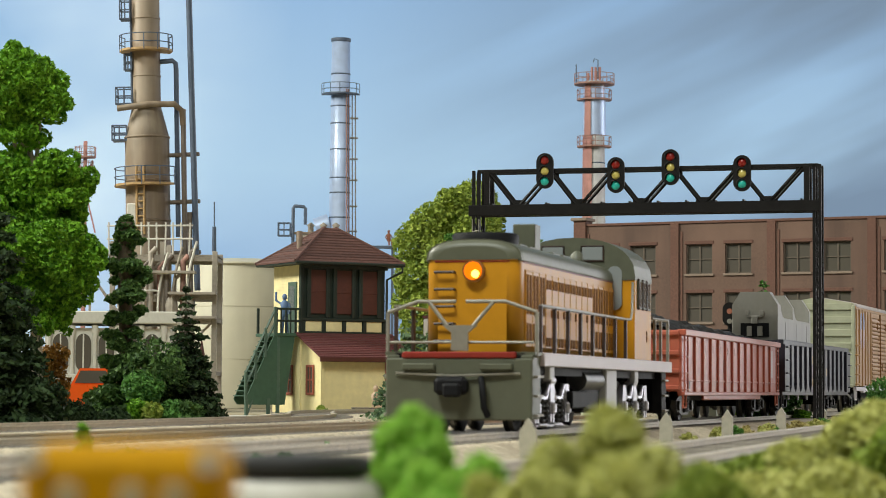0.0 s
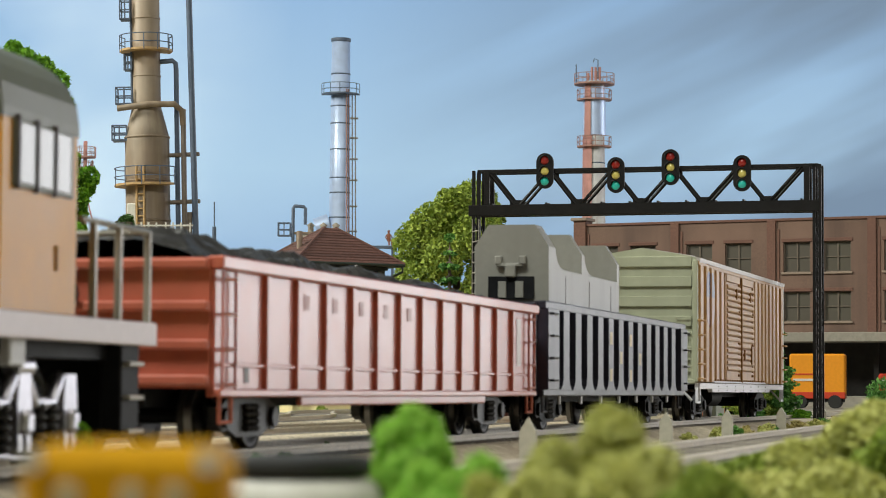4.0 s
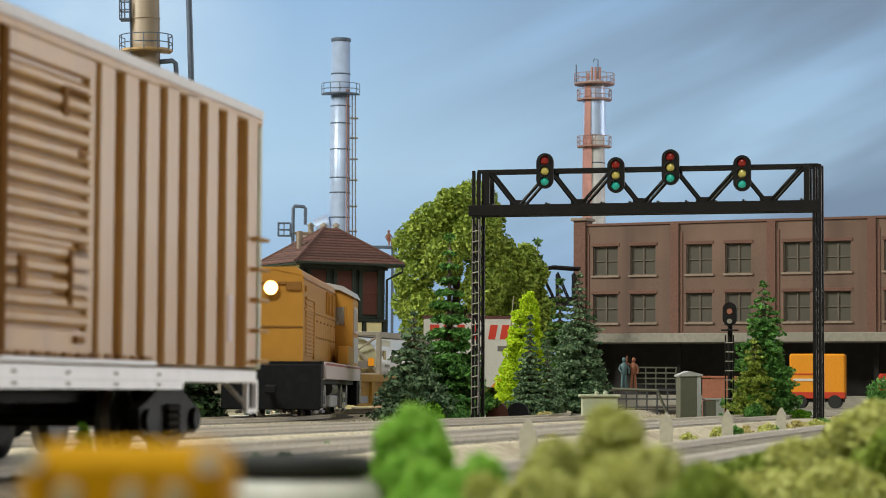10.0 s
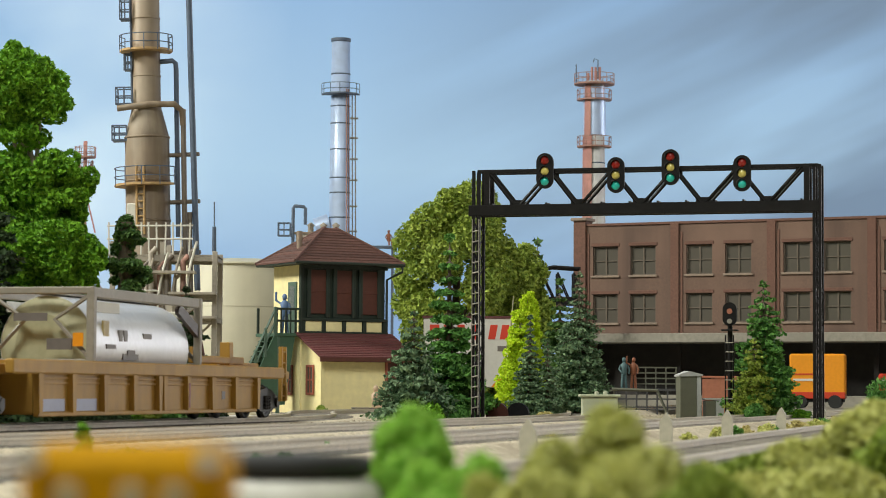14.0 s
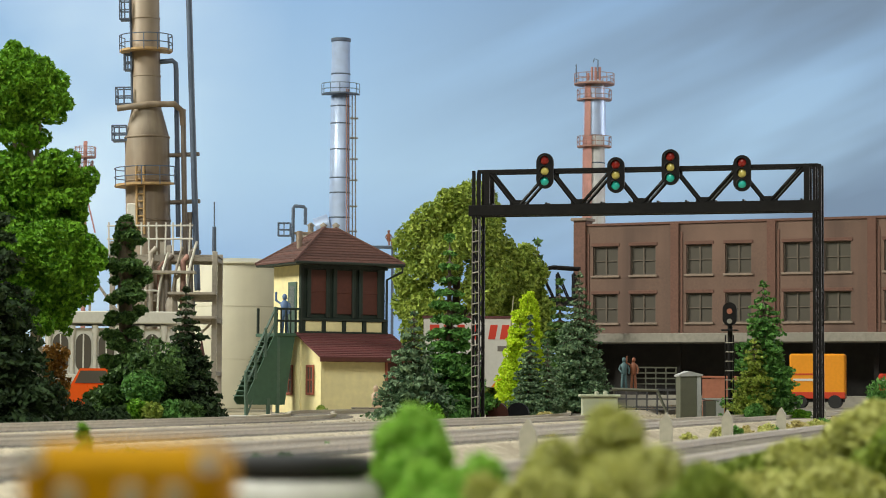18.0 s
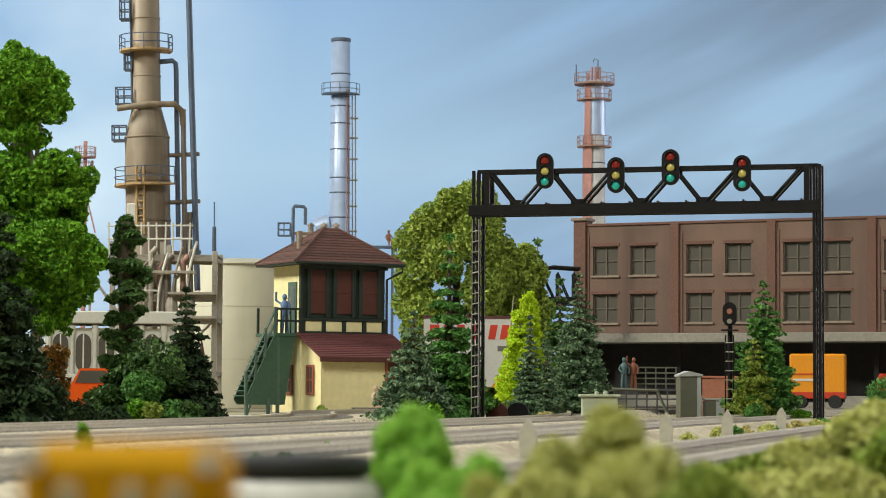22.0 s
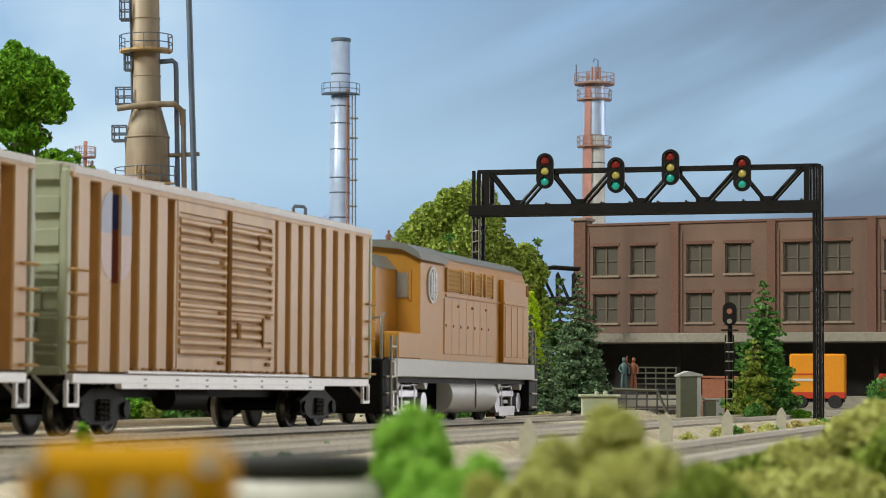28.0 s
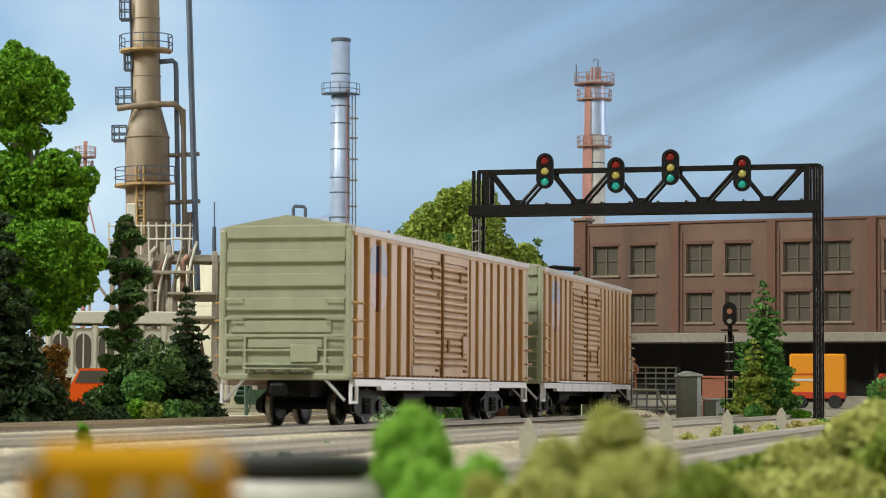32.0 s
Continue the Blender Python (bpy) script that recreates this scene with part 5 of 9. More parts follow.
def saddle_load():
    """A grey steel casting in three saddles that rides in the black car."""
    x0, x1, w = 3.5, 10.9, 0.78
    base = thing("machine_load", "grey steel casting with three tall bulkheads riding in the black gondola", "machine")
    part("bed", Mb().span(x0, x1, -w, w, 1.08, 3.32, 0.02), LOAD_GREY, base)
    for x, wid in ((x0, 0.62), (6.72, 0.28), (10.62, 0.28)):
        prof = [(-w, 3.30), (-w, 3.72), (-w * 0.63, 4.17), (w * 0.63, 4.17), (w, 3.72), (w, 3.30)]
        part("bulkhead", Mb().prism(prof, x, x + wid, "x"), LOAD_GREY, base)
        # cheek plates sweep down from the bulkhead to the bed
        for y in ((-w, w - 0.06) if x < 10 else ()):
            curve = [(x + wid + 0.75 * (1 - math.cos(a)), 3.74 - 0.42 * math.sin(a)) for a in (0, 0.4, 0.8, 1.2, math.pi / 2)]
            part("cheek_plate", Mb().prism([(x + wid - 0.01, 3.30), *curve], y, y + 0.06, "y"), LOAD_GREY, base)
    part("end_bracket", Mb().box(x0 - 0.06, 0, 3.34, 0.12, 0.55, 0.08, 0.02), LOAD_GREY, base)
    for y in (-0.25, 0.25):
        part("end_bracket", Mb().box(x0 - 0.07, y, 3.44, 0.14, 0.14, 0.18, 0.02), LOAD_GREY, base)
    part("end_bracket", Mb().box(x0 - 0.07, 0, 3.22, 0.14, 0.22, 0.26, 0.02), LOAD_GREY, base)
    # No hollow is cut: a black plate paints the recess's shade.
    part("end_opening", Mb().box(x0 - 0.015, 0, 2.88, 0.05, 0.96, 0.46), UNDER, base, "flat black plate for the shade inside a recess")
    for y in (-0.18, 0.18):
        part("end_tab", Mb().box(x0 - 0.05, y, 2.84, 0.06, 0.17, 0.34, 0.01), LOAD_GREY, base)
    for k in range(3):
        part("seam", Mb().box(x0 + 1.6 + k * 2.4, -w - 0.004, 2.75, 0.02, 0.012, 0.85), LOAD_GREY, base)
    return base


def loco_truck(parent, x, span, n, style):
    """A powered truck with silver cast side frames."""
    tk = part("truck", Mb().box(x, 0, 0.66, span * 1.1, 1.7, 0.36, 0.05), UNDER, parent)
    h = span / 2
    for y in (-1.12, 1.12):
        if style == "arched":
            for k in range(n - 1):
                a = x - h + k * span / (n - 1)
                b = a + span / (n - 1)
                m = (a + b) / 2
                part("equaliser", Mb().tube([(a, y, 0.86), (a + 0.18, y, 0.88), (a + 0.34, y, 0.70), (m - 0.25, y, 0.62), (m + 0.25, y, 0.62), (b - 0.34, y, 0.70), (b - 0.18, y, 0.88), (b, y, 0.86)], 0.075, 8), SILVER, tk)
                for dx in (-0.17, 0.17):
                    part("spring", Mb().lathe([(0.088 if q % 3 else 0.045, 0.15 + 0.032 * q) for q in range(16)], 10, m + dx, y - 0.03, False), WHEEL, tk)
                part("spring_plank", Mb().box(m, y, 0.12, 0.7, 0.12, 0.07, 0.02), SILVER, tk)
            for k in range(n):
                a = x - h + k * span / (n - 1)
                part("pedestal", Mb().prism([(a - 0.15, 0.92), (a + 0.15, 0.92), (a + 0.20, 0.62), (a + 0.17, 0.16), (a + 0.06, 0.16), (a + 0.05, 0.55), (a - 0.05, 0.55), (a - 0.06, 0.16), (a - 0.17, 0.16), (a - 0.20, 0.62)], y - 0.08, y + 0.04, "y"), SILVER, tk)
                part("journal", Mb().box(a, y - 0.05, 0.44, 0.24, 0.20, 0.24, 0.04), SILVER, tk)
            part("brake_cylinder", Mb().tube([(x - 0.2, y, 0.98), (x + 0.25, y, 0.98)], 0.10, 10), SILVER, tk)
            part("foot_bar", Mb().box(x, y, 0.10, span * 0.9, 0.08, 0.05, 0.01), SILVER, tk)
        elif style == "cast":
            for a in (x - h, x + h):
                part("pedestal", Mb().prism([(a - 0.38, 0.80), (a - 0.20, 0.92), (a + 0.20, 0.92), (a + 0.38, 0.80), (a + 0.36, 0.24), (a + 0.19, 0.22), (a + 0.13, 0.68), (a - 0.13, 0.68), (a - 0.19, 0.22), (a - 0.36, 0.24)], y - 0.08, y + 0.05, "y"), SILVER, tk)
                part("journal", Mb().box(a, y - 0.01, 0.44, 0.22, 0.10, 0.34, 0.04), WHEEL, tk)
                part("brake_shoe_bar", Mb().box(a, y, 0.12, 0.95, 0.10, 0.09, 0.02), SILVER, tk)
            part("side_frame", Mb().prism([(x - h + 0.26, 0.44), (x - h + 0.42, 0.17), (x + h - 0.42, 0.17), (x + h - 0.26, 0.44), (x + h - 0.26, 0.62), (x + h - 0.48, 0.36), (x - h + 0.48, 0.36), (x - h + 0.26, 0.62)], y - 0.07, y + 0.05, "y"), SILVER, tk)
            part("bolster", Mb().box(x, y - 0.03, 0.60, 1.18, 0.10, 0.20, 0.03), SILVER, tk)
            part("bolster_web", Mb().box(x, y - 0.03, 0.43, 0.16, 0.08, 0.18), SILVER, tk)
            for dx in (-0.62, 0.62):
                part("hanger", Mb().box(x + dx, y - 0.05, 1.02, 0.14, 0.10, 0.14, 0.03), SILVER, tk)
        else:
            part("bolster", Mb().box(x, y, 0.70, 1.55, 0.12, 0.20, 0.03), SILVER, tk)
            part("side_frame", Mb().prism([(x - 0.95, 0.36), (x - 0.85, 0.10), (x + 0.75, 0.10), (x + 0.85, 0.36)], y - 0.08, y + 0.04, "y"), SILVER, tk)
            for a in (x - h, x + h):
                part("journal", Mb().tube([(a, y * 0.91, 0.46), (a, y * 1.09, 0.46)], 0.27, 18), SILVER, tk, "pale round bearing cover")
                part("brake_cylinder", Mb().tube([(a, y * 0.85, 0.94), (a, y * 1.14, 0.94)], 0.14, 12), GREY_TANK, tk)
                part("brake_rod", Mb().tube([(a, y, 0.92), (x, y, 0.88)], 0.035, 6), SILVER, tk)
            for dx in (-0.52, 0.52):
                part("pedestal", Mb().box(x + dx, y - 0.02, 0.50, 0.10, 0.10, 0.78, 0.02), SILVER, tk)
            part("brake_lever", Mb().box(x, y, 0.48, 0.5, 0.08, 0.10, 0.02), SILVER, tk)
    for k in range(n):
        wheelset(parent, x - h + k * span / (n - 1), 0.5)


def railing(parent, pts, zd, h, posts, material, post_mat):
    """A handrail on stanchions along a line of (x, y) at deck height zd."""
    part("handrail", Mb().tube([(x, y, zd + h) for x, y in pts], 0.035, 6), material, parent)
    for x, y in posts:
        part("stanchion", Mb().span(x - 0.04, x + 0.04, y - 0.035, y + 0.035, zd, zd + h, 0.008), post_mat, parent)


def arch(w, z0, z1, n=12, k=2.6):
    """A hood or cab section: straight sides up to z0, rounded over to z1."""
    top = []
    for i in range(n + 1):
        a = math.pi * i / n
        c, s_ = math.cos(a), math.sin(a)
        top.append((math.copysign(abs(c) ** (2 / k), c) * w, z0 + (z1 - z0) * abs(s_) ** (2 / k)))
    return top


def road_switcher():
    """Locomotive of the leading train: long rounded hood, arched cab near the rear. Nose at x = 0."""
    L = 16.3
    v = thing("road_switcher", "yellow and olive-grey diesel locomotive with long hood and lit headlight", "locomotive", "locomotives")
    deck, hw, top = 1.50, 0.93, 3.66
    part("frame", Mb().span(1.7, L - 0.3, -1.25, 1.25, 1.08, deck - 0.02), UNDER, v)
    for s in (-1, 1):
        part("walkway_edge", Mb().span(2.25, L - 0.1, s * 1.46 - 0.05, s * 1.46 + 0.05, 1.24, deck, 0.015), LILAC, v, "pale grey walkway edge")
        part("walkway", Mb().span(1.7, L - 0.1, min(s * 0.9, s * 1.46), max(s * 0.9, s * 1.46), deck - 0.06, deck), HARBOR, v)
    # hood
    f0, f1 = 2.60, 11.7
    sec = [(hw, deck), *arch(hw, 3.20, top), (-hw, deck)]
    part("hood", Mb().prism(sec, f0 + 0.25, f1, "x", True), UP_YELLOW, v, "armour yellow hood")
    nose = Mb()
    vs, n = [], len(sec)
    for i in range(7):
        a = math.pi / 2 * i / 6
        x, q = f0 + 0.25 * (1 - math.sin(a)), hw - 0.25 * (1 - math.cos(a))
        for y, z in sec:
            vs.append((x, y * q / hw, z if z < 3.2 else 3.2 + (z - 3.2) * (1 - 0.35 * (1 - math.cos(a)))))
    fs = [(i * n + k, i * n + (k + 1) % n, (i + 1) * n + (k + 1) % n, (i + 1) * n + k) for i in range(6) for k in range(n)]
    nose.add(vs, fs, True)
    nose.add(vs[-n:], [tuple(range(n))])
    cap = Mb()
    arc = arch(hw, 3.26, top)
    cv = []
    for i in range(7):
        a = math.pi / 2 * i / 6
        x, q = f0 + 0.25 * (1 - math.sin(a)) - 0.02, (hw - 0.25 * (1 - math.cos(a))) / hw * 1.03
        cv += [(x, y * q, 3.26 + (z + 0.03 - 3.26) * (1 - 0.35 * (1 - math.cos(a)))) for y, z in arc]
    m = len(arc)
    cap.add(cv, [(i * m + k, i * m + k + 1, (i + 1) * m + k + 1, (i + 1) * m + k) for i in range(6) for k in range(m - 1)], True)
    cap.add(cv[-m:], [tuple(range(m))])
    part("nose_cap", cap, HARBOR, v, "olive-grey rounded nose roof")
    part("nose", nose, UP_YELLOW, v, "yellow rounded nose")
    rsec = [(hw + 0.02, 3.26), *[(y * 1.02, z + 0.03) for y, z in arch(hw, 3.26, top)], (-hw - 0.02, 3.26), (0, 3.3)]
    part("hood_roof", Mb().prism(rsec[:-1], f0 + 0.1, f1, "x", True), HARBOR, v, "olive-grey hood roof")
    part("nose_stripe", Mb().span(f0 - 0.02, f0 + 0.12, -hw * 0.80, hw * 0.80, 3.235, 3.26, 0.01), RED_LINE, v, "red stripe")
    for s in (-1, 1):
        part("roof_stripe", Mb().span(f0 + 0.3, f1, s * hw - 0.012, s * hw + 0.012, 3.235, 3.26, 0.004), RED_LINE, v, "thin red stripe")
        # doors, louvres and latches along the hood
        for k in range(15):
            x = 3.00 + k * 0.575
            part("hood_door", Mb().span(x + 0.02, x + 0.555, s * hw - 0.03, s * hw + 0.03, 1.62, 3.10, 0.012), UP_YELLOW, v)
            if k in (0, 1, 2, 11, 12, 13, 14):
                for dx in (0.15, 0.40):
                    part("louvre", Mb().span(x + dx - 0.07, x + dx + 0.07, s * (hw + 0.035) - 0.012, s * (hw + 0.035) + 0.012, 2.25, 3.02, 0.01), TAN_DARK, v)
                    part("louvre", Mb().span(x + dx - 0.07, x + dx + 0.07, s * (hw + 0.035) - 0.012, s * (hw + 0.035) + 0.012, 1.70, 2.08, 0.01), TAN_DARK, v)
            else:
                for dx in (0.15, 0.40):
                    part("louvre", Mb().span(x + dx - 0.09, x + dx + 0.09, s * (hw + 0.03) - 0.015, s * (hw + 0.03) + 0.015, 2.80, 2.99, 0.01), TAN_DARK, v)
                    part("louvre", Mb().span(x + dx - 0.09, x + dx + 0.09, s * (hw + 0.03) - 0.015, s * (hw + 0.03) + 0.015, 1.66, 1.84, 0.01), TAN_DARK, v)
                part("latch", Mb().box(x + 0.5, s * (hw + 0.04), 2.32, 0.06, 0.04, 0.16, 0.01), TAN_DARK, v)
    fan = part("fan_housing", Mb().lathe([(0.64, 3.50), (0.66, 3.80), (0.62, 3.84), (0.58, 3.80), (0.56, 3.68)], 28, 3.62, 0), UNDER, v, "black round radiator fan housing")
    part("fan_blades", Mb().box(3.62, 0, 3.73, 1.1, 0.12, 0.03).box(3.62, 0, 3.73, 0.12, 1.1, 0.03), WHEEL, fan)
    part("exhaust_pipe", Mb().span(6.85, 7.35, -0.24, 0.24, 3.55, 4.26, 0.02), HARBOR, v, "grey box exhaust stack")
    for x in (5.2, 6.1, 8.2, 9.2):
        part("hood_hatch", Mb().box(x, 0, 3.70, 0.7, 0.8, 0.05, 0.015), HARBOR, v)
    part("bell", Mb().lathe([(0.16, 3.68), (0.13, 3.83), (0.05, 3.90)], 14, 10.5, -0.35), HARBOR, v)
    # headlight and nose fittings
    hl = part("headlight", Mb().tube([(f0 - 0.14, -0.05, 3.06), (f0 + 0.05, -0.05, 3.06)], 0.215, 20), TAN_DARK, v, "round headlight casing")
    part("lamp", Mb().tube([(f0 - 0.16, -0.05, 3.06), (f0 - 0.13, -0.05, 3.06)], 0.175, 20), LAMP_ORANGE, hl, "glowing orange headlight lens")
    part("bulb", Mb().tube([(f0 - 0.175, -0.10, 3.00), (f0 - 0.15, -0.10, 3.00)], 0.075, 14), LAMP_HOT, hl, "bright bulb")
    for k in range(5):
        z = 1.72 + 0.33 * k
        part("grab_iron", Mb().tube([(f0 + 0.02, 0.72, z), (f0 - 0.12, 0.72, z), (f0 - 0.12, 0.34, z), (f0 + 0.02, 0.34, z)], 0.028, 5), DARK_POST, v)
    # cab
    c0, c1 = 11.68, 13.72
    csec = [(1.44, deck), *arch(1.44, 3.4, 4.28, 14, 2.2), (-1.44, deck)]
    z_split = 3.30
    part("cab", Mb().prism([(1.44, deck), (1.44, z_split), (-1.44, z_split), (-1.44, deck)], c0, c1, "x"), UP_YELLOW, v, "yellow lower cab")
    up = part("cab_roof", Mb().prism([(1.45, z_split), *arch(1.45, 3.40, 4.28, 14, 2.2), (-1.45, z_split)], c0 - 0.02, c1 + 0.02, "x", False), HARBOR, v, "olive-grey arched cab roof")
    for s in (-1, 1):
        part("cab_window_band", Mb().span(c0 + 0.25, c1 - 0.18, s * 1.45 - 0.02, s * 1.45 + 0.02, 2.66, 3.30, 0.01), HARBOR, v)
        for k in range(3):
            x = c0 + 0.55 + k * 0.5
            w = part("cab_window", Mb().span(x - 0.20, x + 0.20, s * 1.46 - 0.02, s * 1.46 + 0.02, 2.70, 3.28, 0.01), DARK_GLASS, v)
            part("window_frame", Mb().span(x - 0.25, x - 0.20, s * 1.47 - 0.025, s * 1.47 + 0.025, 2.64, 3.34, 0.006), DARK_POST, w)
        part("side_hatch", Mb().box(c0 + 1.45, s * 1.445, 2.05, 0.05, 0.03, 0.25, 0.006), TAN_DARK, v)
        part("front_door_window", Mb().prism([(s * 0.98 + a, 3.12 + b) for a, b in oval(0.17, 0.50)], c0 - 0.045, c0 - 0.015, "x"), PANE, up, "tall rounded cab front window")
        part("front_window", Mb().span(c0 - 0.05, c0 - 0.015, s * 0.46 - 0.24, s * 0.46 + 0.24, 3.76, 4.06, 0.01), PANE, up)
        part("window_frame", Mb().tube([(c0 - 0.04, s * 0.46 - 0.26, 3.74), (c0 - 0.04, s * 0.46 + 0.26, 3.74), (c0 - 0.04, s * 0.46 + 0.26, 4.08), (c0 - 0.04, s * 0.46 - 0.26, 4.08), (c0 - 0.04, s * 0.46 - 0.26, 3.74)], 0.02, 4), DARK_POST, up)
    part("short_hood", Mb().prism([(0.7, deck), *arch(0.7, 2.9, 3.35, 10), (-0.7, deck)], c1, c1 + 0.9, "x", True), UP_YELLOW, v)
    part("short_hood_roof", Mb().prism([(0.72, 2.90), *arch(0.72, 2.92, 3.39, 10), (-0.72, 2.90)], c1, c1 + 0.92, "x", True), HARBOR, v)
    # handrails
    for s in (-1, 1):
        railing(v, [(2.25, s * 1.42), (10.8, s * 1.42)], deck, 0.88, [(2.28 + k * 1.2, s * 1.42) for k in range(8)], RAILING, DARK_POST)
        part("handrail", Mb().tube([(10.8, s * 1.42, deck + 0.88), (11.3, s * 1.42, deck + 0.9), (11.45, s * 1.42, deck + 1.05), (11.52, s * 1.42, deck + 1.75)], 0.03, 6), RAILING, v)
        railing(v, [(13.9, s * 1.42), (L - 0.15, s * 1.42), (L - 0.1, s * 0.5)], deck, 1.0, [(14.3, s * 1.42), (15.1, s * 1.42), (L - 0.2, s * 1.42), (L - 0.1, s * 0.5)], RAILING, RAILING)
        part("end_rail", Mb().tube([(1.85, s * 1.45, deck + 0.75), (1.80, s * 0.85, deck + 0.95), (1.78, 0.1 * s, deck + 0.95)], 0.04, 6), RAILING, v)
        part("end_rail", Mb().tube([(1.85, s * 1.45, deck - 0.1), (1.85, s * 1.45, deck + 0.75)], 0.04, 6), RAILING, v)
        part("end_rail", Mb().tube([(1.78, s * 0.62, deck + 0.93), (1.70, s * 0.22, deck + 0.45)], 0.04, 6), RAILING, v)
        part("end_rail", Mb().tube([(1.80, s * 1.4, deck + 0.18), (1.76, s * 0.1, deck + 0.18)], 0.03, 6), RAILING, v)
    part("drop_plate", Mb().prism([(-0.34, 0.50), (0.34, 0.50), (0.16, 0.36), (0.16, 0.02), (-0.16, 0.02), (-0.16, 0.36)], 1.66, 1.74, "x"), RAILING, v).location = (0, 0, deck * S)
    # pilots, steps
    pil = part("pilot", Mb().span(1.60, 1.78, -1.42, 1.42, 0.22, 1.38, 0.03), HARBOR, v, "olive-grey front pilot plate")
    part("pilot_beam", Mb().span(1.58, 1.76, -1.1, 1.1, 1.38, 1.50, 0.02), RED_LINE, pil, "red pilot beam")
    for y in (-0.75, 0.75):
        part("beam_bracket", Mb().box(1.54, y, 1.22, 0.16, 0.62, 0.12, 0.02), HARBOR, pil)
    part("buffer", Mb().box(1.46, 0.1, 0.86, 0.35, 0.62, 0.34, 0.08), UNDER, pil)
    part("air_hose", Mb().tube([(1.55, -0.45, 1.0), (1.42, -0.5, 0.9), (1.40, -0.55, 0.45), (1.5, -0.6, 0.3)], 0.06, 8), UNDER, pil)
    part("cut_lever", Mb().tube([(1.55, -1.2, 1.1), (1.5, 0.1, 1.05), (1.55, 1.2, 1.1)], 0.025, 5), RAILING, pil)
    coupler(v, 1.55, -1)
    coupler(v, L - 0.1, 1)
    for x in (1.98, L - 0.75):
        for s in (-1, 1):
            part("step_well", Mb().span(x - 0.30, x + 0.30, s * 1.30 - 0.12, s * 1.30 + 0.12, 0.25, 1.44, 0.02), HARBOR if x < 5 else UNDER, v)
            for k in range(3):
                part("step", Mb().box(x, s * 1.43, 0.32 + 0.36 * k, 0.5, 0.14, 0.05, 0.01), RAILING, v)
    part("rear_pilot", Mb().span(L - 0.28, L - 0.12, -1.3, 1.3, 0.25, 1.3, 0.03), UNDER, v)
    # underside
    part("fuel_tank", Mb().span(7.2, 8.9, -1.2, 1.2, 0.35, 1.2, 0.06), UNDER, v)
    part("tool_box", Mb().span(8.95, 10.1, -1.34, 1.34, 0.38, 1.26, 0.03), GREY_TANK, v, "light grey tool box")
    for s in (-1, 1):
        part("air_reservoir", Mb().tube([(6.9, s * 1.12, 1.0), (8.8, s * 1.12, 1.0)], 0.22, 14), DARK_TANK, v, "dark cylindrical air reservoir")
        part("battery_box", Mb().span(5.6, 7.1, s * 1.2 - 0.12, s * 1.2 + 0.12, 0.42, 0.78, 0.03), UNDER, v)
        part("sand_box", Mb().box(3.6, s * 1.28, 1.12, 0.42, 0.14, 0.28, 0.02), GREY_TANK, v)
        part("sand_box", Mb().box(12.4, s * 1.28, 1.12, 0.42, 0.14, 0.28, 0.02), GREY_TANK, v)
    loco_truck(v, 4.3, 2.7, 3, "arched")
    loco_truck(v, 13.0, 2.6, 3, "arched")
    return v


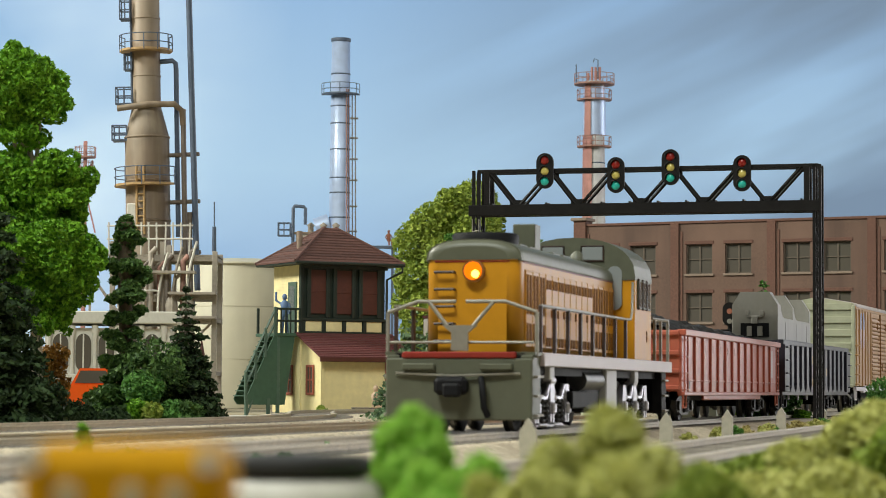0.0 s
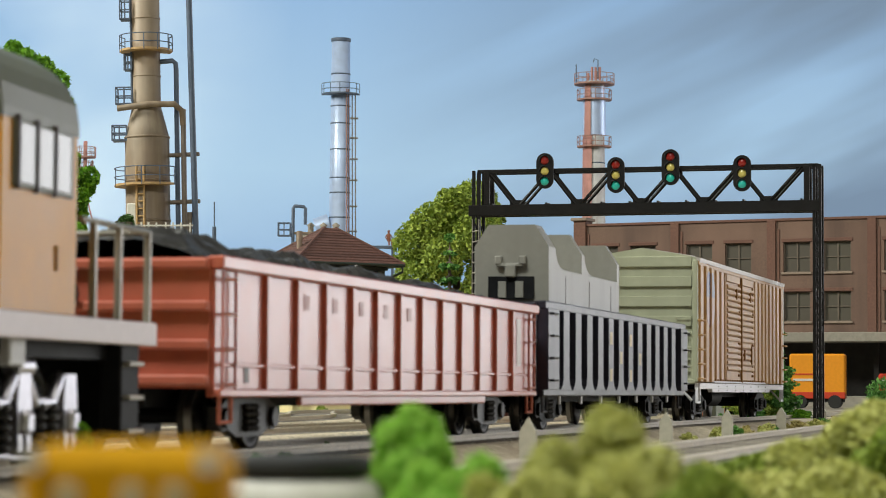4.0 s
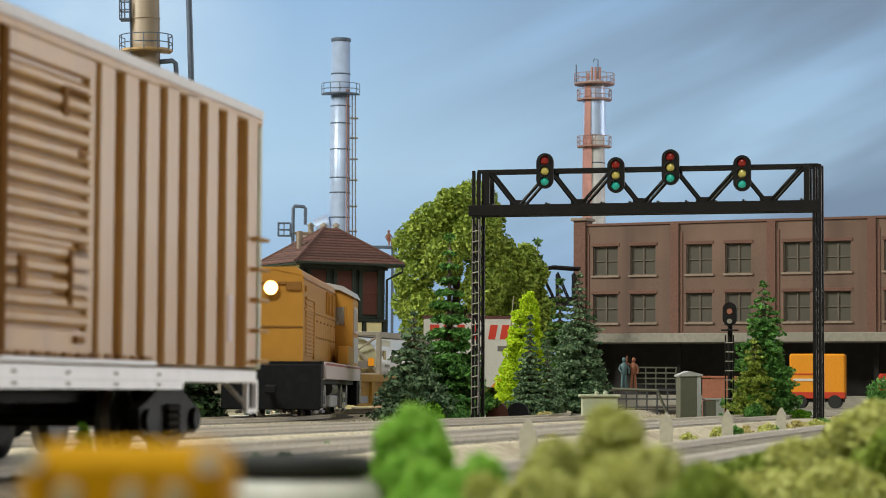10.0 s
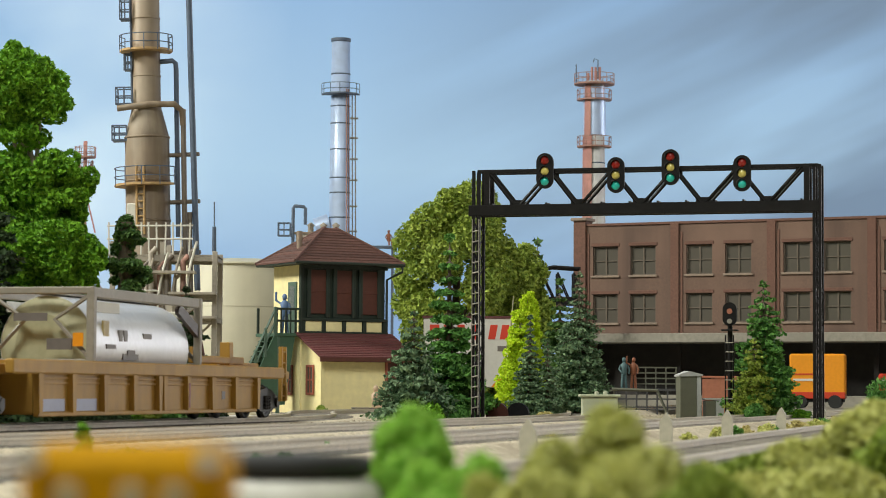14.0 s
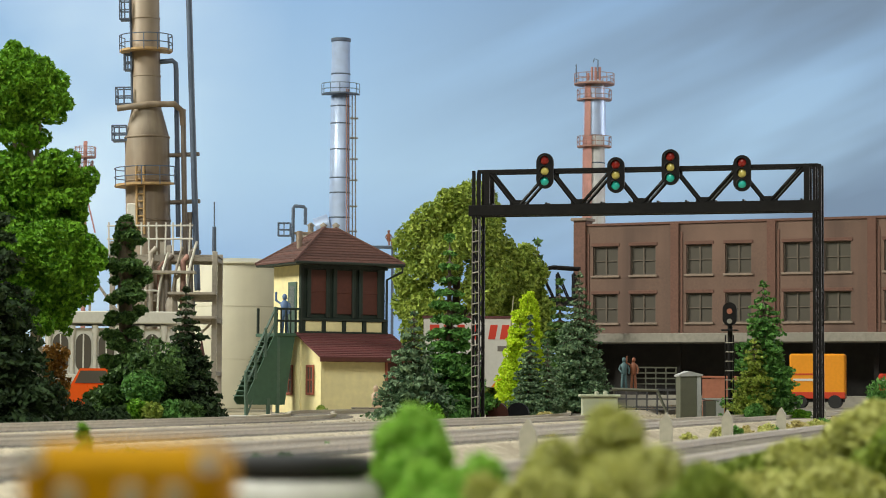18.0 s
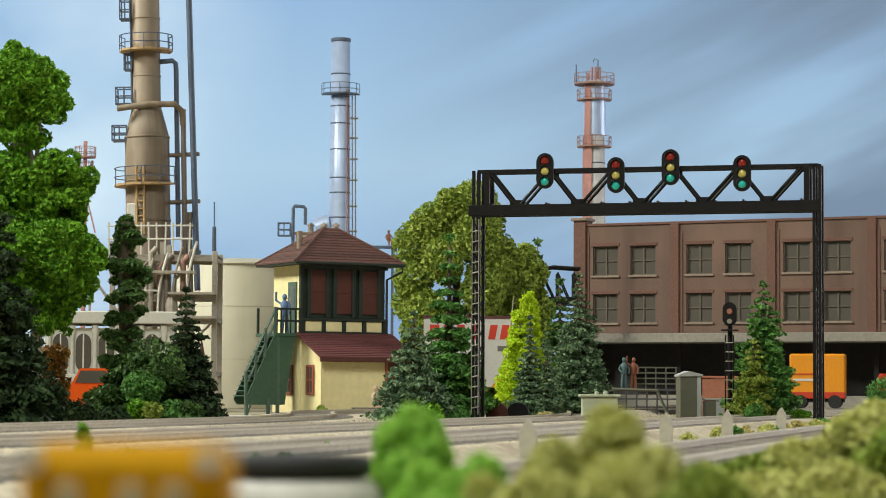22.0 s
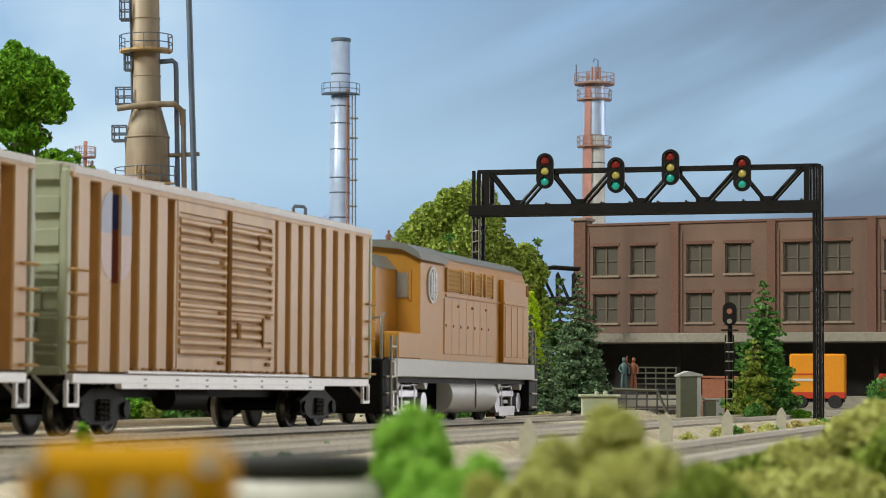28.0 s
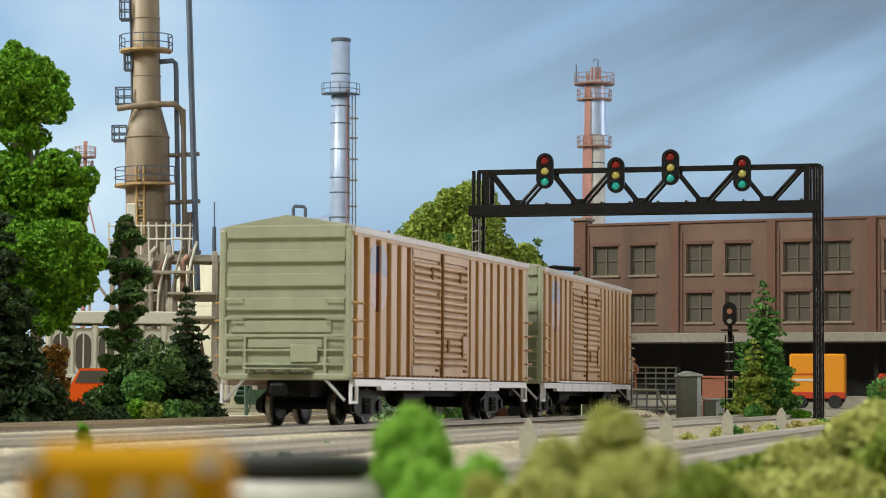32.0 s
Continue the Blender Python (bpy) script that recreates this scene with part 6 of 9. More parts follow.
def hood_unit(label, lamp, flip, roof_mat):
    """Locomotive with a tall square hood and a cab at the rear. Nose at x = 0; flip puts the nose at the far end."""
    L = 15.2 if flip else 16.2
    v = thing("hood_locomotive", label, "locomotive", "locomotives")

    def X(x):
        return L - x if flip else x

    def sp(x0, x1, y0, y1, z0, z1, c=0.0):
        a, b = sorted((X(x0), X(x1)))
        return Mb().span(a, b, y0, y1, z0, z1, c)
    body = ORANGE_YEL
    deck, hw, top = (1.50, 1.45, 4.24) if flip else (1.58, 0.87, 4.26)
    nx = 1.27 if flip else 0.0
    part("frame", sp(0.5, L - 0.5, -1.3, 1.3, 0.95, 1.2), UNDER, v)
    for s in (-1, 1):
        part("sill", sp(1.1, L - 0.9, s * 1.47 - 0.05, s * 1.47 + 0.05, 1.08, deck, 0.02), LILAC if not flip else GREY_TANK, v, "pale grey side sill")
    if not flip:
        for s in (-1, 1):
            part("sill_stripe", sp(1.1, L - 0.9, s * 1.523 - 0.004, s * 1.523 + 0.004, deck - 0.10, deck - 0.04), RED_LINE, v, "thin red line on the sill")
    part("deck", sp(0.6, L - 0.4, -1.44, 1.44, deck - 0.08, deck), UNDER, v)
    c0, c1, ze = (10.03, 12.05, 3.78) if flip else (12.45, 15.0, 3.80)
    a0, a1 = sorted((X(0.75 + nx), X(c0 + 0.05)))
    sec = [(hw, deck), (hw, top - 0.34), (hw * 0.93, top - 0.12), (hw * 0.72, top), (-hw * 0.72, top), (-hw * 0.93, top - 0.12), (-hw, top - 0.34), (-hw, deck)]
    if flip:
        sec = [(1.45, deck), (1.45, ze), (1.36, ze + 0.22), (1.1, ze + 0.38), (0.6, ze + 0.46), (-0.6, ze + 0.46), (-1.1, ze + 0.38), (-1.36, ze + 0.22), (-1.45, ze), (-1.45, deck)]
    part("hood", Mb().prism(sec, a0, a1, "x"), body, v, "orange-yellow hood")
    rsec = [(hw + 0.03, top - 0.30), (hw * 0.95, top - 0.09), (hw * 0.73, top + 0.03), (-hw * 0.73, top + 0.03), (-hw * 0.95, top - 0.09), (-hw - 0.03, top - 0.30), (-hw * 0.9, top - 0.2), (0, top - 0.05), (hw * 0.9, top - 0.2)]
    if flip:
        rsec = [(y, ze + z) for y, z in ((1.39, 0.20), (1.36, 0.26), (1.12, 0.41), (0.61, 0.50), (-0.61, 0.50), (-1.12, 0.41), (-1.36, 0.26), (-1.39, 0.20), (-1.0, 0.32), (0, 0.42), (1.0, 0.32))]
    part("hood_roof", Mb().prism(rsec, a0 - 0.02, a1, "x"), roof_mat if flip else body, v)
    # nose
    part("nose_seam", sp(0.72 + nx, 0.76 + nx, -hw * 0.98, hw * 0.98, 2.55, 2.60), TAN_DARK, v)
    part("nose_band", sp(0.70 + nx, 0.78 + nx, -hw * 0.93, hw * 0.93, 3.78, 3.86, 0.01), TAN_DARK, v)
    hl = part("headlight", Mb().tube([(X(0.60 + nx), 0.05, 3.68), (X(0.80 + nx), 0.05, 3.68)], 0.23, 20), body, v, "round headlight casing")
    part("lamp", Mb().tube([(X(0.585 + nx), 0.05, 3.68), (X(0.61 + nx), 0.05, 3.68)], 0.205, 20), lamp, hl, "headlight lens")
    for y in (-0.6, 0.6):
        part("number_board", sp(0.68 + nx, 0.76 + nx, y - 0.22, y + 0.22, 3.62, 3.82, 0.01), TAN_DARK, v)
    part("nose_hook", Mb().tube([(X(0.75 + nx), 0.95, 2.98), (X(0.45 + nx), 1.15, 2.95)], 0.04, 6), RAILING, v)
    for s in (-1, 1):
        y = s * hw
        part("rail_band", sp(4.76 if flip else 1.0, c0 - 0.1, y - 0.035, y + 0.035, 3.06, 3.13, 0.01), body, v)
        if flip:
            part("nose_housing", sp(0.78 + nx, 4.74, min(s * 1.40, s * 1.57), max(s * 1.40, s * 1.57), deck + 0.02, 3.72, 0.02), body, v, "wider nose housing with a shade-darkened orange end")
            # Thin sheet paints the shade of the end face that looks to the eye.
            part("housing_end", sp(4.742, 4.76, min(s * 1.44, s * 1.565), max(s * 1.44, s * 1.565), deck + 0.03, 3.70), ORANGE_SHADE, v, "nose housing end, its shade put into darker orange")
            part("rail_band", sp(0.9 + nx, 4.74, s * 1.57 - 0.035, s * 1.57 + 0.035, 3.06, 3.13, 0.01), body, v)
            for k in range(4):
                part("nose_panel", sp(2.1 + k * 0.64, 2.70 + k * 0.64, s * 1.57 - 0.02, s * 1.57 + 0.02, 1.66, 3.02, 0.012), body, v)
            part("number_board", sp(2.1, 2.32, s * 1.57 - 0.03, s * 1.57 + 0.03, 3.35, 3.66, 0.02), TAN_DARK, v)
        else:
            fr = part("radiator_grille", sp(1.35, 3.9, y - 0.02, y + 0.02, 1.75, 3.4, 0.01), body, v, "louvred radiator panel")
            for k in range(13):
                part("slat", sp(1.42, 3.83, y - 0.045, y + 0.045, 1.84 + 0.115 * k, 1.90 + 0.115 * k, 0.01), body, fr)
            part("grille_frame", sp(3.84, 3.94, y - 0.06, y + 0.06, 1.7, 3.46, 0.012), body, fr)
            part("grille_frame", sp(1.3, 3.94, y - 0.06, y + 0.06, 3.38, 3.46, 0.012), body, fr)
        for k in range(7 if flip else 12):
            x = 4.2 + k * 0.66 + (1.25 if flip else 0)
            part("hood_door", sp(x, x + 0.645, y - 0.022, y + 0.022, 1.66, 3.02, 0.008), body, v)
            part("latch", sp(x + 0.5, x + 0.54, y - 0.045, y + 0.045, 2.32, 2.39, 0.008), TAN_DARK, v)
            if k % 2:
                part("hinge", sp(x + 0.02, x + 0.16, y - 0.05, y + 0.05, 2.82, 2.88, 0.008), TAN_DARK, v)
        for x, w in (((5.52, 0.81), (6.68, 0.76), (7.70, 0.77), (8.58, 1.36)) if flip else ((8.5, 0.62), (9.6, 0.62), (10.7, 0.62))):
            lv = part("upper_louvre", sp(x, x + w, y - 0.03, y + 0.03, 3.20 if flip else 3.26, 3.76 if flip else 3.88, 0.012), LOUVRE, v, "golden louvred upper panel")
            for q in (x + 0.03, x + w - 0.03):
                part("louvre_frame", sp(q - 0.04, q + 0.04, y - 0.06, y + 0.06, 3.18, 3.78 if flip else 3.90, 0.01), body, lv)
            for q in range(5 if flip else 0):
                part("slat", sp(x + 0.05, x + w - 0.05, y - 0.05, y + 0.05, 3.25 + 0.11 * q, 3.29 + 0.11 * q, 0.008), LOUVRE, lv)
        if not flip:
            part("lift_lug", sp(1.2, 1.4, y - 0.06, y + 0.06, 3.6, 3.76, 0.02), body, v)
        if flip:
            part("hand_rail", Mb().tube([(X(0.95), s * 1.4, deck), (X(0.95), s * 1.4, deck + 0.95), (X(1.9), s * 1.40, deck + 0.9)], 0.03, 6), RAILING, v)
    # cab
    csec = [(1.45, deck), (1.45, ze), (1.36, ze + 0.22), (1.1, ze + 0.38), (0.6, ze + 0.48), (-0.6, ze + 0.48), (-1.1, ze + 0.38), (-1.36, ze + 0.22), (-1.45, ze), (-1.45, deck)]
    b0, b1 = sorted((X(c0), X(c1)))
    part("cab", Mb().prism(csec, b0, b1, "x"), body, v, "orange-yellow cab")
    croof = [(y, ze + z) for y, z in ((1.52, 0.06), (1.42, 0.27), (1.13, 0.44), (0.62, 0.55), (-0.62, 0.55), (-1.13, 0.44), (-1.42, 0.27), (-1.52, 0.06), (-1.40, 0.12), (-1.0, 0.32), (0, 0.42), (1.0, 0.32), (1.40, 0.12))]
    part("cab_roof", Mb().prism(croof, b0 - 0.12, b1 + 0.16, "x"), roof_mat, v, "grey curved cab roof")
    for s in (-1, 1):
        if flip:
            xm = X(c0 + 1.07)
            fr = part("cab_window", Mb().prism([(xm + a, 3.29 + 0.95 * b) for a, b in oval(0.40, 0.46, 28)], s * 1.46 - 0.03, s * 1.46 + 0.03, "y"), GREY_TANK, v, "rounded window in a pale grey surround")
            part("pane", Mb().prism([(xm + a, 3.29 + b) for a, b in oval(0.31, 0.37, 28)], s * 1.475 - 0.025, s * 1.475 + 0.025, "y"), PANE, fr)
            for dx in (-0.17, 0.0, 0.17):
                part("window_frame", Mb().box(xm + dx, s * 1.49, 3.29, 0.05, 0.04, 0.70 if dx == 0 else 0.60), SILL_WHITE, fr)
        else:
            w = part("cab_window", sp(c0 + 0.55, c0 + 1.55, s * 1.455 - 0.02, s * 1.455 + 0.02, 2.78, 3.5, 0.02), PANE, v)
            for x in (c0 + 0.52, c0 + 1.05, c0 + 1.58):
                part("window_frame", sp(x - 0.035, x + 0.035, s * 1.475 - 0.02, s * 1.475 + 0.02, 2.72, 3.56, 0.008), SILL_WHITE, w)
            part("window_frame", sp(c0 + 0.52, c0 + 1.58, s * 1.475 - 0.02, s * 1.475 + 0.02, 3.50, 3.56, 0.008), SILL_WHITE, w)
            part("arm_rest", sp(c0 + 0.5, c0 + 1.6, s * 1.49 - 0.04, s * 1.49 + 0.04, 2.68, 2.74, 0.01), SILL_WHITE, w)
        if not flip:
            pn = part("data_panel", sp(c0 + 0.5, c1 - 0.08, s * 1.455 - 0.01, s * 1.455 + 0.01, 1.68, 2.55), GREY_TANK, v, "pale grey panel with faint lettering")
            for k in range(3):
                part("lettering", sp(c0 + 0.9, c0 + 1.9, s * 1.468 - 0.004, s * 1.468 + 0.004, 1.85 + 0.22 * k, 1.93 + 0.22 * k), LILAC, pn)
        part("tool_locker", sp(c1 if flip else c0 - 2.0, 13.8 if flip else c0, min(s * 1.1, s * 1.46), max(s * 1.1, s * 1.46), deck, deck + 0.62, 0.03), body, v)
        for x in (c0, c1):
            dx = -0.02 if x == c0 else 0.02
            fw = part("end_window", sp(x + dx - 0.015, x + dx + 0.015, s * 1.0 - 0.17, s * 1.0 + 0.17, 2.95, 3.55, 0.01), GLASS, v)
            for q in (-0.2, 0.2):
                part("window_frame", sp(x + dx - 0.03, x + dx + 0.03, s * 1.0 + q - 0.03, s * 1.0 + q + 0.03, 2.9, 3.6, 0.006), body, fw)
    if flip:
        part("short_hood", Mb().prism([(0.85, deck), (0.85, 3.6), (0.6, 3.9), (-0.6, 3.9), (-0.85, 3.6), (-0.85, deck)], X(c1 + 1.6), X(c1), "x"), body, v, "orange-yellow short hood")
        part("short_hood_roof", Mb().prism([(0.88, 3.6), (0.62, 3.93), (-0.62, 3.93), (-0.88, 3.6), (0, 3.8)], X(c1 + 1.62), X(c1), "x"), roof_mat, v)
    part("end_door", sp(c1, c1 + 0.05, -0.35, 0.35, deck + 0.05, 3.5, 0.02), body, v)
    # ends
    part("pilot", sp(0.38, 0.56, -1.42, 1.42, 0.2, 1.5, 0.04), UNDER, v, "black front pilot")
    part("pilot", sp(L - 0.46, L - 0.3, -1.42, 1.42, 0.25, 1.5, 0.04), UNDER, v, "black rear pilot")
    coupler(v, X(0.45), -1 if not flip else 1)
    coupler(v, X(L - 0.35), 1 if not flip else -1)
    for x in (0.95, L - 0.75):
        for s in (-1, 1):
            part("step_well", sp(x - 0.4, x + 0.4, s * 1.3 - 0.12, s * 1.3 + 0.12, 0.25, 1.5, 0.02), UNDER, v)
            for k in range(3):
                part("step", sp(x - 0.3, x + 0.3, s * 1.43 - 0.06, s * 1.43 + 0.06, 0.3 + 0.38 * k, 0.35 + 0.38 * k, 0.01), RAILING, v)
    for s in (-1, 1):
        for x in ((0.5, L - 0.35) if flip else (L - 0.35,)):
            part("end_rail", Mb().tube([(X(x), s * 1.38, deck - 0.3), (X(x), s * 1.38, deck + 0.95), (X(x + (0.25 if x < 5 else -0.25)), s * 1.38, deck + 1.0)], 0.032, 6), RAILING, v)
            part("end_rail", Mb().tube([(X(x), s * 1.38, deck + 0.9), (X(x), s * 0.3, deck + 0.9)], 0.025, 6), RAILING, v)
        # ladder beside the cab end
        lad = Mb()
        for dx in (-0.2, 0.2):
            lad.tube([(X(L - 0.9 + dx), s * 1.5, 0.3), (X(L - 0.9 + dx), s * 1.5, 2.0 if flip else 1.5)], 0.035, 6)
        ll = part("side_ladder", lad, RAILING, v)
        for k in range(5 if flip else 4):
            part("rung", Mb().tube([(X(L - 1.1), s * 1.5, 0.4 + 0.34 * k), (X(L - 0.7), s * 1.5, 0.4 + 0.34 * k)], 0.03, 5), RAILING, ll)
        if flip:
            part("fuel_tank", Mb().prism([(s * (0.98 + 0.42 * math.cos(radians(a))), 0.66 + 0.44 * math.sin(radians(a))) for a in range(-90, 91, 15)][::-s], 6.16, 10.49, "x", True), GREY_TANK, v, "light grey rounded fuel tank")
            part("tank_seam", Mb().box(8.3, s * 1.41, 0.68, 0.06, 0.03, 0.7, 0.01), DARK_POST, v)
        else:
            part("air_reservoir", Mb().tube([(6.3, s * 1.05, 0.82), (8.4, s * 1.05, 0.82)], 0.24, 14), DARK_TANK, v, "dark grey air reservoir")
            part("fuel_tank", sp(6.0, 8.7, min(s * 0.8, s * 1.25), max(s * 0.8, s * 1.25), 0.24, 0.60, 0.04), GREY_TANK, v)
    part("tank_core", sp(4.8, 8.2, -0.95, 0.95, 0.3, 1.0), UNDER, v)
    for x in ((2.9, 12.1) if flip else (3.3, 12.1)):
        loco_truck(v, X(x), 2.3, 2, "open" if flip else "cast")
    return v


def well_car():
    """A mustard well car carrying a framed tank container. x = 0 at the end nearest the eye."""
    L = 21.9
    w0, bay = 4.0, 1.77
    w1 = w0 + 8 * bay
    w = thing("well_car", "mustard yellow container well car", "freight car")
    for s in (-1, 1):
        part("side_beam", Mb().span(2.6, 20.35, s * 1.40 - 0.10, s * 1.40 + 0.10, 1.07, 1.37, 0.03), WELL, w)
        part("well_side", Mb().span(w0, w1, s * 1.34 - 0.03, s * 1.34 + 0.03, 0.26, 1.10), WELL, w)
        part("bottom_sill", Mb().span(w0, w1, s * 1.38 - 0.07, s * 1.38 + 0.07, 0.18, 0.28, 0.02), WELL, w)
        for k in range(9):
            x = w0 + k * bay
            for dx in ((-0.16, 0.16) if k == 4 else (0.0,)):
                part("side_rib", Mb().prism([(x + dx - 0.08, 0.26), (x + dx + 0.08, 0.26), (x + dx + 0.13, 1.08), (x + dx - 0.13, 1.08)], s * 1.43 - 0.07, s * 1.43 + 0.07, "y"), WELL, w)
            if k < 8:
                for z in (0.88, 0.99):
                    part("side_lip", Mb().span(x + 0.14, x + bay - 0.14, s * 1.38 - 0.03, s * 1.38 + 0.03, z - 0.025, z + 0.025, 0.008), WELL, w)
        for k in range(2):
            part("stencil", Mb().box(w0 + (k + 0.5) * bay, s * 1.375, 0.42, 1.25, 0.01, 0.26), EMBLEM_BLUE, w, "pale lilac data panel")
        part("stencil", Mb().box(w0 + 5 * bay, s * 1.505, 0.62, 0.10, 0.01, 0.6), DECAL_RED, w)
        part("stencil", Mb().box(w0 + 6.6 * bay, s * 1.375, 0.62, 0.25, 0.01, 0.2), DECAL_GREY, w)
        for x in (1.0, 20.6):
            for dx in (0.0, 0.36):
                part("end_post", Mb().span(x + dx - 0.05, x + dx + 0.05, s * 1.3 - 0.05, s * 1.3 + 0.05, 0.45, 1.95, 0.01), WELL, w)
            for k in range(5):
                part("rung", Mb().tube([(x, s * 1.32, 0.6 + k * 0.3), (x + 0.36, s * 1.32, 0.6 + k * 0.3)], 0.03, 5), WELL, w)
            part("hand_bracket", Mb().box(x + 0.2, s * 1.40, 0.72, 0.10, 0.06, 0.5, 0.01), WELL, w)
    for x0, x1 in ((0.2, w0), (w1, L - 0.2)):
        part("end_platform", Mb().span(x0, x1, -1.2, 1.2, 1.06, 1.28, 0.03), WELL, w)
        part("end_ribs", Mb().span(x0, x1, -0.3, 0.3, 1.28, 1.50, 0.03), WELL, w)
    part("well_floor", Mb().span(w0, w1, -1.3, 1.3, 0.22, 0.30), WELL, w)
    for x in (w0, w1):
        part("well_end", Mb().span(x - 0.06, x + 0.06, -1.33, 1.33, 0.26, 1.36), WELL, w)
    part("brake_wheel", Mb().tube([(1.0, -0.6, 1.9), (1.06, -0.6, 1.9)], 0.30, 16), WELL, w)
    part("brake_housing", Mb().span(14.9, 18.4, -1.0, -0.7, 1.42, 1.62, 0.03), WELL, w, "rusty brown brake housing")
    part("brake_stand", Mb().span(17.2, 17.5, -1.0, -0.72, 1.40, 2.0, 0.02), WELL, w)
    coupler(w, 0.1, -1)
    coupler(w, L - 0.1, 1)
    for x in (2.0, 20.0):
        freight_truck(w, x, WHEEL)
    # tank container in its frame
    t0, t1, ty, z0, z1 = 7.3, 14.15, 1.22, 0.30, 3.02
    tk = thing("tank_container", "khaki and bright steel tank container in a grey frame", "tank container")
    part("tank_head", Mb().tube([(t0 + 0.25, 0, 1.72), (t0 + 0.40, 0, 1.72)], 0.7, 28, True, 1.12), KHAKI, tk, "khaki tank head")
    part("tank_head", Mb().tube([(t1 - 0.40, 0, 1.72), (t1 - 0.25, 0, 1.72)], 1.12, 28, True, 0.7), KHAKI, tk)
    part("tank_barrel", Mb().tube([(t0 + 0.40, 0, 1.72), (t1 - 0.40, 0, 1.72)], 1.13, 32), TANK_CLR, tk, "bright steel tank barrel")
    for x in (t0, t1):
        for s in (-1, 1):
            part("frame_post", Mb().span(x - 0.09, x + 0.09, s * ty - 0.09, s * ty + 0.09, z0, z1, 0.02), GREY_FRAME, tk)
        part("frame_beam", Mb().span(x - 0.08, x + 0.08, -ty, ty, z1 - 0.16, z1, 0.02), GREY_FRAME, tk)
        part("frame_beam", Mb().span(x - 0.06, x + 0.06, -ty, ty, 1.3, 1.42, 0.02), GREY_FRAME, tk)
        for s in (-1, 1):
            part("frame_brace", Mb().tube([(x, s * ty, z1 - 0.15), (x, s * 0.35, 2.3), (x, s * ty, 1.4)], 0.06, 5), GREY_FRAME, tk)
    for s in (-1, 1):
        part("frame_beam", Mb().span(t0, t1, s * ty - 0.07, s * ty + 0.07, z1 - 0.24, z1 - 0.01, 0.02), GREY_FRAME, tk)
        part("frame_brace", Mb().prism([(t1 - 0.1, 2.05), (t1 - 0.1, 2.35), (t1 - 1.3, z1 - 0.22), (t1 - 1.5, z1 - 0.30), (t1 - 1.5, z1 - 0.42)], s * ty - 0.05, s * ty + 0.05, "y"), DARK_POST, tk, "dark corner gusset")
        part("data_plate", Mb().box(t0 + 1.3, s * 1.0, z1 - 0.42, 1.7, 0.04, 0.24, 0.01), SIGN_WHITE, tk, "white plate under the top rail")
        for dx, dz, sx, sz, m in ((1.15, 2.05, 0.32, 0.50, DECAL_YEL), (1.35, 1.72, 0.55, 0.10, DECAL_GREY), (2.0, 1.98, 0.2, 0.26, DECAL_GREY), (2.3, 1.98, 0.2, 0.26, DECAL_GREY), (3.7, 2.0, 0.5, 0.12, DECAL_GREY), (2.6, 1.50, 0.95, 0.14, DECAL_GREY), (2.6, 1.60, 0.45, 0.12, DECAL_GREY)):
            part("lettering", Mb().box(t0 + dx, s * (1.13 ** 2 - (dz - 1.72) ** 2) ** 0.5, dz, sx, 0.05, sz), m, tk)
    part("walkway", Mb().span(t0 + 0.3, t1 - 0.3, -0.25, 0.25, 2.86, 2.92, 0.01), GREY_FRAME, tk)
    part("end_placard", Mb().box(t0 - 0.08, 0.2, 2.35, 0.03, 0.8, 0.18), DECAL_GREY, tk)
    part("end_placard", Mb().box(t0 - 0.08, -0.5, 1.75, 0.03, 0.6, 0.25), DECAL_GREY, tk)
    part("warning_panel", Mb().box(t0 - 0.1, -0.95, 1.85, 0.03, 0.24, 0.3), TRUCK_ORANGE, tk)
    return w, tk


# ---- refinery and backdrop models ----
def ring_platform(parent, cx, cy, r, z, a0, a1, width=0.75, h=1.0, material=None):
    """A curved walkway with railing round a column, between two angles in degrees."""
    mat_ = material or PLATFORM
    n = max(6, int((a1 - a0) / 15))
    vs, fs = [], []
    for k in range(n + 1):
        a = radians(a0 + (a1 - a0) * k / n)
        for q, dz in ((r, 0), (r + width, 0), (r + width, 0.12), (r, 0.12)):
            vs.append((cx + q * math.cos(a), cy + q * math.sin(a), z + dz))
    for k in range(n):
        b = 4 * k
        fs += [(b + i, b + (i + 1) % 4, b + 4 + (i + 1) % 4, b + 4 + i) for i in range(4)]
    fs += [(0, 1, 2, 3), (4 * n, 4 * n + 3, 4 * n + 2, 4 * n + 1)]
    pf = part("platform", Mb().add(vs, fs), mat_, parent)
    for q in (0.5, 1.0):
        path = [(cx + (r + width) * math.cos(radians(a0 + (a1 - a0) * k / n)), cy + (r + width) * math.sin(radians(a0 + (a1 - a0) * k / n)), z + h * q) for k in range(n + 1)]
        part("guard_rail", Mb().tube(path, 0.03, 5), PIPE_BLUE if mat_ is PLATFORM else mat_, pf)
    for k in range(0, n + 1, 2):
        a = radians(a0 + (a1 - a0) * k / n)
        x, y = cx + (r + width) * math.cos(a), cy + (r + width) * math.sin(a)
        part("guard_post", Mb().tube([(x, y, z), (x, y, z + h)], 0.03, 5), PIPE_BLUE if mat_ is PLATFORM else mat_, pf)
    return pf


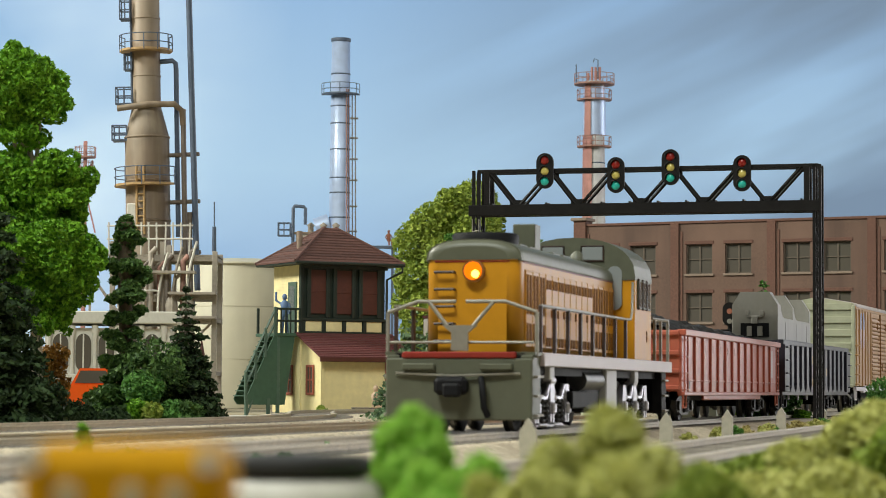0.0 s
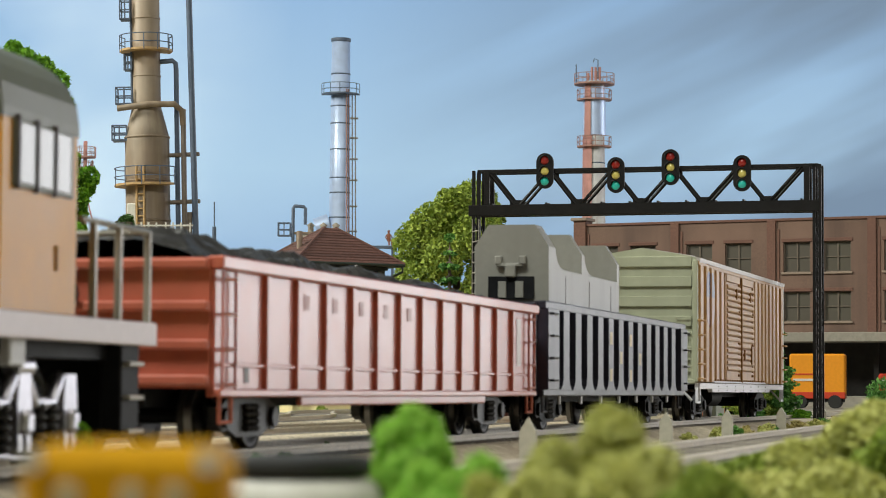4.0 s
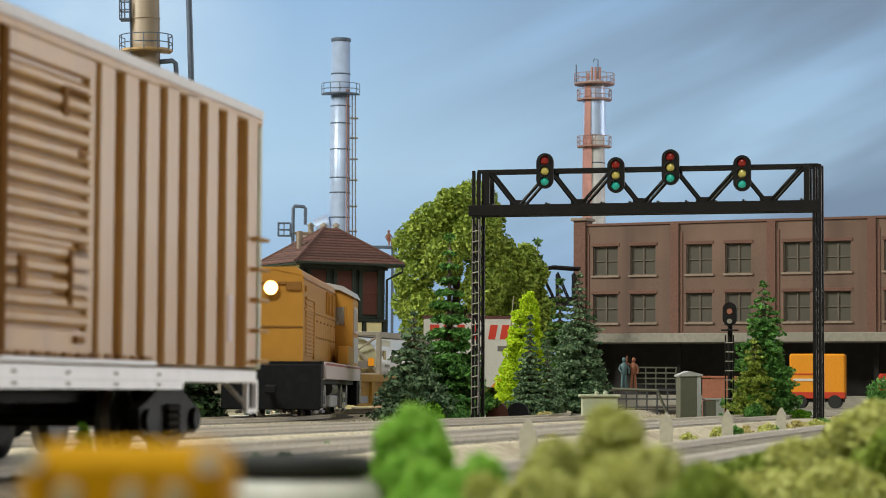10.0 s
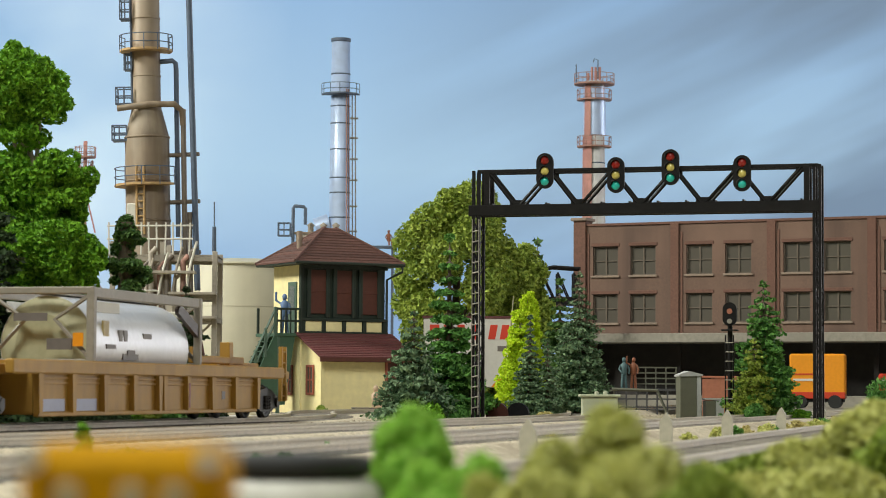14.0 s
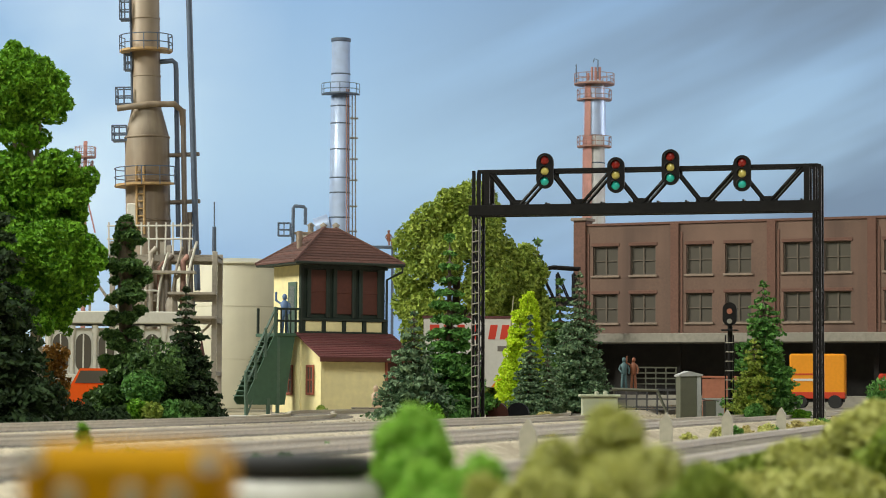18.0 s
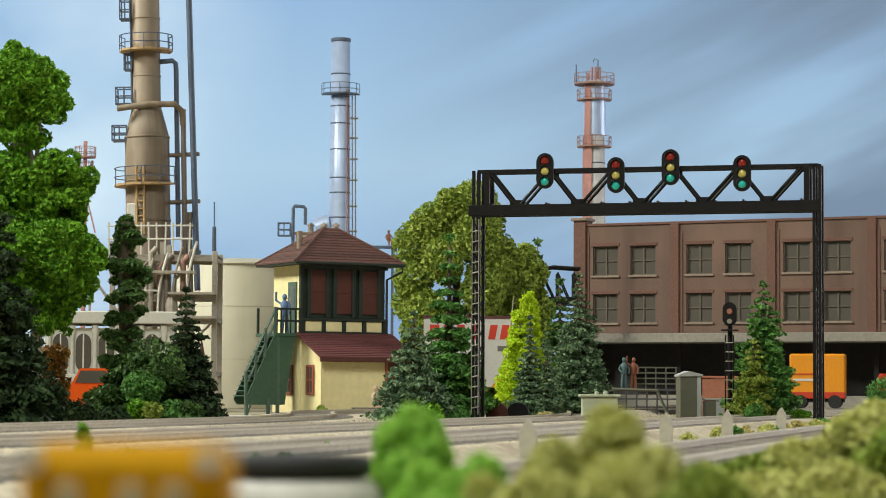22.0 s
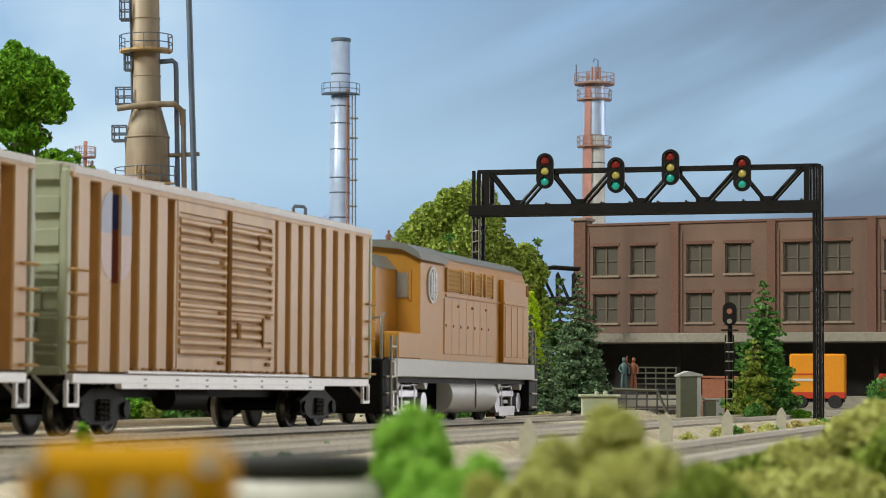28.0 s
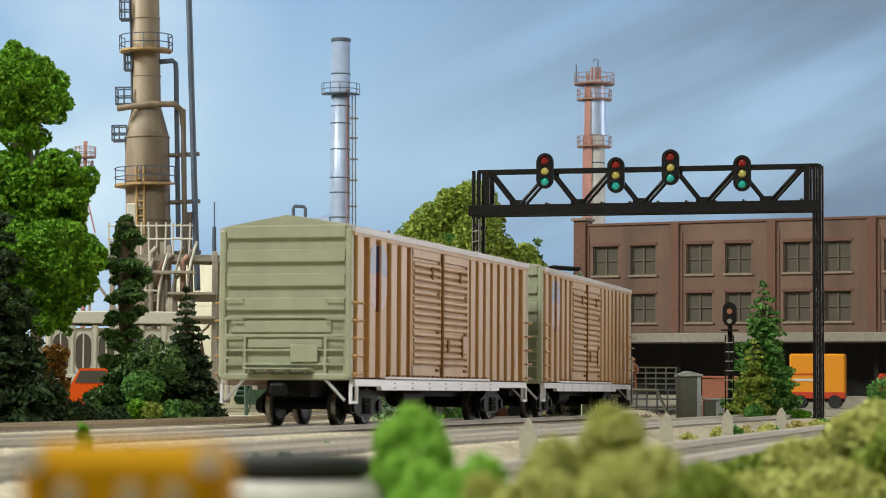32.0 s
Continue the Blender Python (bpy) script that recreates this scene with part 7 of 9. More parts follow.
def cage_platform(parent, x, y, z, w, d, h, material):
    pf = part("platform", Mb().span(x, x + w, y, y + d, z, z + 0.1, 0.01), material, parent)
    for q in (0.5, 1.0):
        part("guard_rail", Mb().tube([(x + w, y, z + h * q), (x, y, z + h * q), (x, y + d, z + h * q), (x + w, y + d, z + h * q)], 0.045, 5), material, pf)
    for a, b in ((x, y), (x + w, y), (x, y + d), (x + w, y + d), (x + w / 2, y)):
        part("guard_post", Mb().tube([(a, b, z), (a, b, z + h)], 0.045, 5), material, pf)


def refinery_column():
    c = thing("distillation_column", "tall weathered beige refinery column with platforms and pipes", "refinery column", x=-15.95, y=130, z=-0.42)
    c.matrix_basis = pose(-15.95 * S, 130 * S, -0.42 * S, 0, -1.5, 0)
    part("shell", Mb().lathe([(1.22, 0), (1.22, 15.0), (1.05, 15.7), (0.78, 16.75), (0.76, 27.0), (0.2, 27.6)], 40), COLUMN, c)
    for z in (10.4, 12.6, 15.0):
        part("seam_band", Mb().lathe([(1.23, z - 0.06), (1.26, z - 0.04), (1.26, z + 0.04), (1.23, z + 0.06)], 40), COLUMN, c)
    for z in (18.4, 21.6):
        part("seam_band", Mb().lathe([(0.77, z - 0.06), (0.80, z - 0.04), (0.80, z + 0.04), (0.77, z + 0.06)], 40), COLUMN, c)
    ring_platform(c, 0, 0, 0.8, 19.75, 150, 395, 0.65, 0.9)
    ring_platform(c, 0, 0, 1.22, 12.3, 140, 330, 0.6, 1.0)
    cage_platform(c, -1.62, -0.6, 16.8, 0.9, 0.9, 0.95, PIPE_BLUE)
    cage_platform(c, -1.85, -0.6, 14.8, 0.8, 0.9, 0.85, PIPE_BLUE)
    cage_platform(c, -1.35, -0.6, 21.5, 0.55, 0.8, 1.1, PIPE_BLUE)
    cage_platform(c, -1.15, -0.5, 18.7, 0.4, 0.6, 0.9, PIPE_BLUE)
    part("drain_collar", Mb().tube([(-1.5, -0.9, 16.55), (0.3, -1.0, 16.75), (1.6, -0.7, 16.75), (2.0, -0.5, 16.4), (2.05, -0.5, 15.6)], 0.17, 10), COLUMN, c)
    for k in range(2):
        part("side_ladder", Mb().tube([(-0.45 + 0.4 * k, -1.30, 9.6), (-0.45 + 0.4 * k, -1.30, 13.4)], 0.07, 6), PLATFORM, c)
    for k in range(9):
        part("rung", Mb().tube([(-0.45, -1.32, 9.8 + 0.4 * k), (-0.05, -1.32, 9.8 + 0.4 * k)], 0.04, 5), PLATFORM, c)
    part("manway", Mb().box(-0.75, -1.15, 10.6, 0.5, 0.3, 1.4, 0.05), WHITE_WALL, c)
    part("riser", Mb().tube([(-0.78, -0.3, 17), (-0.80, -0.3, 26)], 0.06, 6), PIPE_BLUE, c)
    # pipes on the right
    part("pipe", Mb().tube([(0.75, 0, 19.2), (1.45, 0, 19.25), (1.62, 0, 19.1), (1.65, 0, 18.8), (1.65, 0, 9.5)], 0.14, 10), PIPE_BLUE, c)
    part("pipe", Mb().tube([(2.05, -0.4, 16.5), (2.05, -0.4, 8.0)], 0.15, 10), PIPE_BROWN, c)
    part("pipe", Mb().tube([(2.4, -0.6, 27.0), (2.72, -0.6, 6.5)], 0.17, 10), PIPE_BLUE, c)
    for z in (14.0, 11.4, 8.6):
        part("pipe_tie", Mb().tube([(1.1, 0, z), (2.9, -0.5, z)], 0.12, 8), PIPE_BROWN, c)
    part("pipe", Mb().tube([(2.35, -0.6, 10.8), (2.35, -0.6, 6.0)], 0.14, 8), PIPE_BROWN, c)
    return c


def process_frame():
    """Steel frame with pipes and vessels at the foot of the column."""
    f = thing("process_frame", "warm grey steel frame with pipes and railings", "steel frame", x=-17.3, y=124, z=-0.42)
    for x in (0.0, 2.6, 5.35):
        for y in (0, 3):
            part("post", Mb().span(x - 0.13, x + 0.13, y - 0.13, y + 0.13, 0, 8.4 if x > 5 else 8.9, 0.02), FRAME_GREY, f)
    for z in (2.0, 4.8, 6.0, 8.0):
        for y in (0, 3):
            part("beam", Mb().span(-0.2, 5.5, y - 0.1, y + 0.1, z - 0.14, z + 0.14, 0.02), FRAME_GREY, f)
    for x in (0.0, 5.35):
        for z in (2.0, 4.8, 8.0):
            part("beam", Mb().span(x - 0.1, x + 0.1, 0, 3, z - 0.12, z + 0.12, 0.02), FRAME_GREY, f)
    part("deck", Mb().span(-0.3, 5.5, -0.1, 3.1, 8.14, 8.22), FRAME_GREY, f)
    rnd = random.Random(3)
    for k in range(11):
        x = -0.2 + k * 0.42
        part("guard_post", Mb().tube([(x, -0.12, 8.2), (x + rnd.uniform(-0.05, 0.05), -0.12, 9.9)], 0.05, 5), WHITE_WALL, f)
    for z in (9.0, 9.7):
        part("guard_rail", Mb().tube([(-0.3, -0.12, z), (4.2, -0.12, z + 0.05)], 0.05, 5), WHITE_WALL, f)
    for k in range(7):
        x = 1.6 + k * 0.42
        z1 = 7.2 + rnd.uniform(-0.6, 1.4)
        part("pipe", Mb().tube([(x, -0.3 + 0.1 * (k % 3), 0.3), (x, -0.3 + 0.1 * (k % 3), z1), (x + 0.3, -0.2, z1 + 0.3)], 0.10 + 0.05 * (k % 2), 8), (PIPE_BROWN, FRAME_GREY, RUSTY)[k % 3], f)
    for k in range(3):
        part("cage_ring", Mb().tube([(0.9 + 1.0 * k + 0.55 * math.cos(q * math.pi / 8), -0.35 - 0.3 * math.sin(q * math.pi / 8), 5.4 + 0.9 * k) for q in range(9)], 0.05, 5), WHITE_WALL, f)
    for k in range(4):
        x = 2.2 + 0.75 * k
        part("hose", Mb().tube([(x - 0.5 * math.sin(q * math.pi / 10), -0.5, 8.0 - 0.55 * q + 0.3 * k * (q < 5)) for q in range(9)], 0.07, 6), WHITE_WALL if k % 2 else FRAME_GREY, f)
    for z, a, b in ((4.85, 3.4, 5.5), (6.1, 3.0, 5.5), (7.2, 1.8, 4.4)):
        part("walkway", Mb().span(a, b, -0.9, 0.0, z, z + 0.14, 0.01), FRAME_GREY, f)
    for x in (3.1, 4.0):
        part("vessel", Mb().lathe([(0.1, 3.6), (0.34, 3.8), (0.36, 5.6), (0.3, 5.9), (0.1, 6.1)], 16, x, -0.2), FRAME_GREY, f)
    part("gas_bottle", Mb().lathe([(0.12, 1.0), (0.17, 1.1), (0.17, 3.0), (0.1, 3.3), (0.04, 3.7)], 12, 4.75, -0.4), SHUTTER, f, "dark red bottle")
    part("antenna", Mb().tube([(5.3, 0, 8.4), (5.3, 0, 9.7)], 0.12, 8, True, 0.10).tube([(5.3, 0, 9.7), (5.28, 0, 11.0)], 0.035, 6), PIPE_BLUE, f, "blue antenna")
    part("brace", Mb().tube([(2.6, 0, 2.0), (5.35, 0, 4.8)], 0.07, 6), FRAME_GREY, f)
    part("brace", Mb().tube([(0, 0, 4.8), (2.6, 0, 8.0)], 0.07, 6), FRAME_GREY, f)


def storage_tank():
    t = thing("storage_tank", "cream cylindrical steel storage tank", "tank", x=-13.0, y=152, z=-0.42)
    part("shell", Mb().lathe([(4.1, 0), (4.1, 9.1), (4.02, 9.17)], 64), TANK_CREAM, t)
    part("roof", Mb().lathe([(4.02, 9.15), (2.0, 9.5), (0.02, 9.6)], 64), TANK_CREAM, t)
    for z in (3.1, 6.4):
        part("seam", Mb().lathe([(4.105, z - 0.03), (4.12, z), (4.105, z + 0.03)], 64), TANK_CREAM, t)
    part("rim", Mb().lathe([(4.1, 9.0), (4.17, 9.02), (4.17, 9.13), (4.1, 9.15)], 64), TANK_CREAM, t)


def stack(name, label, x, y, top, r0, r1, shell_mat, bands, platforms, ladder_side=1, walk_mat=None):
    s = thing(name, label, "chimney", x=x, y=y, z=-0.42)
    part("shell", Mb().lathe([(r0, 0), (r0 + (r1 - r0) * 0.5, top * 0.6), (r1, top), (r1 * 0.85, top), (r1 * 0.8, top - 1.5)], 32), shell_mat, s)
    for z in bands:
        r = r0 + (r1 - r0) * z / top + 0.03
        part("band", Mb().lathe([(r - 0.03, z - 0.06), (r, z - 0.05), (r, z + 0.05), (r - 0.03, z + 0.06)], 32), PIPE_BLUE, s)
    for z, a0, a1, w in platforms:
        r = r0 + (r1 - r0) * z / top
        ring_platform(s, 0, 0, r, z, a0, a1, w, 0.9, walk_mat or RUSTY)
    for k in range(2):
        a = radians(-52 + 14 * k) if ladder_side > 0 else radians(-128 - 14 * k)
        part("ladder", Mb().tube([(r0 * 1.12 * math.cos(a), r0 * 1.12 * math.sin(a), 9), (r1 * 1.12 * math.cos(a), r1 * 1.12 * math.sin(a), top * 0.86)], 0.045, 5), RUSTY, s)
    return s


def backdrop_stacks():
    s = stack("silver_chimney", "banded galvanised steel chimney with ladder platforms", -8.33, 190, 29.5, 0.92, 0.74, STACK_STEEL, (12.5, 15.0, 17.0, 18.2, 20.5, 22.6, 24.0, 26.6), [(24.9, 180, 360, 0.75)], 1, PIPE_BLUE)
    for z in (13.9, 15.9, 18.0, 19.7, 21.4, 23.0):
        part("rest_platform", Mb().box(1.12, -0.35, z, 0.62, 0.5, 0.10, 0.01), PIPE_BROWN, s)
    for x in (1.0, 1.25):
        part("side_ladder", Mb().tube([(x + 0.08, -0.4, 11), (x - 0.05, -0.4, 24.9)], 0.05, 5), PIPE_BROWN, s)
    part("top_rim", Mb().lathe([(0.74, 29.2), (0.80, 29.25), (0.80, 29.5), (0.7, 29.52)], 32), PIPE_BLUE, s)
    part("duct", Mb().tube([(-1.9, 0, 14.2), (-0.8, 0, 14.6)], 0.75, 16), STACK_STEEL, s)
    r = stack("red_chimney", "faded red and silver refinery flare stack with platforms", 12.45, 195, 26.8, 1.05, 0.80, STACK_WHITE, (13.5, 16.2, 20.0, 23.4), [(26.5, 0, 350, 0.85), (25.2, 150, 390, 0.6), (21.3, 150, 390, 0.55)], -1)
    vs = Mb()
    for z0, z1, a0, a1 in ((13.0, 22.2, 195, 255), (22.2, 26.4, 215, 250)):
        n = 6
        pts = []
        for k in range(n + 1):
            a = radians(a0 + (a1 - a0) * k / n)
            pts += [(1.06 * math.cos(a), 1.06 * math.sin(a), z0), (1.0 * math.cos(a), 1.0 * math.sin(a), z1)]
        vs.add(pts, [(2 * k, 2 * k + 2, 2 * k + 3, 2 * k + 1) for k in range(n)], True)
    part("red_panel", vs, STACK_RED, r, "faded red paint panels")
    part("grey_panel", Mb().lathe([(0.97, 22.3), (0.93, 26.3)], 32), STACK_STEEL, r)
    for x in (-0.5, -0.2, 0.1, 0.45):
        part("burner", Mb().tube([(x, 0, 26.5), (x, 0, 27.5 + 0.5 * (x > -0.3))], 0.11, 6), STACK_RED, r)
    part("davit", Mb().tube([(0.3, 0, 27), (0.3, 0, 28.6), (0.0, 0, 28.7), (-0.1, 0, 28.4)], 0.05, 5), PIPE_BLUE, r)
    part("davit", Mb().tube([(-1.5, 0, 26.5), (-1.5, 0, 28.2)], 0.05, 5), PIPE_BLUE, r)
    q = stack("far_chimney", "distant red latticed flare stack", -29.6, 195, 21.6, 0.20, 0.16, STACK_RED, (16, 18), [(20.2, 0, 350, 0.7), (19.0, 0, 350, 0.5)], 1)
    part("lattice", Mb().tube([(-0.9, 0, 14), (0.6, 0, 20)], 0.07, 5).tube([(0.9, 0, 14), (-0.6, 0, 20)], 0.07, 5), STACK_RED, q)
    # plant behind the tower
    p = thing("pump_house", "small tan plant building with bent vent pipe", "plant building", x=-10.8, y=178, z=-0.42)
    part("body", Mb().span(-0.3, 3.6, 0, 4, 0, 12.9, 0.05), FRAME_GREY, p)
    part("vent_pipe", Mb().tube([(-0.5, 0, 10), (-0.5, 0, 14.85), (-0.38, 0, 15.0), (0.3, 0, 14.95), (0.42, 0, 14.8), (0.42, 0, 13.6)], 0.13, 10), PIPE_BLUE, p)
    cage_platform(p, -1.6, -0.4, 12.7, 0.9, 0.8, 1.0, PIPE_BLUE)
    part("cap", Mb().span(-0.4, 3.7, -0.1, 4.1, 12.9, 13.05), STONE, p)
    part("side_deck", Mb().span(3.7, 7.2, 0, 1.6, 11.9, 12.05), PIPE_BLUE, p)
    for x in (4.0, 7.0):
        part("deck_post", Mb().span(x - 0.1, x + 0.1, 0.2, 0.4, 0, 11.9), PIPE_BLUE, p)
    for k in range(3):
        part("roof_vent", Mb().lathe([(0.22, 13.0), (0.22, 13.5), (0.3, 13.6), (0.05, 13.8)], 12, 0.8 + k * 0.95, 0.6), FRAME_GREY, p)


def office_block():
    """Low white plant building behind the left trees."""
    o = thing("office_block", "low white plant building with dark arched windows", "building", x=-16.6, y=99, z=-0.42, rz=4)
    o.scale = (1.0, 1.0, 1.28)
    part("wall", Mb().span(0, 5.2, 0, 4, 0, 2.9), WHITE_WALL, o)
    part("roof", Mb().span(-0.3, 5.5, -0.4, 4.2, 3.05, 3.45, 0.03), WHITE_WALL, o, "flat white roof slab")
    part("ledge", Mb().span(-0.1, 5.3, -0.25, 0.0, 1.15, 1.4, 0.03), WHITE_WALL, o)
    for k in range(5):
        x = 0.65 + k * 0.95
        w = part("window", Mb().prism([(x + a, 2.1 + b) for a, b in oval(0.32, 0.62)], -0.05, 0.02, "y"), DARK_GLASS, o)
        part("mullion", Mb().span(x - 0.03, x + 0.03, -0.07, -0.02, 1.5, 2.7), WHITE_WALL, w)
    for k in range(6):
        part("column", Mb().lathe([(0.12, 1.4), (0.09, 1.6), (0.09, 2.6), (0.14, 2.75), (0.14, 3.0)], 10, 0.18 + k * 0.95, -0.12), WHITE_WALL, o)
    part("roof_truss", Mb().tube([(0.6, 0.5, 3.4), (1.8, 0.5, 4.7), (3.0, 0.5, 3.4)], 0.07, 5).tube([(1.8, 0.5, 3.4), (1.8, 0.5, 4.7)], 0.06, 5), FRAME_GREY, o)


# ---- brick building ----
def brick_building():
    b = thing("brick_building", "brown brick three-storey warehouse with concrete loading canopy", "warehouse", x=8.964, y=152.0, z=-0.42, rz=-26.935)
    bay, n = 6.376, 7
    top = 11.76
    L = bay * n
    wz = ((8.58, 10.44), (5.55, 7.38))
    for i in range(n):
        x0 = i * bay
        op = [(x0 + bay * f - 0.86, x0 + bay * f + 0.86, z0, z1) for f in (0.251, 0.656) for z0, z1 in wz]
        xs = sorted({x0, x0 + bay} | {q[0] for q in op} | {q[1] for q in op})
        for xa, xb in zip(xs, xs[1:]):
            m = (xa + xb) / 2
            cuts = sorted((q[2], q[3]) for q in op if q[0] < m < q[1])
            z = 4.3
            for z0, z1 in cuts:
                part("wall", Mb().span(xa, xb, 0, 0.6, z, z0), BRICK, b)
                z = z1
            part("wall", Mb().span(xa, xb, 0, 0.6, z, top), BRICK, b)
        part("pier", Mb().span(x0 - 0.28, x0 + 0.28, -0.16, 0.0, 4.3, top + 0.05, 0.02), BRICK_PIER, b)
        part("pier_step", Mb().span(x0 + 0.36, x0 + 0.50, -0.06, 0.0, 4.3, top - 0.5, 0.01), BRICK_PIER, b)
        part("coping", Mb().span(x0, x0 + bay, -0.10, 0.7, top, top + 0.16, 0.02), BRICK_PIER, b)
        for xa, xb, z0, z1 in op:
            w = part("window", Mb().span(xa, xb, 0.22, 0.26, z0, z1), DARK_GLASS, b)
            m = (xa + xb) / 2
            for q in ((xa, xa + 0.08, z0, z1), (xb - 0.08, xb, z0, z1), (m - 0.045, m + 0.045, z0, z1), (xa, xb, z1 - 0.07, z1), (xa, xb, z0, z0 + 0.07), (xa, xb, (z0 + z1) / 2 - 0.03, (z0 + z1) / 2 + 0.03)):
                part("frame", Mb().span(q[0], q[1], 0.14, 0.22, q[2], q[3]), WIN_FRAME, w)
            part("sill", Mb().span(xa - 0.12, xb + 0.12, -0.12, 0.2, z0 - 0.14, z0, 0.02), STONE, w)
            part("lintel", Mb().span(xa - 0.12, xb + 0.12, -0.05, 0.1, z1, z1 + 0.22, 0.02), BRICK_PIER, w)
    part("dock_wall", Mb().span(0.0, L, 1.4, 1.9, 0.0, 4.3), DOCK_DARK, b, "recessed loading bay wall, coloured dark for the canopy's shade")
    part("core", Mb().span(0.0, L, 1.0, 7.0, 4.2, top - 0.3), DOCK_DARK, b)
    part("side_wall", Mb().span(-0.05, 0.5, 0.3, 7.0, 0.0, top + 0.1), BRICK, b)
    part("corner_tower", Mb().span(-0.55, 0.30, -0.2, 0.9, 0.0, top + 0.35, 0.03), BRICK_PIER, b)
    part("corner_cap", Mb().span(-0.70, 0.45, -0.35, 1.05, top + 0.35, top + 0.55, 0.04), STONE, b)
    part("canopy", Mb().span(0.4, L, -3.0, 0.0, 4.22, 4.80, 0.04), CONCRETE, b, "pale concrete canopy")
    part("dock", Mb().span(0.2, L, -1.6, 1.4, 0.0, 1.0, 0.03), CONCRETE, b)
    for i in range(n + 1):
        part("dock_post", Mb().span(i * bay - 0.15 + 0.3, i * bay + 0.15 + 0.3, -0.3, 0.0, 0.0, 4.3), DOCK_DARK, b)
    return b


def van(x, y, rz, name, label, body_mat, low_mat, L=3.4, W=1.9, H=3.1):
    v = thing(name, label, "van", x=x, y=y, z=-0.12, rz=rz)
    part("cargo_body", Mb().span(0, L, 0, W, 0.75, H, 0.10), body_mat, v)
    part("lower_panel", Mb().span(0.02, L - 0.02, -0.02, W + 0.02, 0.55, 0.95, 0.04), low_mat, v)
    part("stripe", Mb().span(0.2, L * 0.62, -0.03, 0.0, 1.55, 1.68), SIGN_WHITE, v)
    part("stripe", Mb().span(0.2, L * 0.62, -0.03, 0.0, 1.9, 1.98), low_mat, v)
    part("chassis", Mb().span(0.1, L - 0.1, 0.2, W - 0.2, 0.35, 0.6), RUBBER, v)
    for a in (0.6, L - 0.6):
        for q in (0.05, W - 0.05):
            part("wheel", Mb().tube([(a, q - 0.12, 0.38), (a, q + 0.12, 0.38)], 0.38, 18), RUBBER, v)
    return v


def parked_car(x, y, rz):
    c = thing("parked_car", "bright orange parked van half hidden by trees", "car", x=x, y=y, z=-0.40, rz=rz)
    part("body", Mb().prism([(0, 0.35), (0, 0.85), (0.9, 1.0), (1.3, 1.0), (3.6, 1.02), (4.2, 0.9), (4.3, 0.4)], -0.85, 0.85, "y"), CAR_ORANGE, c)
    part("roof", Mb().prism([(1.0, 1.0), (1.45, 1.42), (2.9, 1.42), (3.5, 1.0)], -0.72, 0.72, "y"), CAR_ORANGE, c)
    for s in (-1, 1):
        part("window", Mb().prism([(1.2, 1.04), (1.5, 1.36), (2.85, 1.36), (3.25, 1.04)], s * 0.73 - 0.01, s * 0.73 + 0.01, "y"), DARK_GLASS, c)
        for a in (0.85, 3.4):
            part("wheel", Mb().tube([(a, s * 0.8 - 0.1, 0.33), (a, s * 0.8 + 0.1, 0.33)], 0.33, 16), RUBBER, c)
    return c


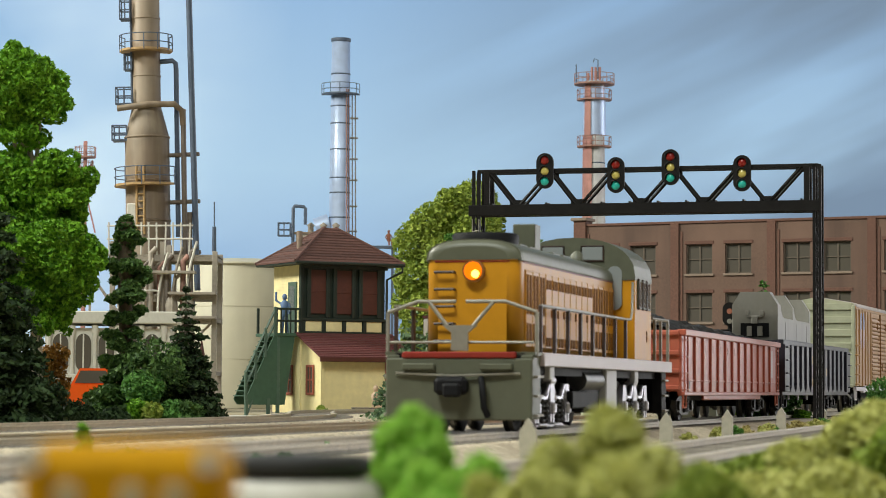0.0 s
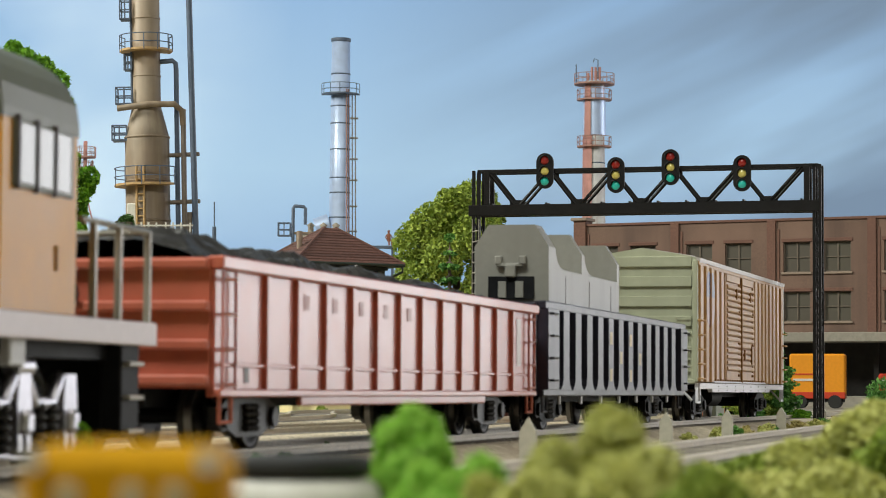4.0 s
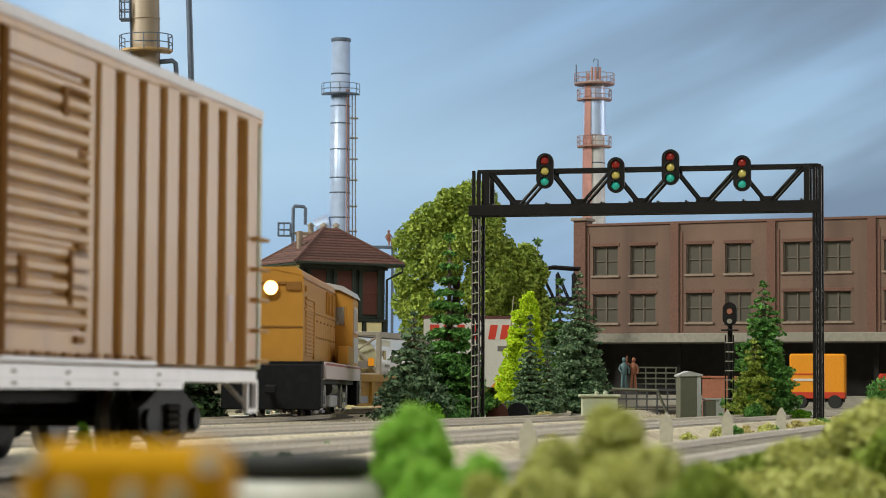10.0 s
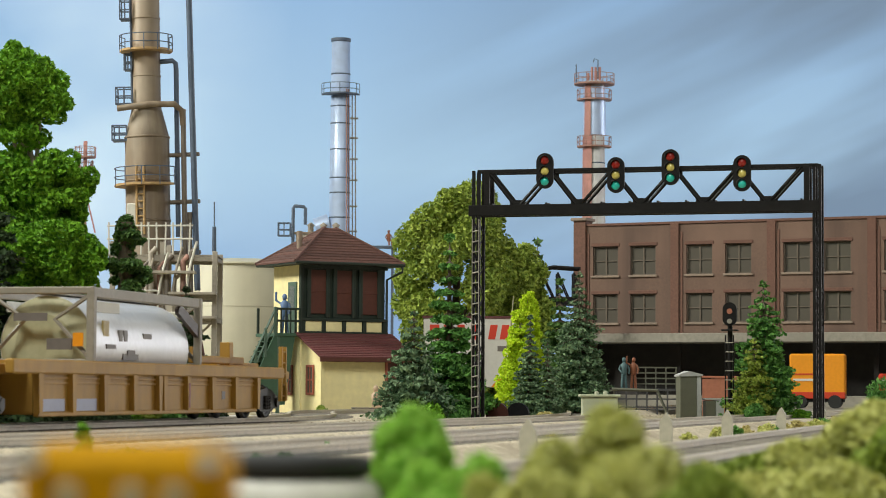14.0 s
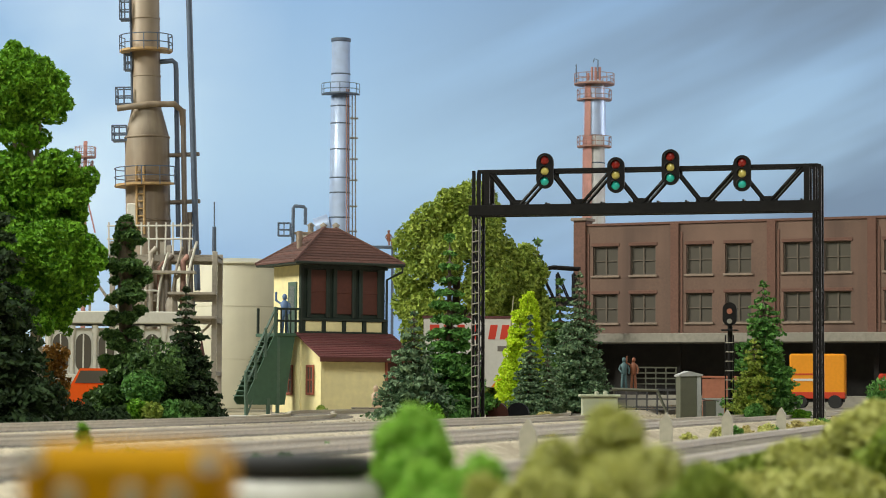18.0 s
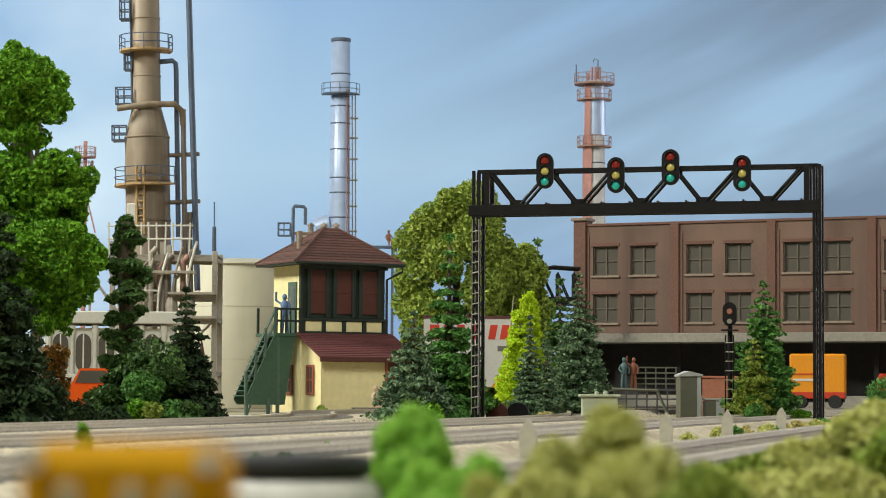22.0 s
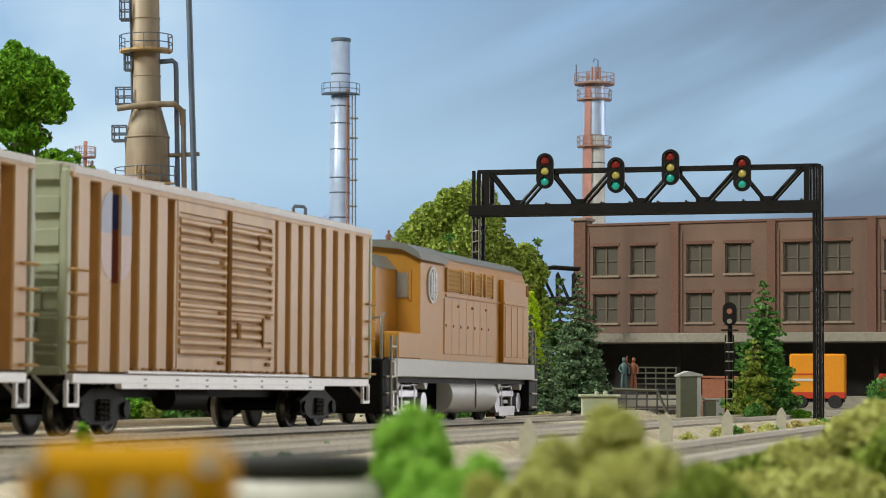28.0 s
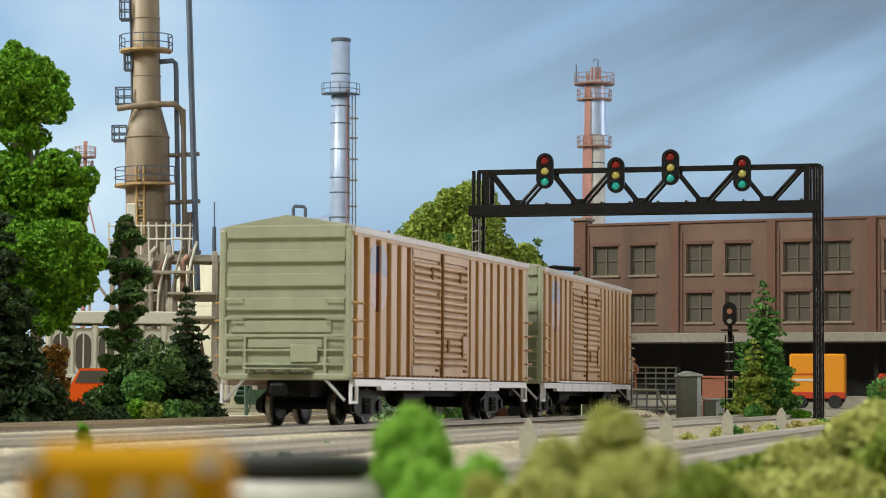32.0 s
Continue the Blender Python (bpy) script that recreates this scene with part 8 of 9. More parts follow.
def yard_things():
    r = thing("relay_cabinet", "tall grey trackside relay cabinet with pale side", "cabinet", x=8.62, y=86, z=-0.45, rz=8)
    part("body", Mb().span(0, 0.62, -0.03, 0.62, 0.1, 1.86, 0.02), RELAY_GREY, r)
    part("side_panel", Mb().span(0.62, 0.78, -0.03, 0.62, 0.1, 1.82, 0.02), RELAY_LIGHT, r)
    part("roof", Mb().prism([(-0.05, 1.84), (0.31, 1.98), (0.83, 1.86), (0.83, 1.80), (-0.05, 1.78)], -0.08, 0.68, "y"), RELAY_LIGHT, r)
    part("plinth", Mb().span(-0.05, 0.83, -0.08, 0.68, 0.0, 0.12), CONCRETE, r)
    s = thing("battery_box", "small grey battery box beside the cabinet", "box", x=9.55, y=86, z=-0.45, rz=6)
    part("body", Mb().span(0, 0.38, 0, 0.5, 0, 0.92, 0.02), RELAY_GREY, s)
    part("side_panel", Mb().span(0.38, 0.68, 0, 0.5, 0, 0.96, 0.02), RELAY_LIGHT, s)
    part("lid", Mb().span(-0.03, 0.71, -0.03, 0.53, 0.94, 1.0, 0.01), RELAY_LIGHT, s)
    m = thing("mint_cabinet", "pale mint trackside cabinet with bolted lid", "cabinet", x=4.75, y=82, z=-0.45)
    part("body", Mb().span(0.1, 1.32, 0, 0.9, 0, 1.02, 0.03), MINT, m)
    part("lid", Mb().span(0, 1.42, -0.08, 0.98, 1.02, 1.12, 0.03), MINT, m)
    for a in (0.6, 0.9):
        part("lifting_eye", Mb().lathe([(0.07, 1.12), (0.08, 1.18), (0.03, 1.24)], 10, a, 0.2), MINT, m)
    p = thing("rust_panel", "rust orange sheet metal bin", "bin", x=11.4, y=104, z=-0.42, rz=-10)
    part("body", Mb().prism([(0, 0), (0, 1.75), (1.5, 1.85), (1.5, 0)], 0, 1.0, "y"), RUST_BOX, p)
    part("rim", Mb().span(-0.03, 1.53, -0.04, 1.04, 1.80, 1.9, 0.02), RUST_BOX, p)
    d = thing("dock_rack", "dark grey steel loading platform with railings", "loading platform", x=8.5, y=116, z=-0.42, rz=-6)
    part("deck", Mb().span(0, 3.0, 0, 2.4, 1.22, 1.34, 0.02), DARK_TANK, d)
    for k in range(7):
        part("post", Mb().span(k * 0.5 - 0.04, k * 0.5 + 0.04, 0, 0.08, 0, 1.25), DARK_TANK, d)
    for z in (0.4, 0.8):
        part("cross_bar", Mb().span(0, 3.0, 0.02, 0.08, z, z + 0.07), DARK_TANK, d)
    for k in range(5):
        part("rail_post", Mb().span(0.9 + k * 0.5 - 0.03, 0.9 + k * 0.5 + 0.03, 2.2, 2.28, 1.3, 2.4), RELAY_GREY, d)
    for z in (1.55, 1.82, 2.09, 2.36):
        part("rail", Mb().span(0.85, 2.95, 2.2, 2.28, z, z + 0.07), RELAY_GREY, d)
    part("ramp_beam", Mb().tube([(-0.2, 0, 1.3), (2.0, 0, 1.25), (2.5, 0, 0.1)], 0.08, 4), RELAY_GREY, d)
    for k in range(3):
        part("side_rail", Mb().tube([(-1.6, 0.2, 0.5 + 0.35 * k), (0.0, 0.1, 0.55 + 0.35 * k)], 0.04, 5), RELAY_GREY, d)
    for k in range(4):
        part("side_post", Mb().tube([(-1.6 + 0.5 * k, 0.2, 0), (-1.6 + 0.5 * k, 0.2, 1.3)], 0.04, 5), RELAY_GREY, d)
    figurine("dock_figurine", "small model worker figurine in teal on the loading platform", 8.97, 117.1, 0.92, 10, FIG_TEAL).scale = (0.85, 0.85, 0.85)
    figurine("dock_figurine", "small model worker figurine in brown on the loading platform", 9.45, 117.2, 0.92, -20, FIG_BROWN, True).scale = (0.85, 0.85, 0.85)
    figurine("tower_figurine", "blue model figurine waving from the tower landing", -7.30, 109.4, 3.38, -15, FIG_BLUE, True)
    figurine("plant_figurine", "orange-brown model figurine on the plant roof behind the tower", -4.10, 178.5, 11.65, 20, FIG_BROWN, False, True).scale = (0.85, 0.85, 0.85)
    solid("boardwalk", Mb().span(-8.8, -5.1, 92.0, 94.5, -0.5, -0.26, 0.02), RIM_PALE, "pale timber boardwalk before the tower", kind="structure")
    b = thing("yard_bench", "small dark bench beside the tower", "bench", x=-4.0, y=105.5, z=-0.42, rz=8)
    part("seat", Mb().span(0, 1.1, 0, 0.4, 0.36, 0.42, 0.01), DECAL_GREY, b)
    for a in (0.08, 1.02):
        part("leg", Mb().span(a - 0.04, a + 0.04, 0.02, 0.38, 0, 0.36), DECAL_GREY, b)
    figurine("seated_figurine", "tan seated model figurine beside the tower", -2.95, 105.5, -0.42, 60, FIG_TAN, False, True)
    sg = thing("billboard", "white trackside billboard with red shapes behind the trees", "billboard", x=-0.9, y=112, z=-0.42, rz=0)
    part("panel", Mb().span(0, 4.4, 0, 0.12, 1.35, 4.6, 0.02), SIGN_WHITE, sg)
    part("top_trim", Mb().span(-0.05, 4.45, -0.04, 0.16, 4.6, 4.72), ROOF_RED, sg)
    for x, w in ((0.3, 0.45), (0.95, 0.45), (1.6, 0.35), (2.25, 0.35)):
        part("red_shape", Mb().span(x, x + w, -0.02, 0.0, 3.6, 4.3), SIGN_RED, sg)
    for x in (3.05, 3.6):
        part("red_shape", Mb().prism([(x, 3.62), (x + 0.34, 3.62), (x + 0.46, 4.3), (x + 0.12, 4.3)], -0.02, 0.0, "y"), SIGN_RED, sg)
    part("dark_shape", Mb().span(3.5, 3.95, -0.02, 0.0, 3.05, 3.3), DECAL_GREY, sg)
    part("red_shape", Mb().prism([(0.7, 1.7), (1.6, 1.7), (1.2, 2.7)], -0.02, 0.0, "y"), SIGN_RED, sg)
    part("orange_shape", Mb().prism([(3.2, 1.36), (4.0, 1.36), (3.8, 2.1)], -0.02, 0.0, "y"), TRUCK_ORANGE, sg)
    for x in (0.4, 4.0):
        part("post", Mb().span(x - 0.08, x + 0.08, 0.12, 0.28, 0, 4.5), BARK, sg)
    br = thing("truss_bridge", "distant black arched truss bridge", "bridge", x=4.6, y=146, z=-0.42)
    for yy in (0, 1.6):
        part("top_chord", Mb().tube([(0, yy, 7.5), (0.9, yy, 8.55), (2.2, yy, 8.85), (3.9, yy, 8.75)], 0.11, 6), BLACK_STEEL, br)
        part("bottom_chord", Mb().span(-0.5, 4.0, yy - 0.12, yy + 0.12, 6.5, 7.0), BLACK_STEEL, br)
        for k in range(4):
            part("hanger", Mb().tube([(0.5 + k * 1.0, yy, 6.9), (0.5 + k * 1.0, yy, 8.5)], 0.07, 5), BLACK_STEEL, br)
            part("diagonal", Mb().tube([(0.5 + k * 1.0, yy, 8.5), (1.4 + k * 0.9, yy, 6.9)], 0.05, 5), BLACK_STEEL, br)
    part("pier", Mb().span(-0.4, 0.8, 0, 1.6, 0, 6.5), BRICK_PIER, br)
    for i, (x, y) in enumerate(((-0.68, 28.9), (1.31, 36.0), (4.55, 48.2), (6.75, 56.2), (9.6, 67.2), (12.25, 76.5), (15.1, 86.0))):
        st = solid("marker_stake", Mb().prism([(-0.13, 0), (0.13, 0), (0.13, 0.62), (0, 0.82), (-0.13, 0.62)], -0.05, 0.05, "y"), STAKE, "pale pointed trackside marker stake", "stake", "marker stakes", x=x, y=y, z=-0.46, rz=-20)
    for k, (x, y) in enumerate(((1.85, 80.5), (2.55, 80.3))):
        solid("spare_wheel", Mb().tube([(0, 0, 0.42), (0.05, 0.12, 0.42)], 0.40, 22), UNDER if k else SHUTTER, "dark spare rail wheel standing on the ground", "wheel", "spare wheels", x=x, y=y, z=-0.44)
    # close to the eye
    y = thing("yellow_cabinet", "narrow yellow enamel trackside cabinet with dull panels", "cabinet", x=-1.0, y=5.6, z=-0.44, rz=-3)
    part("body", Mb().span(0, 0.487, 0, 0.32, 0, 1.085, 0.05), CAB_YELLOW, y)
    for a in (0.09, 0.24, 0.345):
        part("panel", Mb().span(a, a + 0.06, -0.012, 0.01, 0.66, 0.99, 0.008), PANEL_DULL, y)
    # Pale discs stand in for the blurred highlights on the top corners.
    for a in (0.035, 0.452):
        part("lamp_button", Mb().tube([(a, -0.02, 1.045), (a, 0.0, 1.045)], 0.026, 14), RIM_PALE, y)
    d = thing("cable_drum", "dark cable drum with a pale rim beside the track", "drum", x=-0.70, y=11.5, z=-0.44)
    part("shell", Mb().lathe([(0.32, 0.0), (0.33, 0.80), (0.36, 0.805), (0.36, 0.885), (0.33, 0.90), (0.02, 0.90)], 40), RUBBER, d)
    part("rim", Mb().lathe([(0.32, 0.46), (0.37, 0.49), (0.41, 0.56), (0.425, 0.64), (0.41, 0.72), (0.37, 0.775), (0.32, 0.795)], 40), RIM_PALE, d, "pale rounded rim")


def planting():
    # between the tracks and in front of the tower
    conifer("blue-green spruce with spreading lower boughs beside the tower", -0.95, 78.6, 3.85, 1.25, LEAF_SPRUCE, 11, 15, False, 9000, 0.09)
    conifer("tall open pine with tiered bright boughs by the signal bridge", 0.23, 80.5, 6.5, 1.15, LEAF_PINE, 12, 14, True, 15000, 0.10)
    conifer("blue-green spruce in front of the lime tree", 3.35, 90.5, 4.1, 0.72, LEAF_SPRUCE, 13, 17, False, 8000, 0.07)
    conifer("tall frosted spruce beside the yard", 5.48, 95.0, 6.0, 1.25, LEAF_SPRUCE, 14, 21, False, 16000, 0.075, full=0.7)
    conifer("bushy green spruce by the small signal", 11.40, 84.2, 5.15, 1.12, LEAF_PINE, 15, 20, False, 17000, 0.08, full=0.58)
    conifer("low olive spruce in front of the green one", 11.0, 83.6, 3.1, 0.95, LEAF_OLIVE, 29, 16, False, 9500, 0.07, full=0.6)
    conifer("slender dark spruce at the wood's edge", 5.0, 101.0, 6.0, 1.2, LEAF_DARK, 16, 16, False, 12000, 0.11)
    pad_pine("dark open pine with layered boughs and a bare stem", -9.12, 68.0, 6.15, 1.15, LEAF_DARK, 17, 12, 26000, 0.085)
    conifer("dark bluish spruce at the grove's edge", -7.47, 69.0, 4.2, 1.05, LEAF_SHADE, 18, 18, False, 14000, 0.08)
    conifer("very dark spruce standing at the edge of the grove", -12.0, 62.0, 7.3, 1.9, LEAF_SHADE, 19, 15, False, 22000, 0.11)
    lobed_tree("column-shaped bright lime green shrub tree", 2.95, 92.0, [(-0.1, 0, 0.8, 0.95), (0.25, 0.1, 1.3, 0.95), (0.0, 0, 1.7, 0.9), (0.2, 0, 2.4, 0.82), (0.15, 0, 2.9, 0.75), (0.3, 0, 3.5, 0.66), (0.3, 0, 4.1, 0.55), (0.36, 0, 4.5, 0.42), (0.4, 0, 4.85, 0.28)], LEAF_LIME, 21, 34000, 0.055, 0.08)
    conifer("small frosted spruce in front of the lime shrub", 4.0, 90.2, 3.2, 0.55, LEAF_SPRUCE, 28, 15, False, 3200, 0.07)
    broadleaf("large round olive green tree behind the tower", 0.45, 121.0, 11.9, 3.6, LEAF_OLIVE, 22, 0.4, 0.12, 52000, 0.08)
    broadleaf("olive green tree joining the big crown", 3.45, 123.0, 8.9, 2.15, LEAF_OLIVE, 23, 0.3, 0.12, 28000, 0.10)
    lobed_tree("large bright green tree with three billowing crowns", -11.45, 66.0, [(-0.4, 0, 9.75, 1.25), (-1.4, 0.3, 9.65, 1.3), (0.2, 0, 9.2, 0.95), (-0.6, 0.2, 8.9, 0.9), (0.5, 0, 7.0, 1.2), (-0.6, 0.2, 7.2, 1.0), (-1.6, 0.3, 6.8, 1.1), (0.75, 0, 6.3, 0.95), (0.5, -0.3, 4.9, 1.45), (-0.6, 0.2, 4.9, 1.3), (1.0, -0.1, 4.6, 1.05), (0.3, 0.2, 4.0, 1.0), (0.95, 0, 4.0, 0.9), (0.55, 0.1, 3.2, 0.8), (1.2, 0, 5.0, 0.85), (-0.5, 0, 9.95, 1.15), (-0.35, 0, 8.3, 0.7), (-0.9, 0.2, 3.4, 1.1), (-0.4, 0.2, 6.0, 1.1), (-1.5, 0.3, 5.6, 1.1)], LEAF_MID, 24, 100000, 0.085, 0.2)
    broadleaf("small autumn orange tree", -12.0, 72.0, 2.6, 0.7, LEAF_AUTUMN, 26, 0.1, 0.09, 1800, 0.2)
    conifer("far dark fir above the bridge", 5.6, 140, 10.2, 1.0, LEAF_DARK, 27, 12, True, 2200, 0.2)
    for i, (x, y, r, h, m) in enumerate(((-8.25, 67.5, 0.35, 2.9, LEAF_DARK), (-8.5, 66.5, 0.32, 1.0, LEAF_MID), (-8.1, 66.3, 0.3, 0.9, LEAF_OLIVE), (-8.45, 67.0, 0.3, 1.9, LEAF_PINE), (-7.2, 67.0, 0.7, 1.0, LEAF_DARK), (-10.75, 63.0, 0.9, 1.9, LEAF_SHADE), (-11.6, 62.0, 1.2, 3.4, LEAF_SHADE), (-9.9, 65.0, 0.8, 1.0, LEAF_SHADE), (-9.1, 66.0, 0.7, 0.8, LEAF_SHADE), (-7.98, 68.4, 0.4, 2.3, LEAF_DARK), (-7.6, 67.0, 0.5, 1.0, LEAF_PINE), (-12.2, 61.5, 1.3, 1.8, LEAF_SHADE), (-5.45, 106.8, 0.42, 0.55, LEAF_OLIVE), (0.6, 78.2, 0.6, 0.8, LEAF_PINE), (-0.3, 77.3, 0.6, 0.9, LEAF_MID), (3.9, 88.0, 0.5, 0.5, LEAF_STRAW), (2.9, 89.0, 0.6, 0.6, LEAF_MID), (10.9, 82.5, 0.5, 0.9, LEAF_PINE), (12.5, 83.0, 0.5, 0.7, LEAF_MID), (14.9, 80.0, 0.8, 1.9, LEAF_PINE), (6.2, 94, 0.8, 1.1, LEAF_SPRUCE))):
        bush("shrub", ("low green flock shrub at the trackside", "low dark green shrub at the trackside")[m in (LEAF_DARK, LEAF_SHADE)], x, y, -0.44, r, h, m, 40 + i, 0.07, 1300, "shrub", "shrubs")
    # tufts beside the rails
    rnd = random.Random(9)
    spots = [(1.0, 58), (6.5, 57), (7.2, 60), (7.9, 62), (8.6, 63), (9.3, 66), (10.4, 70), (11.2, 72), (12.0, 74), (-2.2, 34.5), (-1.5, 31.0), (-4.2, 31.0), (2.0, 47), (0.3, 45), (-1.9, 36.5), (13.0, 78), (5.8, 55), (2.7, 62), (-3.6, 33.5)]
    for i, (x, y) in enumerate(spots):
        bush("grass_tuft", "small clump of straw and green turf", x + rnd.uniform(-0.2, 0.2), y, -0.44, 0.28 + 0.25 * rnd.random(), 0.28 + 0.25 * rnd.random(), (LEAF_STRAW, LEAF_MOSS, LEAF_PINE)[i % 3], 80 + i, 0.05, 450, "grass tuft", "turf clumps")
    # foreground bushes, close to the eye
    clump_bush("bright green clump foliage bush close to the eye", -0.14, 12.2, 0.36, 1.22, LEAF_BRIGHT, 120, 12000)
    for i, (x, y, r, h, m) in enumerate(((-0.26, 11.6, 0.28, 0.98, LEAF_BRIGHT), (0.12, 11.5, 0.30, 0.98, LEAF_BRIGHT), (-0.08, 11.0, 0.36, 0.92, LEAF_BRIGHT), (0.30, 11.2, 0.34, 0.86, LEAF_MOSS))):
        clump_bush("low green clump foliage close to the eye", x, y, r, h, m, 124 + i, 7000)
    for i, (x, y, r, h, m) in enumerate(((0.83, 12.0, 0.36, 1.22, LEAF_MOSS), (0.60, 11.6, 0.34, 1.02, LEAF_MOSS), (1.04, 11.7, 0.36, 1.02, LEAF_MOSS), (0.46, 11.0, 0.36, 0.88, LEAF_MOSS), (0.80, 10.9, 0.42, 0.92, LEAF_MOSS), (1.18, 11.1, 0.42, 0.90, LEAF_OLIVE))):
        clump_bush("yellow-green clump foliage bush close to the eye", x, y, r, h, m, 130 + i, 8000)
    for i, (x, y, r, h, m) in enumerate(((2.18, 18.6, 0.53, 0.60, LEAF_MOSS), (2.59, 19.1, 0.56, 0.69, LEAF_OLIVE), (3.00, 19.1, 0.56, 0.82, LEAF_MOSS), (3.40, 19.6, 0.53, 1.09, LEAF_MOSS), (3.11, 17.8, 0.65, 0.66, LEAF_MOSS), (2.48, 17.5, 0.68, 0.54, LEAF_MOSS), (3.70, 18.6, 0.62, 0.95, LEAF_OLIVE), (4.14, 21.8, 0.67, 1.10, LEAF_MOSS), (4.81, 24.4, 0.74, 1.10, LEAF_MOSS), (1.92, 17.8, 0.44, 0.47, LEAF_OLIVE))):
        clump_bush("mossy yellow-green clump foliage with dark gaps beside the track", x, y, r, h, m, 160 + i, 13000, 0.034)
    for i, (x, y, r, h, m, word) in enumerate(((-3.45, 23.0, 0.13, 0.98, LEAF_MID, "small upright green"), (-1.75, 22.5, 0.17, 0.66, LEAF_PINE, "low spreading green"), (-1.42, 27.0, 0.20, 0.46, LEAF_DARK, "low dark"), (-2.0, 31.0, 0.22, 0.42, LEAF_DARK, "low dark"))):
        clump_bush(word + " foliage sprig beside the track", x, y, r, h, m, 180 + i, 2600, 0.03)


def gravel():
    """Loose stones and turf flakes strewn along the tracks."""
    r = np.random.RandomState(4)
    for mat_, label, count, size in ((BALLAST, "loose grey ballast stones along the tracks", 7000, 0.05), (LEAF_STRAW, "scattered straw turf flakes on the ground", 6000, 0.06), (LEAF_MOSS, "scattered olive turf flakes on the ground", 6000, 0.07)):
        vs, fs = [], []
        th = radians(15.3)
        a = 12 + 85 * r.rand(count) ** 1.2
        d = r.uniform(3.0, 24.5, count)
        for i in range(count):
            x, y = a[i] * math.sin(th) - d[i] * math.cos(th), a[i] * math.cos(th) + d[i] * math.sin(th)
            s = size * (0.5 + r.rand())
            near = min(abs(d[i] - q) for q in (5.5, 11.42, 17.41, 21.4))
            z = -0.16 if near < 1.7 else -0.40
            if mat_ is not BALLAST and near < 1.9:
                continue
            o = len(vs)
            vs += [(x + s * q[0] * (0.6 + 0.8 * r.rand()), y + s * q[1], z + s * q[2]) for q in ((-1, -0.6, -0.5), (1, -0.6, -0.5), (0, 1, -0.5), (0.1, 0, 0.8))]
            fs += [(o, o + 1, o + 3), (o + 1, o + 2, o + 3), (o + 2, o, o + 3)]
        tagged(new("ground_cover", Mb().add(vs, fs).mesh("ground_cover", mat_)), label, "ground cover", kind="stuff")


# ---- build ----
structure()
RUNS = {"near": (17, 140), "one": (-80, 150), "two": (-80, 135), "three": (-80, 150)}
for k, (a0, a1) in RUNS.items():
    ballast_bed(k, a0, a1)
signal_gantry()
mast_signal()
tower()
refinery_column()
process_frame()
storage_tank()
backdrop_stacks()
office_block()
brick_building()
van(19.75, 135.0, -12, "delivery_van", "orange delivery van with red lower panel at the dock", TRUCK_ORANGE, TRUCK_RED, 3.15)
van(25.0, 136.0, -12, "delivery_van", "dull red parked van at the dock", TRUCK_RED, TRUCK_RED, 3.0, 1.8, 2.0)
parked_car(-13.1, 80.0, 6).scale = (0.62, 1.0, 1.3)
yard_things()

LEAD = {"loco": road_switcher(), "red": gondola("oxide red gondola loaded with coal", 16.6, 2.34, OXIDE, [1.75 + 1.19 * k for k in range(12)], False), "black": gondola("black hopper gondola with flared posts and a grey steel load", 15.75, 2.46, BLACK_CAR, [1.55 + 1.10 * k for k in range(12)], True)}
COAL_HEAP = coal_load(16.6, 2.34)
CASTING = saddle_load()
CAR_A = boxcar("tan double-door boxcar with sage green ends, white sill", "boxcars")
CAR_C = copy_thing(CAR_A, pose(0, 0, 0))
CAR_D = copy_thing(CAR_A, pose(0, 0, 0))
CAR_C["label"] = "tan double-door boxcar with sage green ends, last of its train"
CAR_D["label"] = "tan double-door boxcar with sage green ends behind the locomotive"
LOCO_B = hood_unit("orange-yellow diesel locomotive with bright lit headlight", LAMP_WARM, False, GREY_TANK)
LOCO_C = hood_unit("orange-yellow diesel locomotive running hood first with silver trucks", RIM_PALE, True, ROOF_SLATE)
WELLS, TANK = well_car()
planting()
gravel()
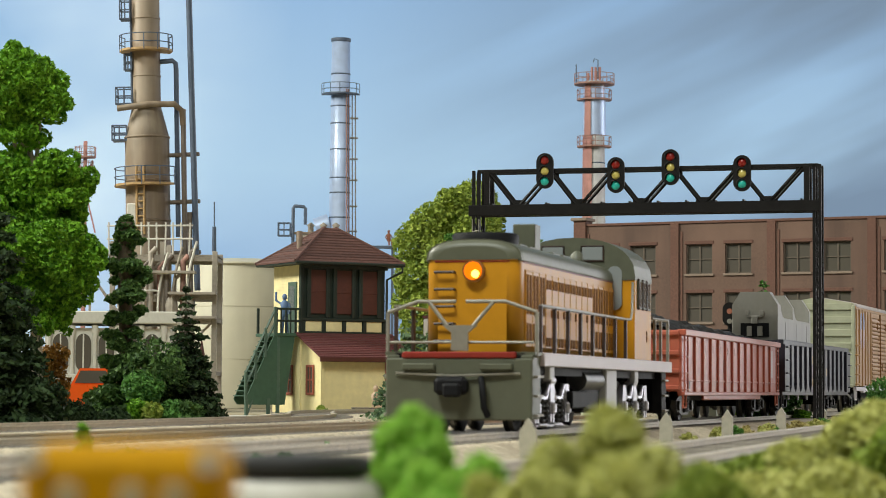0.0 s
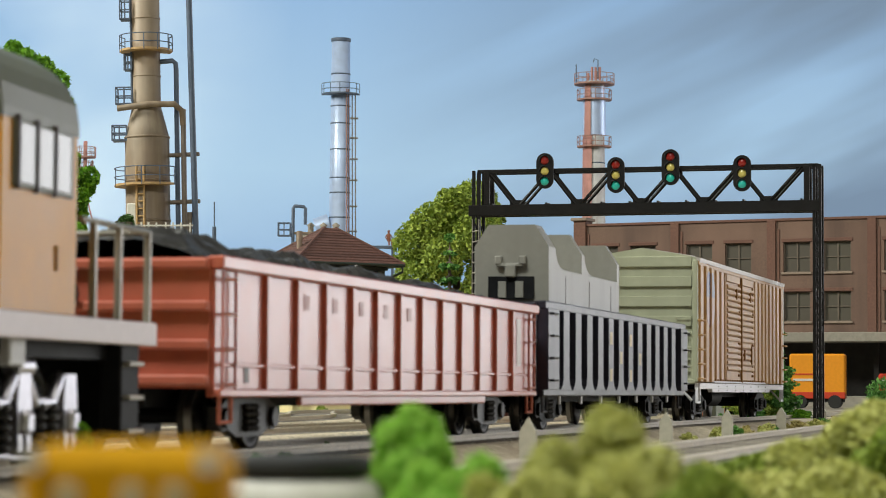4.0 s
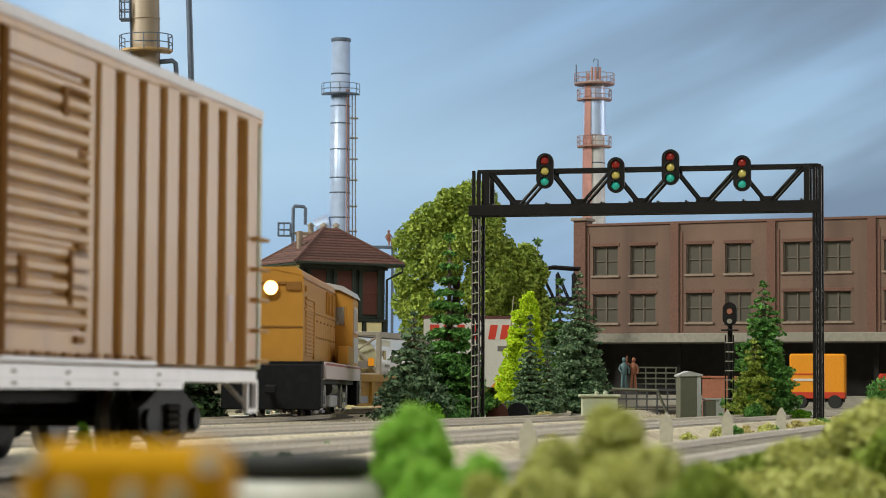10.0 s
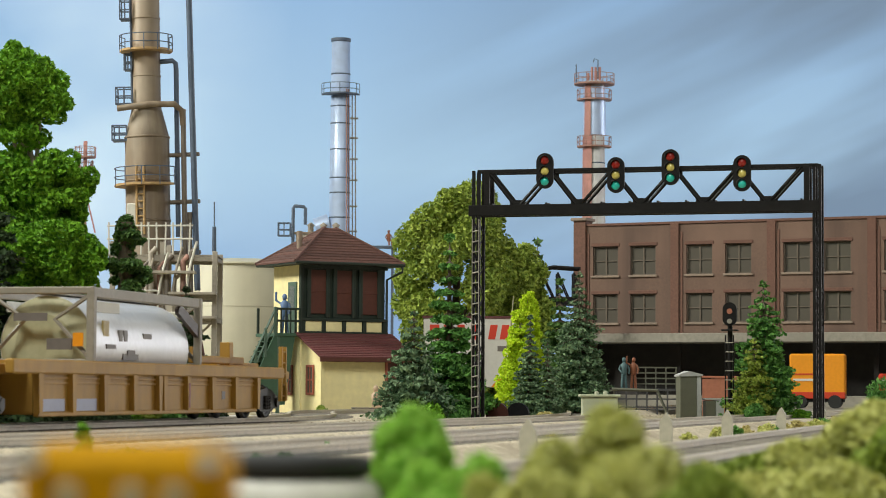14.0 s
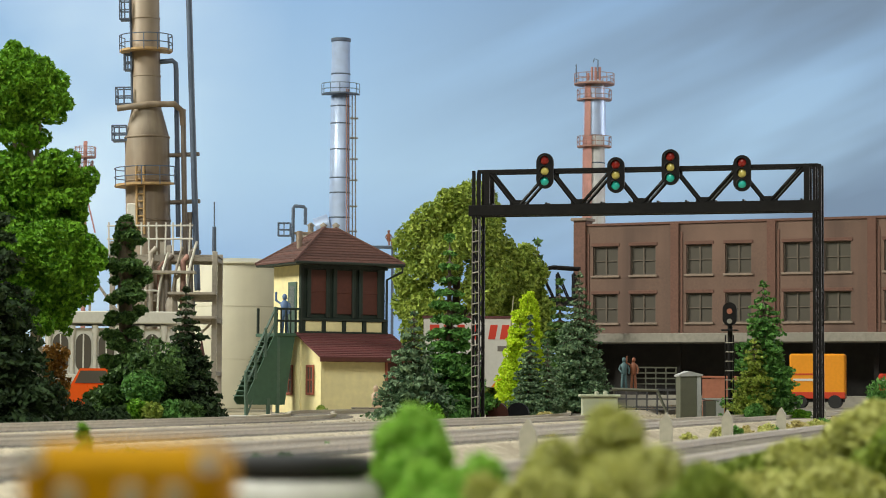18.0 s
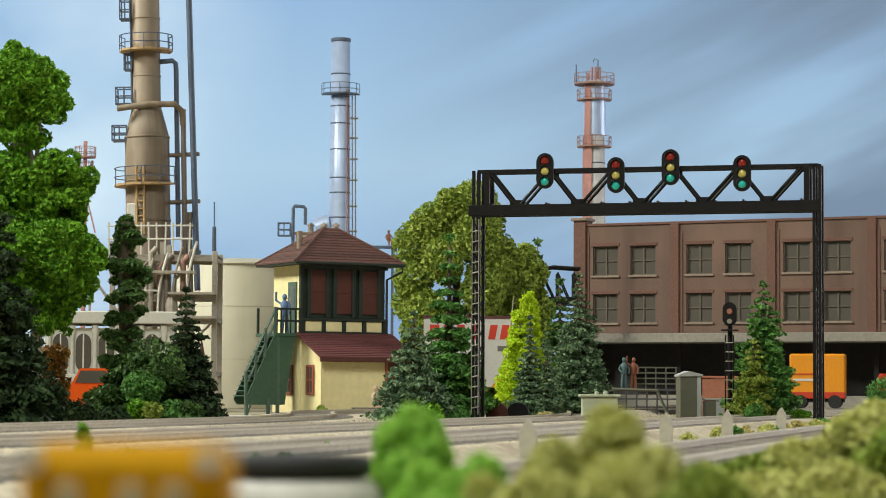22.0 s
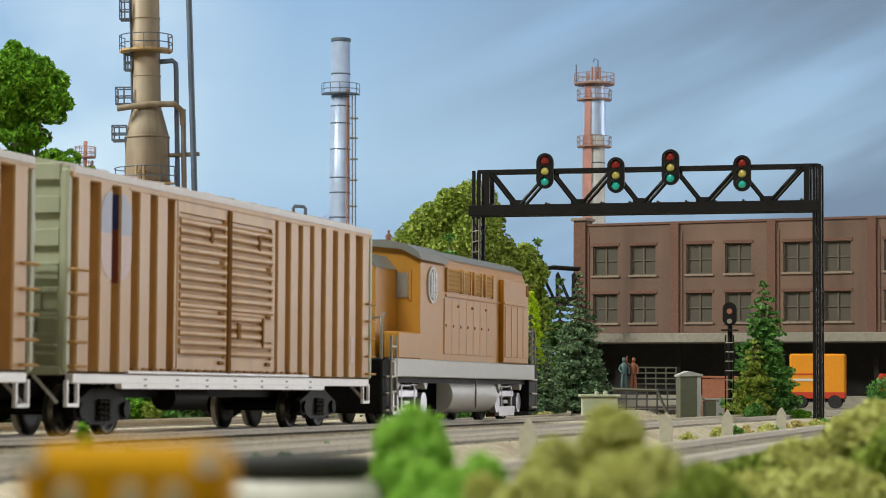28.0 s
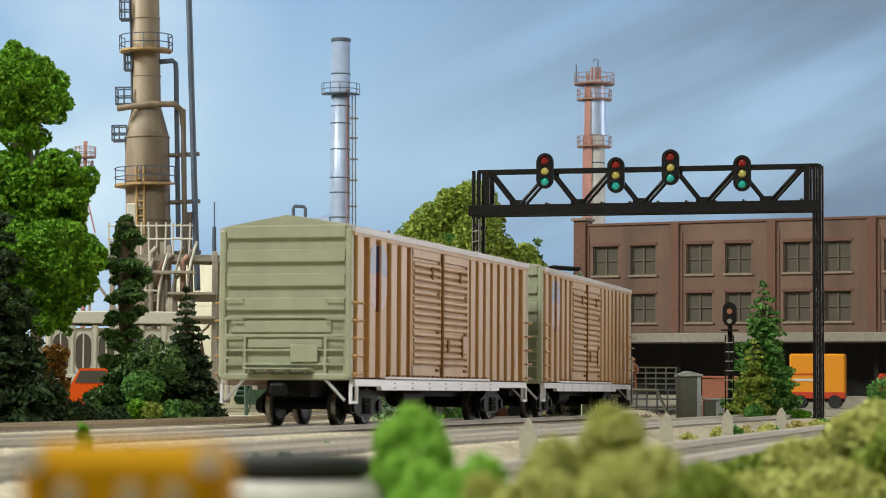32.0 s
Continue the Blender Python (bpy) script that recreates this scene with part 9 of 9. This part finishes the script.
for k, (a0, a1) in RUNS.items():
    lay_ties(railway_track(k, a0, a1), k, max(a0, 8), a1)


def lead_pos(t):
    """How far the leading train has rolled; it halts once it is past the eye."""
    return -4.336 - 8.27 * (min(t, 12.0) - 5.5) + 0.9 * min(1.0, max(0.0, t - 9.0))


def second_pos(t):
    """The second train waits among the trees, then rolls past and halts."""
    return 0.85 - 9.75 * (min(max(t, 6.0), 17.5) - 12.5)


def third_pos(t):
    """The third train waits beside the eye, then rolls away."""
    return 4.287 + 7.72 * (max(t, 22.5) - 30)


def run(ob, track, s0, pos, length, t0=0.0, t1=32.0):
    """Rolls a vehicle whose near end lies s0 along its train, and turns its wheels while it moves from t0 to t1."""
    walk(ob, [(k / 2, car_pose(track, s0 + pos(k / 2), length)) for k in range(65)])
    times = [k / 15 for k in range(int(t0 * 15), int(t1 * 15) + 1)]
    times = [0.0] * (times[0] > 0) + times + [32.0] * (times[-1] < 32)
    for ws in [c for c in ob.children if c.name.startswith("wheelset")]:
        x, r = ws.location.x, ws.location.z
        walk(ws, [(t, pose(x, 0, r, 0, math.degrees(pos(t) * S / r), 0)) for t in times])


def motions():
    run(LEAD["loco"], "one", 0.15, lead_pos, 16.3, 0, 12)
    run(LEAD["red"], "one", 18.30, lead_pos, 16.6, 0, 12)
    run(LEAD["black"], "one", 35.50, lead_pos, 15.75, 0, 12)
    run(COAL_HEAP, "one", 18.30, lead_pos, 16.6, 0, 12)
    run(CASTING, "one", 35.50, lead_pos, 15.75, 0, 12)
    run(CAR_A, "one", 53.25, lead_pos, 15.4, 0, 12)
    run(LOCO_B, "two", 38.6, second_pos, 16.2, 6, 17.5)
    run(WELLS, "two", 55.3, second_pos, 21.9, 6, 17.5)
    run(TANK, "two", 55.3, second_pos, 21.9, 6, 17.5)
    run(CAR_C, "three", 28.42, third_pos, 15.4, 22.5, 32)
    run(CAR_D, "three", 45.15, third_pos, 15.4, 22.5, 32)
    run(LOCO_C, "three", 61.4, third_pos, 15.2, 22.5, 32)


motions()
